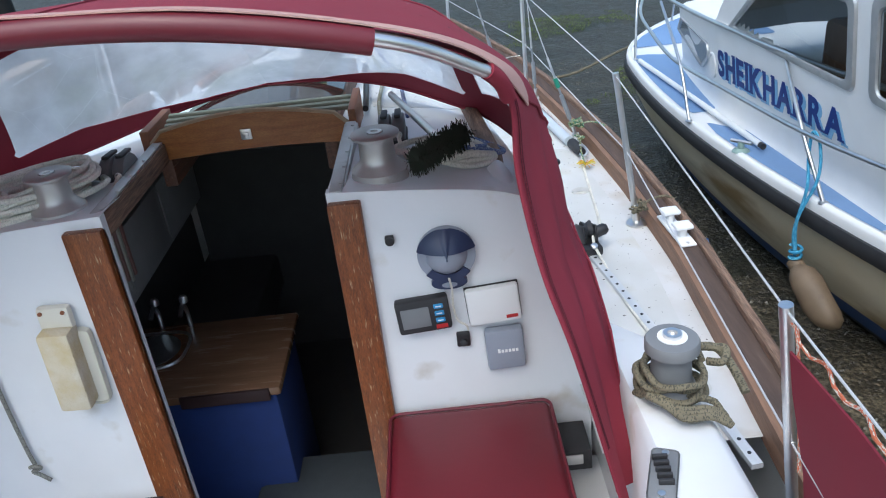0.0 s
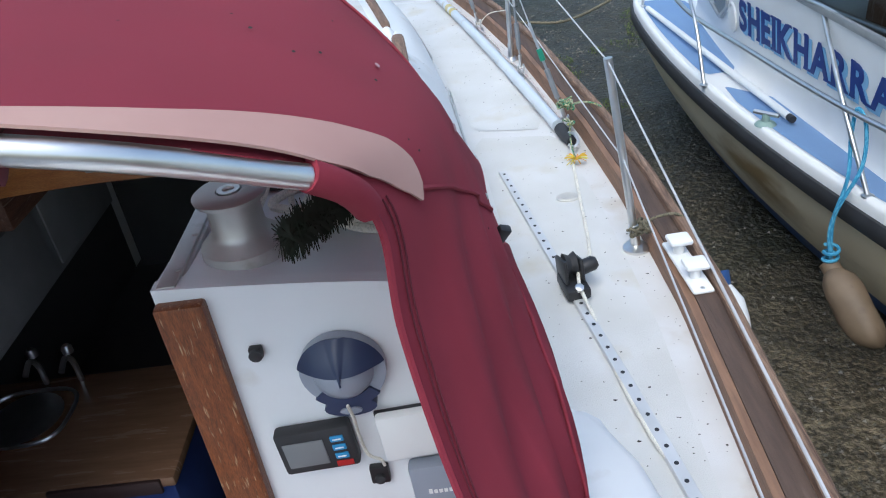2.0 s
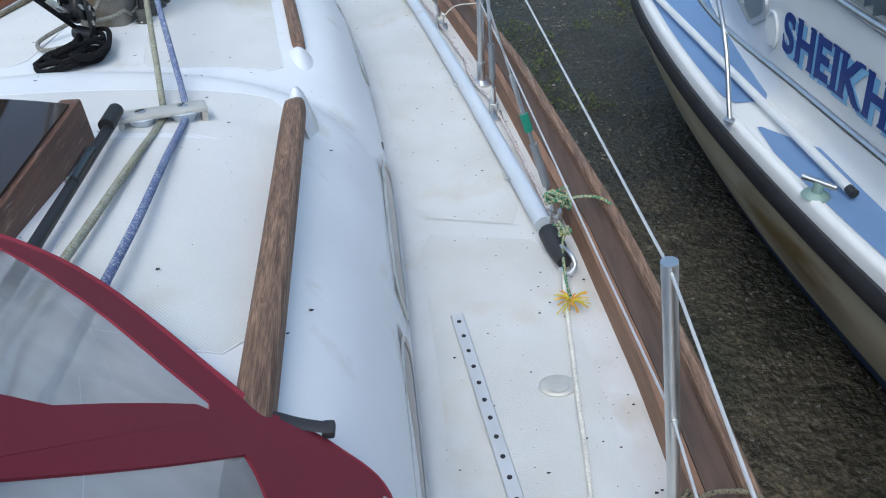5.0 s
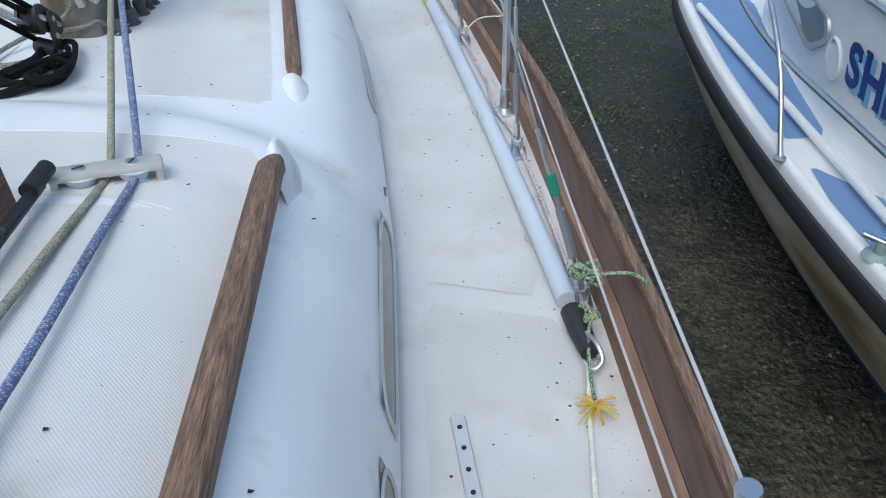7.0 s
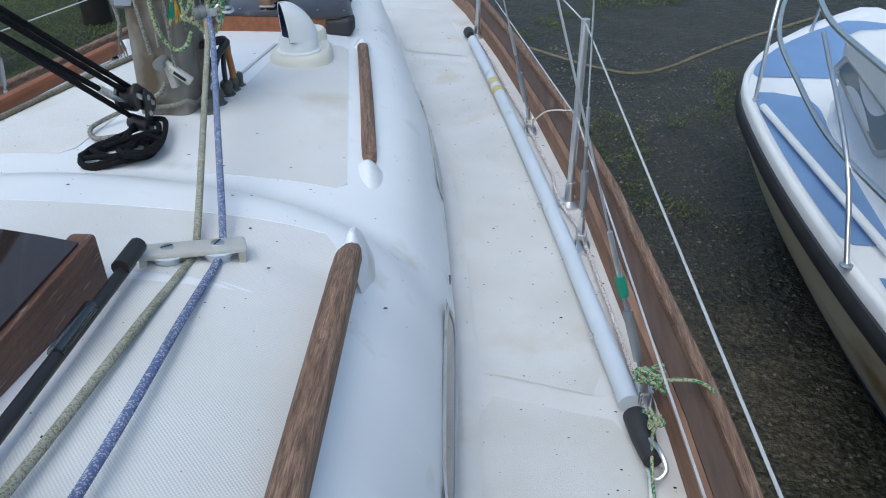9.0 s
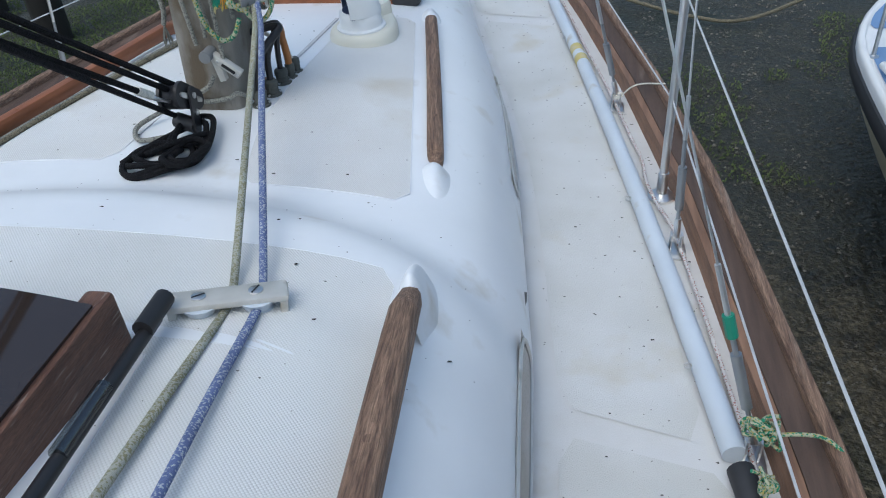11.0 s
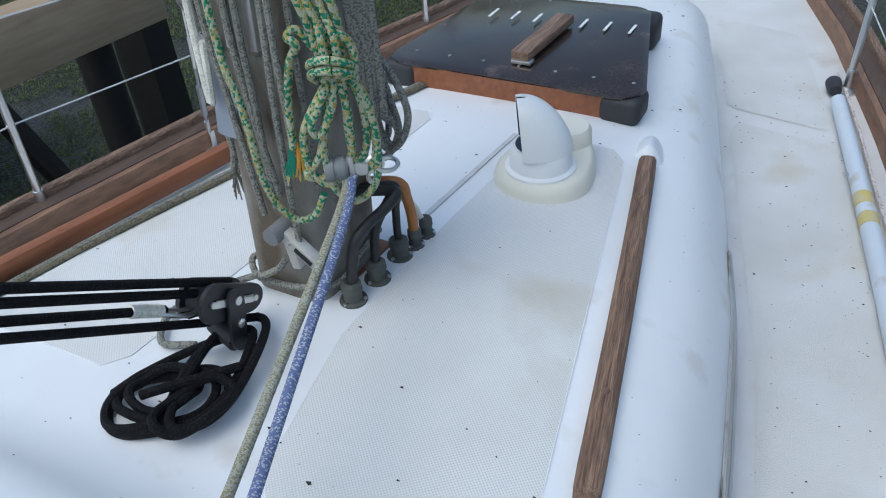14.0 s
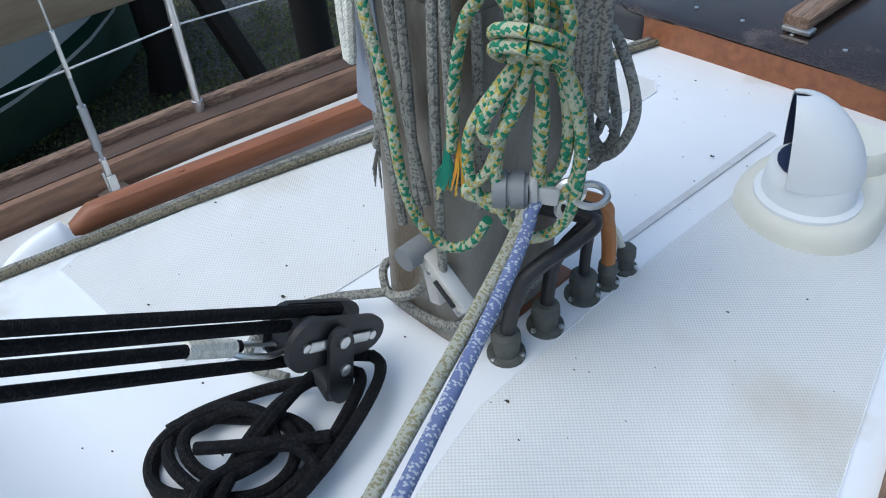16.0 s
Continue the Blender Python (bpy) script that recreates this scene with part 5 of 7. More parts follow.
def build_vent():
    v = thing("dorade_ventilator", "white cowl ventilator on a cream base box", "ventilator", at=(0.246, 3.247, 0.366))
    NECK = Matrix.Translation((0.0, -0.012, 0.0))
    bm = B()
    rows = []
    for r, z in ((1.0, -0.02), (1.0, 0.006), (0.985, 0.036), (0.93, 0.052), (0.86, 0.058), (0.70, 0.060)):
        ring = []
        for k in range(40):
            a = 2 * math.pi * k / 40
            x, y = 0.112 * math.cos(a), 0.112 * math.sin(a)
            if y > 0:
                y *= 1.9
                x *= 1 - 0.28 * (y / 0.22) ** 2
            ring.append((x * r, (y - 0.02) * r + 0.02, z))
        rows.append(ring)
    grid(bm, rows, close=True, cap=True)
    part("base_box", bm, M_cream, v, "cream plastic base", 35)
    bm = B()
    turned(bm, ((0.062, 0.05), (0.06, 0.085), (0.052, 0.095), (0.01, 0.096)), Matrix.Translation((0.008, 0.125, 0)), 24)
    part("box_top", bm, M_cream, v)
    for k in range(5):
        a = radians(-150 + 60 * k)
        bm = B()
        turned(bm, ((0.006, 0), (0.006, 0.01), (0.003, 0.012)), Matrix.Translation((0.104 * math.cos(a), 0.104 * math.sin(a) if k < 4 else 0.05, 0.004)), 8)
        part("screw", bm, M_steel, v)
    bm = B()
    turned(bm, ((0.080, 0.050), (0.080, 0.064), (0.070, 0.068)), NECK, 32)
    part("collar", bm, M_white, v)
    # cowl: a half dome standing on a short neck, with a flat upright opening towards port
    bm = B()
    turned(bm, ((0.070, 0.066), (0.069, 0.085), (0.066, 0.112), (0.058, 0.116), (0.005, 0.117)), NECK, 32)
    d = Vector((-0.88, -0.47, 0)).normalized()
    sd = d.cross(Vector((0, 0, 1)))
    rows, inner = [], []
    for k in range(15):
        t = min(1.0, math.sin(math.pi / 2 * k / 14))
        back = -0.068 + 0.100 * (1 - (1 - t ** 1.6) ** 0.62)
        half = 0.060 * math.sqrt(max(0.0, 1 - t ** 2.2)) + 0.006
        front = 0.043 + 0.010 * t
        ru = (front - back) / 1.42
        z = 0.106 + 0.122 * t
        for out, f in ((rows, 1.0), (inner, 0.94)):
            out.append([NECK @ (d * (front - (ru * 0.42 + ru * math.sin(b)) * f) + sd * (half * f * math.cos(b)) + Vector((0, 0, z - (1 - f) * 0.06))) for b in (radians(-25 + 230 * j / 20) for j in range(21))])
    shell(bm, rows, 0.003)
    part("cowl", bm, M_white, v, "white moulded cowl", 60)
    bm = B()
    grid(bm, inner)
    turned(bm, ((0.056, 0.1165), (0.056, 0.119), (0.004, 0.1195)), NECK, 24)
    part("throat", bm, M_navy, v, "dark navy throat")


build_vent()


def build_forehatch():
    h = thing("fore_hatch", "fore hatch with scratched dark acrylic top in a teak frame", "hatch")
    corners = ((-0.385, 3.625), (0.345, 3.615), (0.215, 4.22), (-0.34, 4.22))
    bm = B()
    rows = []
    for k in range(2):
        row = []
        for i, (a, b) in enumerate(zip(corners, corners[1:] + corners[:1])):
            for j in range(10):
                t = j / 10
                x, y = a[0] + (b[0] - a[0]) * t, a[1] + (b[1] - a[1]) * t
                y -= 0.02 * math.sin(math.pi * t) * (i == 0)
                row.append((x, y, (roof_z(x, y) - 0.01) if k == 0 else 0.425 + 0.008 * (1 - (x / 0.36) ** 2)))
        rows.append(row)
    grid(bm, rows, close=True)
    part("teak_frame", bm, M_teak_red, h, "reddish teak frame", 30)
    bm = B()
    rows = []
    r = 0.06
    for z, o in ((0.427, 0.008), (0.434, 0.010), (0.437, 0.004)):
        ring = []
        for (cx, cy), a0 in zip(((0.24, 4.22), (-0.37, 4.22), (-0.39, 3.62), (0.35, 3.61)), (0, 90, 180, 270)):
            cx = cx if a0 in (180, 270) else cx * 0.92
            sx, sy = (1 if a0 in (0, 270) else -1), (1 if a0 < 180 else -1)
            for k in range(7):
                a = radians(a0 + 15 * k)
                ring.append((cx - sx * r + (r + o) * math.cos(a), cy - sy * r + (r + o) * math.sin(a), z + 0.008 * (1 - (cx / 0.36) ** 2)))
        rows.append(ring)
    grid(bm, rows, close=True, cap=True)
    part("acrylic_top", bm, M_worn, h, "scratched dark acrylic sheet", 30)
    for cx, cy in ((0.312, 3.645), (-0.35, 3.655), (0.20, 4.19), (-0.32, 4.19)):
        bm = B()
        box(bm, (cx - 0.058, cy - 0.046, roof_z(cx, cy) - 0.005), (cx + 0.052, cy + 0.06, 0.430), 0.022, seg=4)
        part("corner_block", bm, M_rubber, h, "black rubber corner block")
    bm = B()
    box(bm, (-0.028, -0.16, 0.0), (0.028, 0.16, 0.028), 0.006, pose(0.0, 3.86, 0.446, 0, 0, -3))
    part("wooden_batten", bm, M_teak, h, "weathered wooden batten")
    bm = B()
    box(bm, (-0.03, 3.69, 0.442), (0.03, 3.72, 0.452), 0.002)
    part("hinge", bm, M_steel, h)
    rng = random.Random(8)
    for k in range(14):
        bm = B()
        x, y = rng.uniform(-0.22, 0.22), rng.uniform(3.95, 4.16)
        turned(bm, ((0.005, 0), (0.005, 0.002), (0.001, 0.003)), Matrix.Translation((-0.33 + 0.65 * (k % 7) / 6, 3.69 if k < 7 else 4.2, 0.437)), 8)
        part("screw", bm, M_steel, h)
        if k < 7:
            bm = B()
            box(bm, (-0.24 + 0.075 * k, 3.99, 0.4455), (-0.232 + 0.075 * k, 4.06, 0.4475))
            part("nonslip_strip", bm, M_white, h, "pale worn strip")
    return h


build_forehatch()


# ---- mast and its ropes ----
MAST = pose(-0.022, 2.752, 0.402) @ Matrix(((1, 0, 0.045, 0), (0, 1, 0.03, 0), (0, 0, 1, 0), (0, 0, 0, 1)))


def mast_ring(z, grow=0.0, a0=0, a1=48, n=48):
    """Box-like mast section with rounded corners."""
    out = []
    for j in range(a0, a1):
        a = 2 * math.pi * j / n
        out.append(MAST @ Vector(((0.083 + grow) * math.copysign(abs(math.cos(a)) ** 0.36, math.cos(a)), (0.102 + grow) * math.copysign(abs(math.sin(a)) ** 0.36, math.sin(a)), z)))
    return out


def build_mast():
    m = thing("mast", "stained grey-brown aluminium mast stepped on the coachroof", "mast")
    bm = B()
    grid(bm, [mast_ring(3.2 * k / 12) for k in range(13)], close=True, cap=True)
    part("spar", bm, M_mast, m, smooth=50)
    bm = B()
    for x in (-0.022, 0.022):
        box(bm, (x - 0.008, -0.112, 0.49), (x + 0.008, -0.100, 3.2), 0.002, MAST)
    part("sail_groove", bm, M_alu, m)
    bm = B()
    box(bm, (-0.112, 2.612, 0.385), (0.072, 2.875, 0.409), 0.004)
    part("step_plate", bm, M_teak_red, m, "brown-stained step plate")
    bm = B()
    rows = [mast_ring(z, g, 22, 47) for z, g in ((0.35, 0.003), (0.37, 0.004), (0.47, 0.004), (0.48, 0.002))]
    shell(bm, rows, 0.002)
    part("protective_sheet", bm, M_mast, m)
    bm = B()
    rows = [[p + Vector((-0.012 * math.sin(math.pi * i / 13) - 0.006 * math.sin(5 * k + i), -0.006 * math.sin(math.pi * i / 13), 0)) for i, p in enumerate(mast_ring(z, 0.006, 22, 36))] for k, z in enumerate((0.33, 0.35, 0.40, 0.45, 0.49, 0.50))]
    shell(bm, rows, 0.003)
    part("protective_sleeve", bm, M_lilac, m, "grey plastic sleeve round the halyards", 60)
    # rope jammer low on the aft face
    bm = B()
    jm = MAST @ pose(0.066, -0.122, 0.150, 0, 36, 0)
    box(bm, (-0.045, -0.010, -0.011), (0.048, 0.012, 0.011), 0.003, jm)
    j = part("jammer", bm, M_alloy, m, "pale alloy rope jammer")
    bm = B()
    box(bm, (-0.009, -0.010, -0.035), (0.010, 0.010, 0.035), 0.003, MAST @ pose(0.046, -0.118, 0.138, 0, -14, 0))
    part("cleat_leg", bm, M_alloy, j)
    bm = B()
    tube(bm, [MAST @ Vector((0.026, -0.15, 0.178)), MAST @ Vector((0.026, -0.105, 0.178))], 0.016, 14)
    part("roller", bm, M_grey, j)
    bm = B()
    box(bm, (-0.006, -0.0125, -0.004), (0.034, -0.0108, 0.004), 0, jm)
    part("worn_label", bm, M_black, j)
    for x in (-0.02, 0.042):
        bm = B()
        turned(bm, ((0.004, 0), (0.004, 0.004), (0.001, 0.005)), jm @ pose(x, -0.009, 0, 90, 0, 0), 10)
        part("screw", bm, M_steel, j)
    # turning block on the corner
    ax = Vector((0.80, 0.59, 0.0))
    c0 = Vector((0.142, 2.665, 0.715))
    for d0, d1, r in ((-0.026, -0.012, 0.020), (-0.012, -0.008, 0.017), (-0.008, 0.006, 0.020), (0.006, 0.010, 0.017)):
        bm = B()
        tube(bm, [c0 + ax * d0, c0 + ax * d1], r, 18)
        part("sheave", bm, M_grey, m)
    bm = B()
    box(bm, (0.010, -0.012, -0.024), (0.020, 0.012, 0.022), 0.004, Matrix.Translation(c0) @ pose(0, 0, 0, 0, 0, 36))
    box(bm, (0.018, -0.008, -0.010), (0.042, 0.008, 0.012), 0.004, Matrix.Translation(c0) @ pose(0, 0, 0, 0, 8, 36))
    part("cheek", bm, M_alu, m)
    for q, e1, e2, r in ((c0 + ax * 0.052, ax, Vector((0, 0, 1)), 0.013), (c0 + ax * 0.072 + Vector((0, 0, -0.004)), ax, Vector((-0.5, 0.7, 0.2)), 0.017), (c0 + ax * 0.046 + Vector((0, 0, -0.022)), ax * 0.6, Vector((0, 0, 1)), 0.011)):
        bm = B()
        tube(bm, [q + e1 * (r * math.cos(w)) + e2 * (r * math.sin(w)) for w in (2 * math.pi * k / 16 for k in range(17))], 0.004, 6, cap=False)
        part("shackle", bm, M_steel, m)
    # block on the port side
    bm = B()
    tube(bm, [MAST @ Vector((-0.085, -0.05, 0.33)), MAST @ Vector((-0.12, -0.05, 0.33))], 0.024, 14)
    part("port_block", bm, M_grey, m)
    return m


build_mast()


def mast_ropes():
    U = Vector((0, 0, 1))
    R, out = Vector((0.806, 0.592, 0)), Vector((0.592, -0.806, 0))
    for k, (x, r, z0, mat) in enumerate(((-0.060, 0.0058, 0.20, M_rope_grey), (-0.018, 0.0058, 0.25, M_rope_grey), (0.014, 0.0055, 0.22, M_rope_grey), (-0.078, 0.007, 0.50, M_rope_white), (0.052, 0.0058, 0.16, M_rope_grey), (0.074, 0.0055, 0.30, M_rope_grey), (0.086, 0.0055, 0.26, M_rope_grey))):
        t = thing("mast_halyard", "grey braided halyard running down the mast", "rope", "halyards on the mast")
        bm = B()
        y = -0.118 if abs(x) < 0.08 else -0.09
        xe = x + 0.055 if k < 2 else x + 0.01
        tube(bm, smooth_line([MAST @ Vector((x * 1.1, y - 0.004, 3.2)), MAST @ Vector((x, y, 1.2)), MAST @ Vector((x + 0.006 * math.sin(k * 2), y - 0.006, 0.62)), MAST @ Vector(((x + xe) / 2, y - 0.006, 0.40)), MAST @ Vector((xe, y - 0.002, z0))], 8), r, 8)
        part("line", bm, mat, t)
    # green-flecked hank hung at the starboard aft corner
    g = thing("green_rope_hank", "green and cream flecked rope hank knotted on the mast", "rope hank")
    rng = random.Random(12)
    W = Vector((0.156, 2.665, 0.875))

    def hang(x, y, o=0.0):
        k = 0.000536 * (1 + max(0, y) * 0.00045 - o)
        return W + R * (x * k) - U * (y * k * 1.3) + out * o + U * (o * 0.75)

    loops = (
        ((10, -10, 0.01), (-50, 50, 0.014), (-103, 120, 0.012), (-100, 195, 0.01), (-55, 232, 0.012), (5, 195, 0.016), (22, 110, 0.02), (12, 20, 0.015)),
        ((30, -5, 0.012), (66, 60, 0.018), (86, 140, 0.02), (66, 240, 0.022), (5, 276, 0.024), (-46, 238, 0.024), (-56, 150, 0.02), (-20, 60, 0.018), (5, 0, 0.012)),
        ((0, -5, 0.02), (-52, 70, 0.026), (-80, 110, 0.026), (-62, 132, 0.026), (-20, 80, 0.026), (0, 10, 0.02)),
        ((40, 0, 0.006), (62, 90, 0.006), (50, 170, 0.006), (-10, 205, 0.006), (-80, 215, 0.008), (-112, 205, 0.008), (-70, 170, 0.012), (-30, 70, 0.01), (-5, 0, 0.008)),
        ((34, -5, 0.02), (80, 80, 0.014), (76, 180, 0.012), (30, 215, 0.012), (14, 150, 0.012), (18, 60, 0.014), (20, 0, 0.012)),
    )
    for lp in loops:
        bm = B()
        tube(bm, smooth_line([hang(x, y, o * 0.5 - 0.02 * max(0, y) / 276) for x, y, o in lp], 5), 0.0063, 9)
        part("loop", bm, M_rope_green, g)
    for k in range(2):
        bm = B()
        tube(bm, smooth_line([hang(58 * math.sin(w) - 2, -8 + 22 * k + 8 * math.sin(w), 0.012 + 0.030 * math.cos(w)) for w in (2 * math.pi * j / 14 for j in range(15))], 2), 0.0063, 9)
        part("wrap", bm, M_rope_green, g)
    bm = B()
    tube(bm, smooth_line([hang(56, 10, 0.018), hang(62, -30, 0.02), hang(44, -62, 0.022), hang(20, -72, 0.024)], 4), 0.0063, 9)
    part("wrap", bm, M_rope_green, g)
    for k in range(5):
        bm = B()
        x = -34 + 17 * k
        sw = 14 * math.sin(k * 2.1)
        tube(bm, smooth_line([hang(x * 0.8, 20, 0.012 + 0.012 * (k % 2)), hang(x, -60, 0.014 + 0.012 * (k % 2)), hang(x - 26 + sw, -140, 0.012 + 0.010 * ((k + 1) % 2)), hang(x - 58 - sw, -230, 0.010), hang(x - 80, -420, 0.0), hang(x - 100, -1400, -0.02)], 5), 0.0063, 9)
        part("fall", bm, M_rope_green, g)
    bm = B()
    tube(bm, smooth_line([hang(-240, -1300, -0.06), hang(-282, -220, -0.034), hang(-255, 40, -0.030), hang(-222, 215, -0.028), hang(-165, 290, -0.026), hang(-110, 290, -0.024), hang(-75, 250, -0.016)], 8), 0.0063, 9)
    part("long_bight", bm, M_rope_green, g)
    bm = B()
    tube(bm, smooth_line([hang(-40, -60, -0.005), hang(-78, -104, -0.008), hang(-104, -88, -0.004), hang(-84, -66, 0.002), hang(-110, -40, -0.012), hang(-130, 30, -0.02), hang(-136, 110, -0.024), hang(-138, 140, -0.025)], 5), 0.0063, 9)
    part("tail", bm, M_rope_green, g)
    e = hang(-136, 138, -0.025)
    for mat, n, sd, ln in ((M_fray, 30, 1, 0.050), (M_green, 34, -1, 0.042), (M_tape, 14, -1, 0.056)):
        bm = B()
        for k in range(n):
            a = rng.random() * 6.28
            q = e + R * (0.006 * sd)
            tube(bm, [q + U * 0.01, q + R * (0.006 * math.cos(a)) + out * (0.006 * math.sin(a)) - U * (ln * 0.5), q + R * (0.011 * math.cos(a) - 0.004) + out * (0.009 * math.sin(a)) - U * (ln * (0.8 + 0.35 * rng.random()))], 0.0012, 4)
        part("frayed_end", bm, mat, g, "frayed coloured rope end")
    # grey hanks both sides
    t = thing("grey_rope_hank", "grey weathered rope hank hanging in loose loops on the mast", "rope hank")
    for lp in (
        ((62, -170, -0.12), (92, -110, -0.11), (132, -68, -0.10), (168, 10, -0.09), (172, 60, -0.09), (146, 108, -0.09), (108, 118, -0.10), (84, 80, -0.10), (74, -20, -0.11), (64, -170, -0.12)),
        ((76, -200, -0.11), (82, -60, -0.11), (100, 30, -0.10), (138, 70, -0.10), (128, 106, -0.10), (96, 134, -0.10), (76, 110, -0.11), (62, -40, -0.12)),
        ((90, -160, -0.13), (126, -20, -0.12), (142, 60, -0.12), (120, 100, -0.12), (92, 60, -0.12), (86, -40, -0.12), (84, -200, -0.12)),
        ((100, -210, -0.13), (112, -60, -0.14), (120, 10, -0.14), (104, 70, -0.14), (84, 20, -0.13), (76, -220, -0.13)),
    ):
        bm = B()
        tube(bm, smooth_line([hang(x, y, o * 1.7) for x, y, o in lp], 5), 0.0066, 9)
        part("loop", bm, M_rope_grey, t)
    for k in range(5):
        bm = B()
        tube(bm, smooth_line([hang(56 + 14 * k, 60 - 40 * (k % 2), -0.11 - 0.008 * (k % 2)), hang(52 + 15 * k, -170, -0.12), hang(40 + 15 * k, -500, -0.12), hang(20 + 14 * k, -1600, -0.12)], 5), 0.0066, 9)
        part("fall", bm, M_rope_grey, t)
    t = thing("grey_rope_hank", "grey weathered rope hank hanging on the port side of the mast", "rope hank")
    cx, Rv = MAST @ Vector((-0.112, -0.05, 0.60)), Vector((-0.2, 0.98, 0))
    for k in range(6):
        bm = B()
        w, drop = 0.03 + 0.011 * k, 0.30 - 0.03 * (k % 3)
        pts = [cx + Vector((-0.010 * (k % 3), 0, 0)) + Rv * (w * math.sin(a) + 0.02 * k / 6) + U * (-drop * (1 - math.cos(a)) / 2 + 0.14) for a in (2 * math.pi * j / 16 for j in range(17))]
        tube(bm, smooth_line(pts, 3), 0.0066, 8)
        part("loop", bm, M_rope_grey, t)
    for k in range(4):
        bm = B()
        tube(bm, smooth_line([cx + Rv * (0.015 * (k - 1)) + U * 0.12, cx + Rv * (0.012 * (k - 1)) + U * 0.5, cx + Rv * (0.01 * (k - 1)) + U * 1.8], 5), 0.0066, 8)
        part("fall", bm, M_rope_grey, t)
    t = thing("frayed_rope_tail", "grey rope end with a frayed tassel beside the mast", "rope")
    p = MAST @ Vector((-0.118, -0.06, 0.33))
    bm = B()
    tube(bm, smooth_line([p + U * 0.06, p, p + Vector((0.004, 0, -0.06)), p + Vector((-0.006, 0, -0.10))], 5), 0.007, 8)
    for k in range(24):
        a = k * 0.9
        tube(bm, [p + Vector((-0.006, 0, -0.10)), p + Vector((-0.006 + 0.012 * math.cos(a), 0.012 * math.sin(a), -0.14 - 0.01 * (k % 3)))], 0.0015, 4)
    part("tail", bm, M_rope_grey, t)
    # lashing at the foot
    t = thing("mast_foot_lashing", "grey rope lashed round the mast foot", "rope")
    bm = B()
    tube(bm, smooth_line([q + Vector((0, 0, 0.012 * math.sin(j * 0.5))) for j, q in enumerate(mast_ring(0.048, 0.008) + mast_ring(0.048, 0.008)[:1])][::2], 2), 0.0066, 8)
    tube(bm, smooth_line([MAST @ Vector((-0.05, -0.118, 0.05)), MAST @ Vector((-0.02, -0.128, 0.07)), MAST @ Vector((0.01, -0.122, 0.09)), MAST @ Vector((0.03, -0.12, 0.12))], 5), 0.0066, 8)
    tube(bm, smooth_line([MAST @ Vector((-0.04, -0.12, 0.06)), (-0.14, 2.57, 0.44), (-0.17, 2.50, 0.432), (-0.13, 2.44, 0.43), (-0.07, 2.46, 0.43)], 6), 0.0066, 8)
    part("lashing", bm, M_rope_grey, t)


mast_ropes()


def build_glands():
    paths = (
        ((0.113, 2.700, 0.530), (0.127, 2.730, 0.560), (0.143, 2.770, 0.577), (0.143, 2.800, 0.592)),
        ((0.105, 2.775, 0.503), (0.112, 2.790, 0.537), (0.132, 2.800, 0.575), (0.134, 2.810, 0.595)),
        ((0.108, 2.845, 0.483), (0.114, 2.840, 0.527), (0.123, 2.830, 0.574)),
        ((0.118, 2.885, 0.478), (0.118, 2.875, 0.524), (0.120, 2.850, 0.575)),
        ((0.110, 2.925, 0.452), (0.107, 2.900, 0.498)),
    )
    for k, (x, y) in enumerate(((0.101, 2.688), (0.107, 2.762), (0.107, 2.845), (0.118, 2.888), (0.119, 2.932))):
        t = thing("deck_gland", "grey plastic cable gland on the roof beside the mast", "deck gland", "deck glands")
        z = roof_z(x, y)
        bm = B()
        r = 0.022 if k < 3 else 0.016
        turned(bm, ((r * 1.18, -0.003), (r * 1.18, 0.005), (r * 0.8, 0.007), (r * 0.8, 0.024), (r * 0.9, 0.026), (r * 0.86, 0.040), (r * 0.6, 0.045)), Matrix.Translation((x, y, z)), 18)
        part("body", bm, M_gland, t)
        for j in range(3):
            bm = B()
            turned(bm, ((0.004, 0.004), (0.004, 0.008), (0.001, 0.009)), Matrix.Translation((x + r * 1.0 * math.cos(2.1 * j + 0.4), y + r * 1.0 * math.sin(2.1 * j + 0.4), z)), 8)
            part("screw", bm, M_steel, t)
        c = thing("mast_cable", "orange hose leading from gland to mast" if k == 3 else ("pale cable leading from gland to mast" if k == 4 else "black taped cable leading from gland to mast"), "cable", "mast cables")
        bm = B()
        rad = (0.0105, 0.0095, 0.008, 0.0105, 0.006)[k]
        pts = [(x, y, z + 0.03)] + list(paths[k]) + [MAST @ Vector((0.07, 0.03 + 0.012 * k, 0.175))]
        line = smooth_line(pts, 8)
        tube(bm, line, rad, 9)
        part("sheath", bm, M_orange if k == 3 else (M_cream if k == 4 else M_black), c)


build_glands()

# moulded seam on the roof forward of the glands
t_seam = thing("roof_seam", "thin grey sealed seam along the white roof", "roof seam")
bm_seam = B()
shell(bm_seam, [[(0.083 + 0.020 * (y - 3.0) / 0.4 + d, y, roof_z(0.09, y) + 0.0035) for d in (-0.006, 0.006)] for y in (2.97, 3.1, 3.2, 3.3, 3.42)], 0.002)
part("seam", bm_seam, M_seam, t_seam)


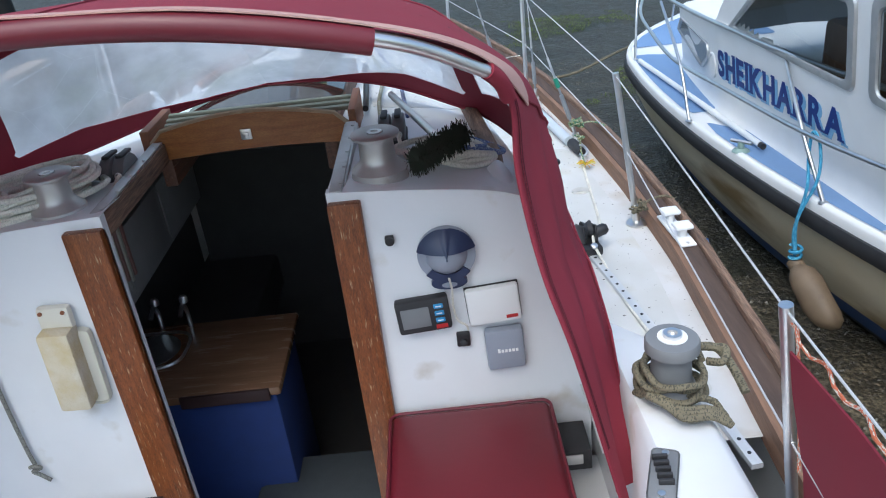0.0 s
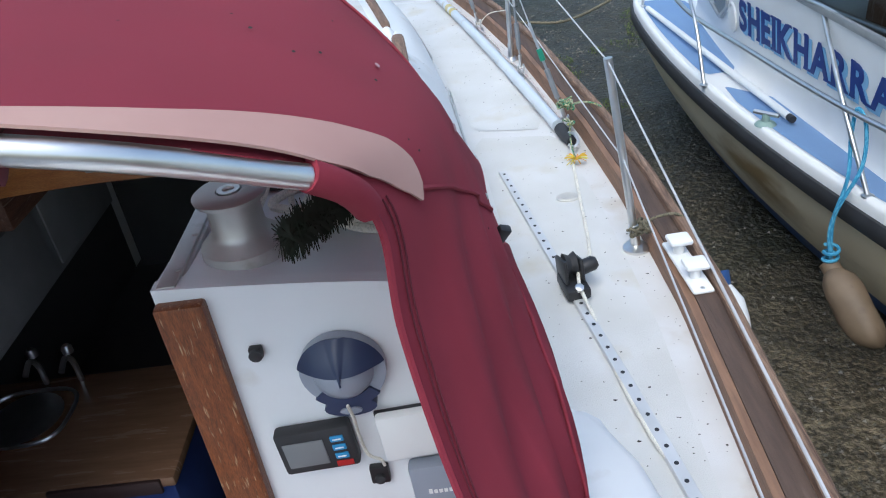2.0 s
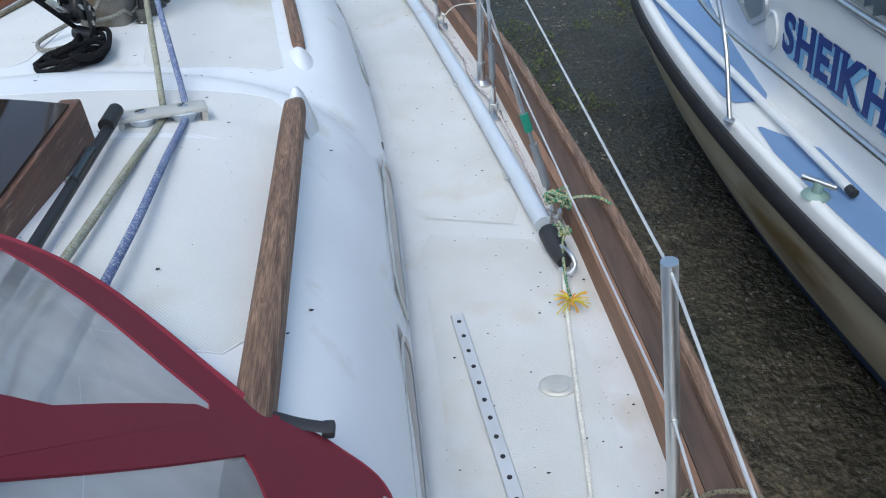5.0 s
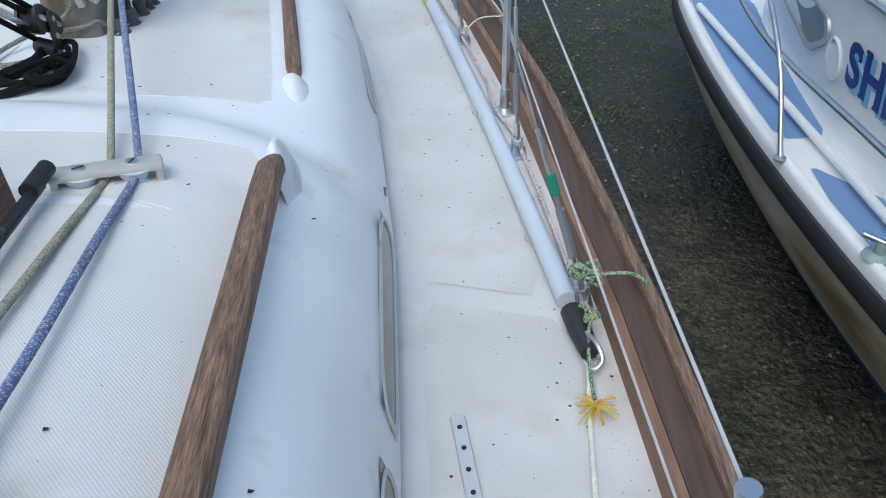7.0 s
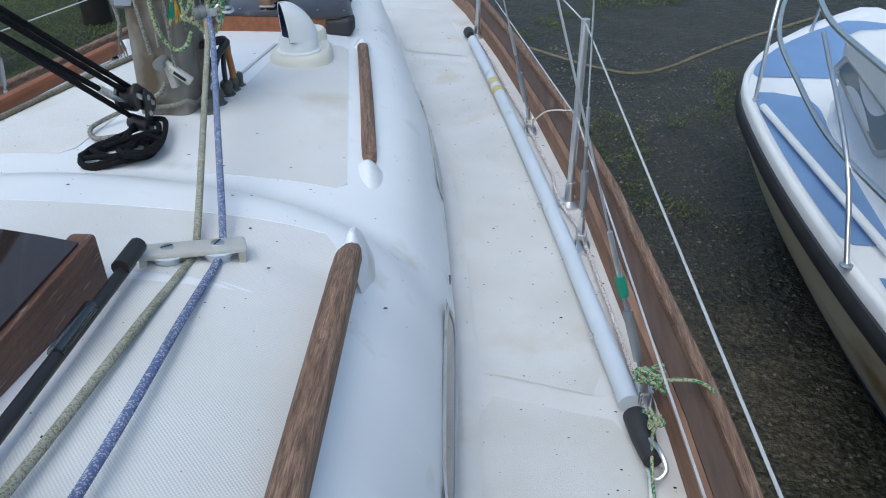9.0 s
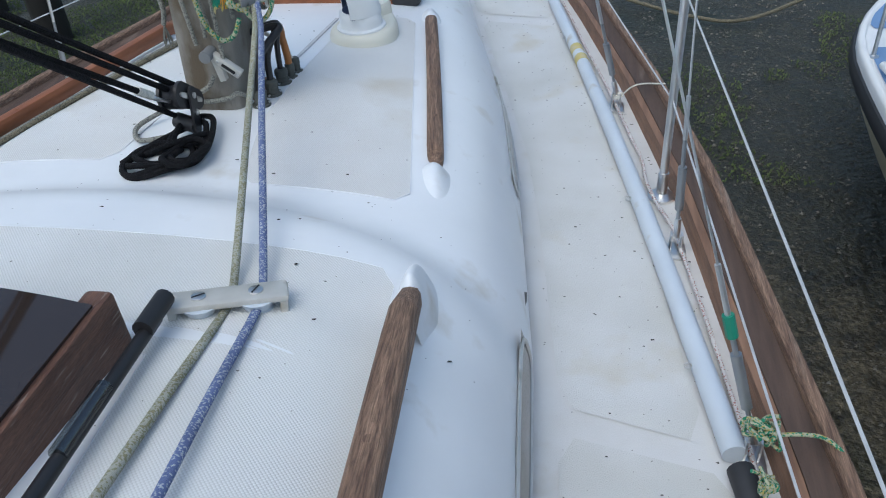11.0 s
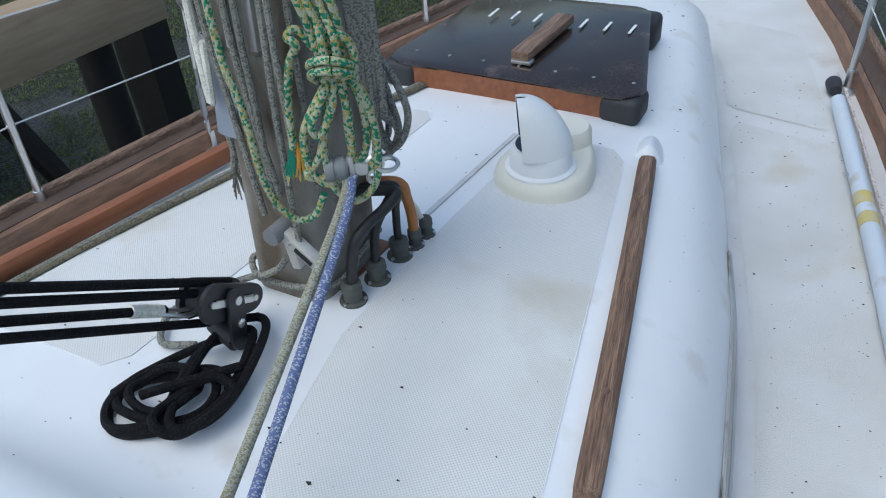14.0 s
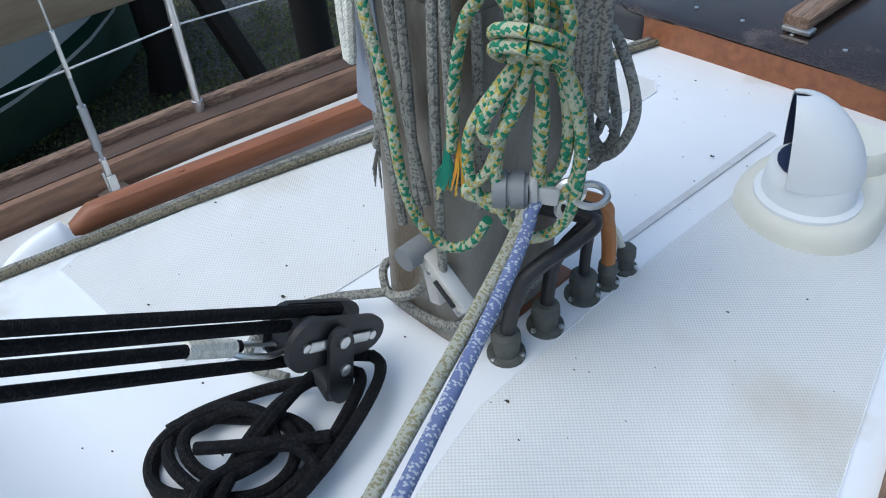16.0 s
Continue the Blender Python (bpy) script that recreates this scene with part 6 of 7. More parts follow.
def build_vang():
    t = thing("kicking_strap", "four-part black rope tackle leading aft from the mast foot", "tackle")
    for x0, y0, z0, x1, z1 in ((-0.026, 2.53, 0.532, 0.040, 1.860), (-0.026, 2.50, 0.531, 0.050, 1.842), (-0.030, 2.40, 0.572, 0.010, 1.805), (-0.032, 2.47, 0.487, 0.075, 1.838)):
        bm = B()
        tube(bm, [(x0, y0, z0), (x1, 0.72, z1)], 0.0075, 8)
        part("fall", bm, M_rope_black, t)
    bm = B()
    bk = pose(-0.020, 2.50, 0.522, -32, 0, 4)
    for x in (-0.022, 0.022):
        out = [(0.034 * math.cos(a) * (0.75 if math.sin(a) > 0 else 1.0), 0.045 * math.copysign(1, math.sin(a)) + 0.034 * math.sin(a)) for a in (2 * math.pi * (j + 0.5) / 24 for j in range(24))]
        grid(bm, [[bk @ Vector((x + dx, q, p)) for p, q in out] for dx in (-0.004, 0.004)], close=True, cap=True)
    part("block_shell", bm, M_black, t)
    for y, r in ((-0.035, 0.032), (0.03, 0.024)):
        bm = B()
        turned(bm, ((r, -0.017), (r * 0.8, 0), (r, 0.017)), bk @ pose(0, y, 0, 0, 90, 0), 18)
        part("sheave", bm, M_rubber, t)
    for y in (-0.055, 0.0, 0.055):
        bm = B()
        turned(bm, ((0.006, 0), (0.006, 0.004), (0.002, 0.005)), bk @ pose(0.026, y, 0, 0, 90, 0), 10)
        part("rivet", bm, M_steel, t)
    bm = B()
    box(bm, (0.027, -0.05, -0.007), (0.030, 0.05, 0.007), 0.002, bk)
    part("strap", bm, M_steel, t)
    bm = B()
    tube(bm, [(-0.045, 2.495, 0.462), (0.012, 2.482, 0.452)], 0.02, 12)
    part("cam_drum", bm, M_rubber, t)
    bm = B()
    out = [(0.024 * math.cos(q), 0.024 * math.sin(q) - (0.062 if math.sin(q) < 0 else 0.0)) for q in (2 * math.pi * (j + 0.5) / 20 for j in range(20))]
    grid(bm, [[bk @ Vector((0.030 + dx, p * 0.85 - 0.35 * q - 0.005, q)) for p, q in out] for dx in (0.0, 0.006)], close=True, cap=True)
    part("cam_arm", bm, M_black, t)
    for y, z in ((-0.004, 0.004), (0.012, -0.036)):
        bm = B()
        turned(bm, ((0.008, 0), (0.008, 0.003), (0.003, 0.004)), bk @ pose(0.036, y, z, 0, 90, 0), 12)
        part("rivet", bm, M_steel, t)
    bm = B()
    tube(bm, smooth_line([(-0.024, 2.455, 0.535), (-0.036, 2.425, 0.55), (-0.034, 2.392, 0.575), (-0.018, 2.392, 0.572), (-0.014, 2.425, 0.547), (-0.022, 2.455, 0.532)], 4), 0.004, 6)
    part("shackle", bm, M_steel, t)
    bm = B()
    tube(bm, [(-0.028, 2.392, 0.578), (-0.030, 2.345, 0.613)], 0.0105, 9)
    part("whipping", bm, M_rope_white, t, "white whipped rope splice")
    c = thing("black_rope_coil", "loosely coiled black rope tail lying on the white roof", "rope coil")
    rng = random.Random(21)
    for k, (cx, cy, rx, ry, ph) in enumerate(((-0.018, 2.343, 0.092, 0.068, 37), (-0.026, 2.336, 0.080, 0.062, 50), (-0.010, 2.350, 0.094, 0.058, 30), (-0.030, 2.350, 0.056, 0.042, 20), (0.022, 2.400, 0.118, 0.044, 100), (0.030, 2.418, 0.128, 0.050, 106), (0.052, 2.335, 0.066, 0.040, 80))):
        bm = B()
        pts = []
        ph = radians(ph)
        for j in range(19):
            a = 2 * math.pi * j / 18
            w = 1 + 0.07 * math.sin(2 * a + k * 1.7) + 0.012 * j / 18
            x, y = rx * w * math.cos(a), ry * w * math.sin(a)
            px, py = cx + x * math.cos(ph) - y * math.sin(ph), cy + x * math.sin(ph) + y * math.cos(ph)
            pts.append((px, py, roof_z(px, py) + 0.010 + 0.005 * k + 0.006 * math.sin(3 * a + k)))
        tube(bm, smooth_line(pts, 3), 0.0078, 8)
        part("loop", bm, M_rope_black, c)
    bm = B()
    tube(bm, smooth_line([(-0.015, 2.49, 0.445), (-0.045, 2.46, 0.44), (-0.075, 2.42, 0.435), (-0.10, 2.36, 0.435), (-0.105, 2.31, 0.44)], 6), 0.0078, 8)
    tube(bm, smooth_line([(0.06, 2.43, 0.46), (0.035, 2.39, 0.468), (-0.01, 2.34, 0.468), (-0.04, 2.315, 0.462)], 6), 0.0078, 8)
    part("tail", bm, M_rope_black, c)


build_vang()


def build_port_lines():
    for k, mat in enumerate((M_rope_grey, M_rope_olive)):
        t = thing("furling_line", "grey-green rope running along the port coachroof", "rope", "port deck lines")
        bm = B()
        pts = []
        for j in range(12):
            y = 1.9 + 1.9 * j / 11
            x = -0.70 + 0.255 * (y - 1.9) / 1.0 * 0.9 + 0.016 * k
            x = max(x, -0.72)
            x = -0.665 + (y - 2.275) * 0.285 + 0.020 * k
            pts.append((x, y, max(roof_z(abs(x), y), 0) + 0.009))
        tube(bm, smooth_line(pts, 4), 0.0075, 8)
        part("line", bm, mat, t)


build_port_lines()


# ---- starboard deck gear ----
def build_track():
    t = thing("genoa_track", "perforated aluminium genoa track on the side deck", "track")
    pts = smooth_line([(1.041, 1.615, 0), (1.125, 1.06, 0), (1.213, 0.494, 0), (1.28, 0.05, 0), (1.338, -0.41, 0)], 8)
    bm = B()
    rows = []
    for i, p in enumerate(pts):
        d = (pts[min(i + 1, len(pts) - 1)] - pts[max(i - 1, 0)]).normalized()
        s = Vector((d.y, -d.x, 0))
        rows.append([p + s * a + Vector((0, 0, z)) for a, z in ((-0.015, -0.014), (-0.016, -0.002), (-0.014, 0.002), (0.014, 0.002), (0.016, -0.002), (0.015, -0.014))])
    grid(bm, rows, close=True, cap=True)
    part("rail", bm, M_track, t)
    L = 0.03
    acc = 0.0
    for a, b in zip(pts, pts[1:]):
        seg = (b - a).length
        while L < acc + seg:
            q = a.lerp(b, (L - acc) / seg)
            bm = B()
            turned(bm, ((0.0055, -0.006), (0.0055, 0.0032)), Matrix.Translation(q), 10)
            part("hole", bm, M_black, t)
            L += 0.052
        acc += seg
    c = thing("genoa_car", "black plastic genoa car with sheave on the track", "genoa car", at=(1.165, 0.80, 0.0))
    bm = B()
    box(bm, (-0.03, -0.05, -0.01), (0.03, 0.05, 0.022), 0.008)
    part("slider", bm, M_black, c)
    for x in (-0.02, 0.02):
        bm = B()
        box(bm, (x - 0.005, -0.03, 0.015), (x + 0.005, 0.055, 0.075), 0.005, pose(0, 0, 0, -18, 0, 0))
        part("cheek", bm, M_black, c)
    bm = B()
    turned(bm, ((0.03, -0.014), (0.022, 0), (0.03, 0.014)), pose(0, 0.028, 0.05, 0, 90, 0), 18)
    part("sheave", bm, M_rubber, c)
    bm = B()
    turned(bm, ((0.019, 0), (0.019, 0.03), (0.012, 0.04)), pose(0.025, 0.01, 0.045, 0, 75, 0), 14)
    part("knob", bm, M_black, c)
    bm = B()
    turned(bm, ((0.011, 0.0), (0.011, 0.008), (0.006, 0.01)), pose(0.0, -0.045, 0.024, 20, 0, 0), 12)
    part("plunger", bm, M_steel, c)
    c.matrix_basis = pose(1.172, 0.79, 0.006, 0, 0, 8) @ Matrix.Scale(1.2, 4)


M_track = material("white_grey_track", (0.66, 0.67, 0.68), 0.4, 0.3, scale=10, second=(0.56, 0.57, 0.57))
build_track()


def build_filler():
    f = thing("deck_filler", "flat metal deck filler cap set in the side deck", "deck filler")
    bm = B()
    turned(bm, ((0.038, -0.014), (0.038, -0.008), (0.034, -0.005), (0.026, -0.005)), Matrix.Translation((1.252, 1.365, 0)) @ Matrix.Diagonal((1.1, 0.85, 1, 1)), 28)
    part("flange", bm, M_alloy, f)
    bm = B()
    turned(bm, ((0.025, -0.006), (0.025, -0.0025), (0.022, -0.002)), Matrix.Translation((1.252, 1.365, 0)), 24)
    box(bm, (1.238, 1.361, -0.003), (1.266, 1.369, -0.0012))
    part("cap", bm, M_alloy, f)


build_filler()


def stanchion(base, top, label, base_label="stanchion base"):
    t = thing("stanchion", label, "stanchion", "guard rail stanchions")
    b, p = Vector(base), Vector(top)
    bm = B()
    tube(bm, [b + (p - b) * 0.08, p], 0.0125, 12)
    part("tube", bm, M_steel, t)
    bm = B()
    tube(bm, [b - Vector((0, 0, 0.01)), b + (p - b) * 0.12], 0.016, 12)
    turned(bm, ((0.042, -0.016), (0.042, -0.006), (0.018, 0.004)), Matrix.Translation(b), 20)
    part("socket", bm, M_steel, t)
    bm = B()
    tube(bm, [p - (p - b).normalized() * 0.02, p + (p - b).normalized() * 0.012], 0.0132, 12)
    part("cap", bm, M_steel, t)
    bm = B()
    m = b.lerp(p, 0.5)
    tube(bm, [m - Vector((0.0, 0.014, 0)), m + Vector((0, 0.014, 0))], 0.006, 8)
    part("eye", bm, M_steel, t)


SB = (((1.315, -0.66, 0.0), (1.229, -0.674, 0.626)), ((1.405, 0.985, 0.0), (1.329, 1.021, 0.596)), ((1.222, 2.953, 0.0), (1.224, 2.974, 0.614)), ((0.815, 4.83, 0.0), (0.83, 4.83, 0.61)))
for b, p in SB:
    stanchion(b, p, "stainless steel stanchion standing inside the teak rail")
PB = (((-1.40, 0.98, 0.0), (-1.40, 1.0, 0.61)), ((-1.375, 3.02, 0.02), (-1.36, 3.03, 0.625)), ((-0.95, 4.8, 0.0), (-0.95, 4.8, 0.61)))
for b, p in PB:
    stanchion(b, p, "stainless steel stanchion on the port rail")


def lifelines(posts, ends):
    for k, lab in ((1.0, "thin white upper guard wire"), (0.5, "thin white lower guard wire")):
        t = thing("guard_wire", lab + " strung between stanchions", "guard wire", "guard wires")
        pts = [Vector(ends[0]) if k == 1 else Vector(ends[0]) - Vector((0, 0, 0.3))] + [Vector(b).lerp(Vector(p), k) for b, p in posts] + [Vector(ends[1]) if k == 1 else Vector(ends[1]) - Vector((0, 0, 0.3))]
        bm = B()
        tube(bm, pts, 0.0026, 6)
        part("wire", bm, M_wire, t)


M_wire = material("white_wire", (0.62, 0.63, 0.64), 0.4, 0.2, scale=20)
lifelines(SB, ((1.2, -2.5, 0.62), (0.15, 6.9, 0.65)))
lifelines(PB, ((-1.28, -2.5, 0.62), (-0.15, 6.9, 0.65)))


def shroud(foot, top, label, green=False):
    t = thing("shroud", label, "rigging", "shrouds")
    f, p = Vector(foot), Vector(top)
    d = (p - f).normalized()
    bm = B()
    box(bm, (f.x - 0.03, f.y - 0.04, -0.016), (f.x + 0.03, f.y + 0.04, -0.007), 0.003)
    for s in (-1, 1):
        box(bm, (f.x + 0.014 * s - 0.003, f.y - 0.012, -0.01), (f.x + 0.014 * s + 0.003, f.y + 0.012, 0.05), 0.002)
    part("chainplate", bm, M_steel, t)
    bm = B()
    q = f + Vector((0, 0, 0.04))
    tube(bm, [q - Vector((0.018, 0, 0)), q + Vector((0.018, 0, 0))], 0.006, 8)
    tube(bm, [q, q + d * 0.06], 0.009, 8)
    part("toggle", bm, M_steel, t)
    bm = B()
    tube(bm, [q + d * 0.05, q + d * 0.10], 0.005, 8)
    tube(bm, [q + d * 0.09, q + d * 0.11, q + d * 0.20, q + d * 0.22], 0.0115, 10)
    tube(bm, [q + d * 0.22, q + d * 0.30], 0.0055, 8)
    part("bottlescrew", bm, M_screw, t, "dull bronze-grey bottlescrew")
    bm = B()
    tube(bm, [q + d * 0.30, q + d * 0.42], 0.006, 8)
    part("terminal", bm, M_steel, t)
    bm = B()
    tube(bm, [q + d * 0.42, p], 0.003, 6)
    part("wire", bm, M_steel, t)
    if green:
        bm = B()
        tube(bm, [q + d * 0.26, q + d * 0.31], 0.012, 8)
        part("tape", bm, M_green, t, "green tape wrapping")


M_screw = material("dull_screw_metal", (0.36, 0.38, 0.40), 0.45, 0.8, scale=20)
shroud((1.243, 2.672, 0.0), (1.06, 2.74, 4.3), "wire cap shroud with bottlescrew on a chainplate")
shroud((1.09, 3.56, 0.0), (0.05, 2.85, 4.3), "forward wire shroud with bottlescrew on a chainplate")
shroud((1.345, 1.966, 0.0), (0.05, 2.70, 4.3), "aft wire shroud bound with green tape and twine", True)
shroud((-1.30, 2.69, 0.0), (-1.08, 2.74, 4.3), "port wire cap shroud with bottlescrew")
shroud((-1.19, 3.60, 0.0), (-0.05, 2.85, 4.3), "port forward wire shroud tied with rope")


def build_pole():
    t = thing("spinnaker_pole", "pale grey spinnaker pole lashed along the side deck", "spinnaker pole")
    a, b = Vector((1.335, 1.80, 0.014)), Vector((0.765, 4.83, 0.014))
    bend = lambda k: a.lerp(b, k) + Vector((0.025 * math.sin(math.pi * k), 0, 0))
    bm = B()
    tube(bm, [bend(k / 20) for k in range(1, 20)], 0.026, 18)
    part("tube", bm, M_pole, t, smooth=60)
    bm = B()
    tube(bm, [bend(0.692), bend(0.70), bend(0.71)], 0.0275, 16)
    tube(bm, [bend(0.725), bend(0.745)], 0.0272, 16)
    part("tape_band", bm, M_tape, t, "peeling yellow tape")
    for k0, k1 in ((-0.008, 0.038), (0.975, 1.0)):
        bm = B()
        tube(bm, [bend(k0), bend((k0 + k1) / 2), bend(k1)], 0.0275, 14, taper=lambda q: 0.75 + 0.25 * min(1, 3 * q))
        part("end_fitting", bm, M_rubber, t, "black plastic pole end")
    bm = B()
    p = bend(0.0)
    tube(bm, smooth_line([p + Vector((0.0, 0.02, 0.02)), p + Vector((0.015, -0.02, 0.03)), p + Vector((0.025, -0.06, 0.015)), p + Vector((0.005, -0.075, 0.0)), p + Vector((-0.012, -0.05, 0.0))], 5), 0.006, 8)
    part("beak", bm, M_steel, t, "bright steel end hook")
    for k in (0.13, 0.36, 0.78):
        bm = B()
        q = bend(k) + Vector((-0.026, 0, 0.004))
        tube(bm, [q + Vector((-0.008 + 0.008 * math.cos(c), 0, 0.008 * math.sin(c))) for c in (2 * math.pi * j / 10 for j in range(11))], 0.002, 5)
        part("ring", bm, M_steel, t)
    r = thing("jackstay_rope", "white and red flecked rope lying outside the pole", "rope")
    bm = B()
    pts = []
    for j in range(26):
        y = 1.75 + 3.2 * j / 25
        pts.append((lerp(EDGE, y) - 0.045 - 0.012 * math.sin(y * 2.1) - 0.02 * (2.8 < y < 3.1), y, -0.004 + 0.006 * abs(math.sin(y * 3))))
    tube(bm, smooth_line(pts, 4), 0.006, 8)
    part("line", bm, M_rope_red, r)
    w = thing("control_line", "off-white braided line from the pole end to the car", "rope")
    bm = B()
    tube(bm, smooth_line([(1.33, 1.74, 0.01), (1.315, 1.6, -0.004), (1.295, 1.38, -0.005), (1.262, 1.02, -0.005), (1.225, 0.86, 0.02), (1.19, 0.80, 0.05), (1.185, 0.74, 0.03), (1.205, 0.62, -0.003), (1.215, 0.40, -0.004), (1.25, 0.15, -0.004), (1.29, 0.06, -0.004)], 6), 0.0055, 8)
    part("line", bm, M_rope_white, w)


build_pole()


def twine(name, label, at, mat, seed, r=0.004, spread=0.035, n=3, tail=None):
    rng = random.Random(seed)
    t = thing(name, label, "rope")
    for k in range(n):
        bm = B()
        pts = [Vector(at) + Vector((rng.uniform(-1, 1) * spread, rng.uniform(-1, 1) * spread, rng.uniform(-0.2, 1) * spread)) for _ in range(9)]
        tube(bm, smooth_line(pts, 5), r, 6)
        part("lashing", bm, mat, t)
    if tail:
        bm = B()
        tube(bm, smooth_line([at] + list(tail), 6), r, 6)
        part("tail", bm, mat, t)
    return t


twine("green_twine_lashing", "knotted green and yellow twine on the shroud foot", (1.345, 1.93, 0.10), M_rope_green, 3, 0.0045, 0.035, 3, [(1.40, 1.93, 0.115), (1.46, 1.94, 0.10), (1.50, 1.92, 0.08)])
twine("green_twine_lashing", "green twine tied round the stanchion foot and teak rail", (1.41, 0.98, 0.05), M_rope_olive, 4, 0.005, 0.035, 3, [(1.46, 1.0, 0.08), (1.52, 0.99, 0.095), (1.555, 0.98, 0.08)])
twine("green_twine_lashing", "green twine hanging beside the pole end", (1.345, 1.85, 0.05), M_rope_green, 6, 0.004, 0.03, 2, [(1.335, 1.78, 0.03), (1.33, 1.70, 0.01), (1.332, 1.65, 0.005)])
twine("cord_tie", "thin pale cord tied from shroud to rail", (1.10, 3.56, 0.03), M_rope_white, 7, 0.003, 0.02, 2, [(1.16, 3.56, 0.08), (1.26, 3.55, 0.09)])


def frayed(name, label, at, mats, n, length, seed):
    rng = random.Random(seed)
    t = thing(name, label, "rope end")
    for m in mats:
        bm = B()
        for k in range(n):
            e = Vector((rng.uniform(-1, 1), rng.uniform(-1.2, 0.6), rng.uniform(0, 0.5))) * length
            tube(bm, smooth_line([at, Vector(at) + e * 0.5 + Vector((0, 0, 0.006)), Vector(at) + e], 3), 0.0018, 4)
        part("yarns", bm, m, t)


M_fray2 = material("frayed_yellow_yarn", (0.60, 0.50, 0.05), 0.9, scale=40)
frayed("frayed_rope_end", "frayed orange and yellow rope end on the side deck", (1.33, 1.63, 0.006), (M_fray, M_fray2), 16, 0.045, 5)


def build_bollard():
    b = thing("mooring_bollard", "white-painted twin mooring bollard on the teak rail", "bollard")
    bm = B()
    box(bm, (-0.03, -0.135, 0.0), (0.03, 0.135, 0.012), 0.008)
    part("base_plate", bm, M_white, b)
    for y in (-0.06, 0.07):
        bm = B()
        tube(bm, [(0, y, 0.008), (0, y, 0.05)], 0.017, 12)
        part("post", bm, M_white, b)
        bm = B()
        box(bm, (-0.034, y - 0.03, 0.045), (0.034, y + 0.03, 0.062), 0.008)
        part("head", bm, M_white, b)
    for y in (-0.12, 0.12, 0.0):
        bm = B()
        turned(bm, ((0.007, 0.011), (0.007, 0.014), (0.002, 0.015)), Matrix.Translation((0, y, 0)), 8)
        part("bolt", bm, M_steel, b)
    b.matrix_basis = pose(1.49, 0.745, 0.058, 0, 0, 3)


build_bollard()


def fender(name, label, top, bottom, r, mat, cap, parent_rope=None):
    f = thing(name, label, "fender")
    a, b = Vector(top), Vector(bottom)
    prof = [(0.0, 0.25), (0.06, 0.55), (0.16, 0.9), (0.3, 1.0), (0.6, 1.0), (0.8, 0.92), (0.92, 0.7), (1.0, 0.25)]
    bm = B()
    tube(bm, [a.lerp(b, k) for k, _ in prof], r, 18, taper=lambda q: prof[int(round(q * 7))][1])
    for v in bm.verts:
        v.co += Vector((noise.noise(v.co * 9), noise.noise(v.co * 9 + Vector((5, 0, 0))), noise.noise(v.co * 9 + Vector((0, 5, 0))))) * (0.22 * r if mat is M_fender else 0.0)
    part("body", bm, mat, f, smooth=70)
    bm = B()
    tube(bm, [a + (a - b) * 0.06, a, a.lerp(b, 0.10)], r * 0.5, 14)
    part("neck", bm, cap, f)
    return f


fender("fender", "white fender with blue top hanging outside our hull", (1.625, 0.86, -0.08), (1.63, 0.62, -0.42), 0.075, M_white, M_boot)


def build_dodger():
    d = thing("cockpit_dodger", "burgundy cloth dodger laced to the guard wires", "dodger")
    bm = B()
    rows = []
    for i in range(9):
        y = -0.72 - 1.6 * i / 8
        rows.append([(1.232 + 0.07 * (1 - k / 5) + 0.008 * math.sin(i * 2 + k), y, 0.08 + 0.49 * k / 5) for k in range(6)])
    shell(bm, rows, 0.004)
    part("cloth", bm, M_canvas, d, smooth=60)
    bm = B()
    pts = []
    for j in range(60):
        y = -0.68 - 0.03 * j
        pts.append((1.232 + 0.006 * math.cos(j * 1.57), y, 0.60 + 0.010 * math.sin(j * 1.57)))
    tube(bm, pts, 0.0035, 6)
    part("lacing", bm, M_rope_orange, d, "orange and white lacing")
    bm = B()
    tube(bm, smooth_line([(1.24, -0.70, 0.60), (1.258, -0.69, 0.50), (1.268, -0.70, 0.38), (1.285, -0.69, 0.25)], 5), 0.0035, 6)
    part("lacing", bm, M_rope_orange, d)


M_rope_orange = rope_material("orange_fleck_cord", (0.50, 0.12, 0.05), (0.55, 0.5, 0.42), 0.35, 160.0)
build_dodger()


def deck_specks():
    t = thing("leaf_litter", "scattered dark leaf bits and dirt on the white decks", "debris", kind="stuff")
    bm = B()
    rng = random.Random(31)
    for k in range(1300):
        y = rng.uniform(0.1, 4.9)
        side = rng.random() < 0.55
        if side:
            f, e = lerp(FOOT, y) + 0.03, lerp(EDGE, y) - 0.02
            x = e - (e - f) * rng.random() ** 1.6
            z = -0.0105
        else:
            x = rng.uniform(-0.9, 1) * lerp(FOOT, y) * 0.9
            z = roof_z(abs(x), y) + 0.0035
            if y < 1.0:
                continue
        r = 0.0009 + 0.0030 * rng.random() ** 4
        a = rng.random() * 6.28
        bm.faces.new([bm.verts.new((x + r * (1 + rng.random()) * math.cos(a + q), y + r * math.sin(a + q), z + 0.0005)) for q in (0, 1.2, 2.5, 4.2)])
    part("bits", bm, M_grime, t)


deck_specks()


# ---- the motor cruiser alongside ----
def gun(y):
    """Its outer edge nearest to us."""
    if y < 1.0:
        return 2.74 + 0.2 * (1 - y) - 0.02 * (1 - y) ** 2
    return 2.335 + 0.045 * (y - 4.0) ** 2 + 0.22 * max(0.0, y - 5.0) ** 2


FAR = [(-2.6, 5.5), (0, 5.45), (2, 5.3), (5, 4.75), (7, 4.0), (8.1, 3.32)]


def cabin_x(y, z):
    d = max(0.0, y - 3.4)
    return 2.722 - 0.068 * (y - 1.9) - 0.108 * (z + 0.13) + 0.13 * d + 0.03 * d * d


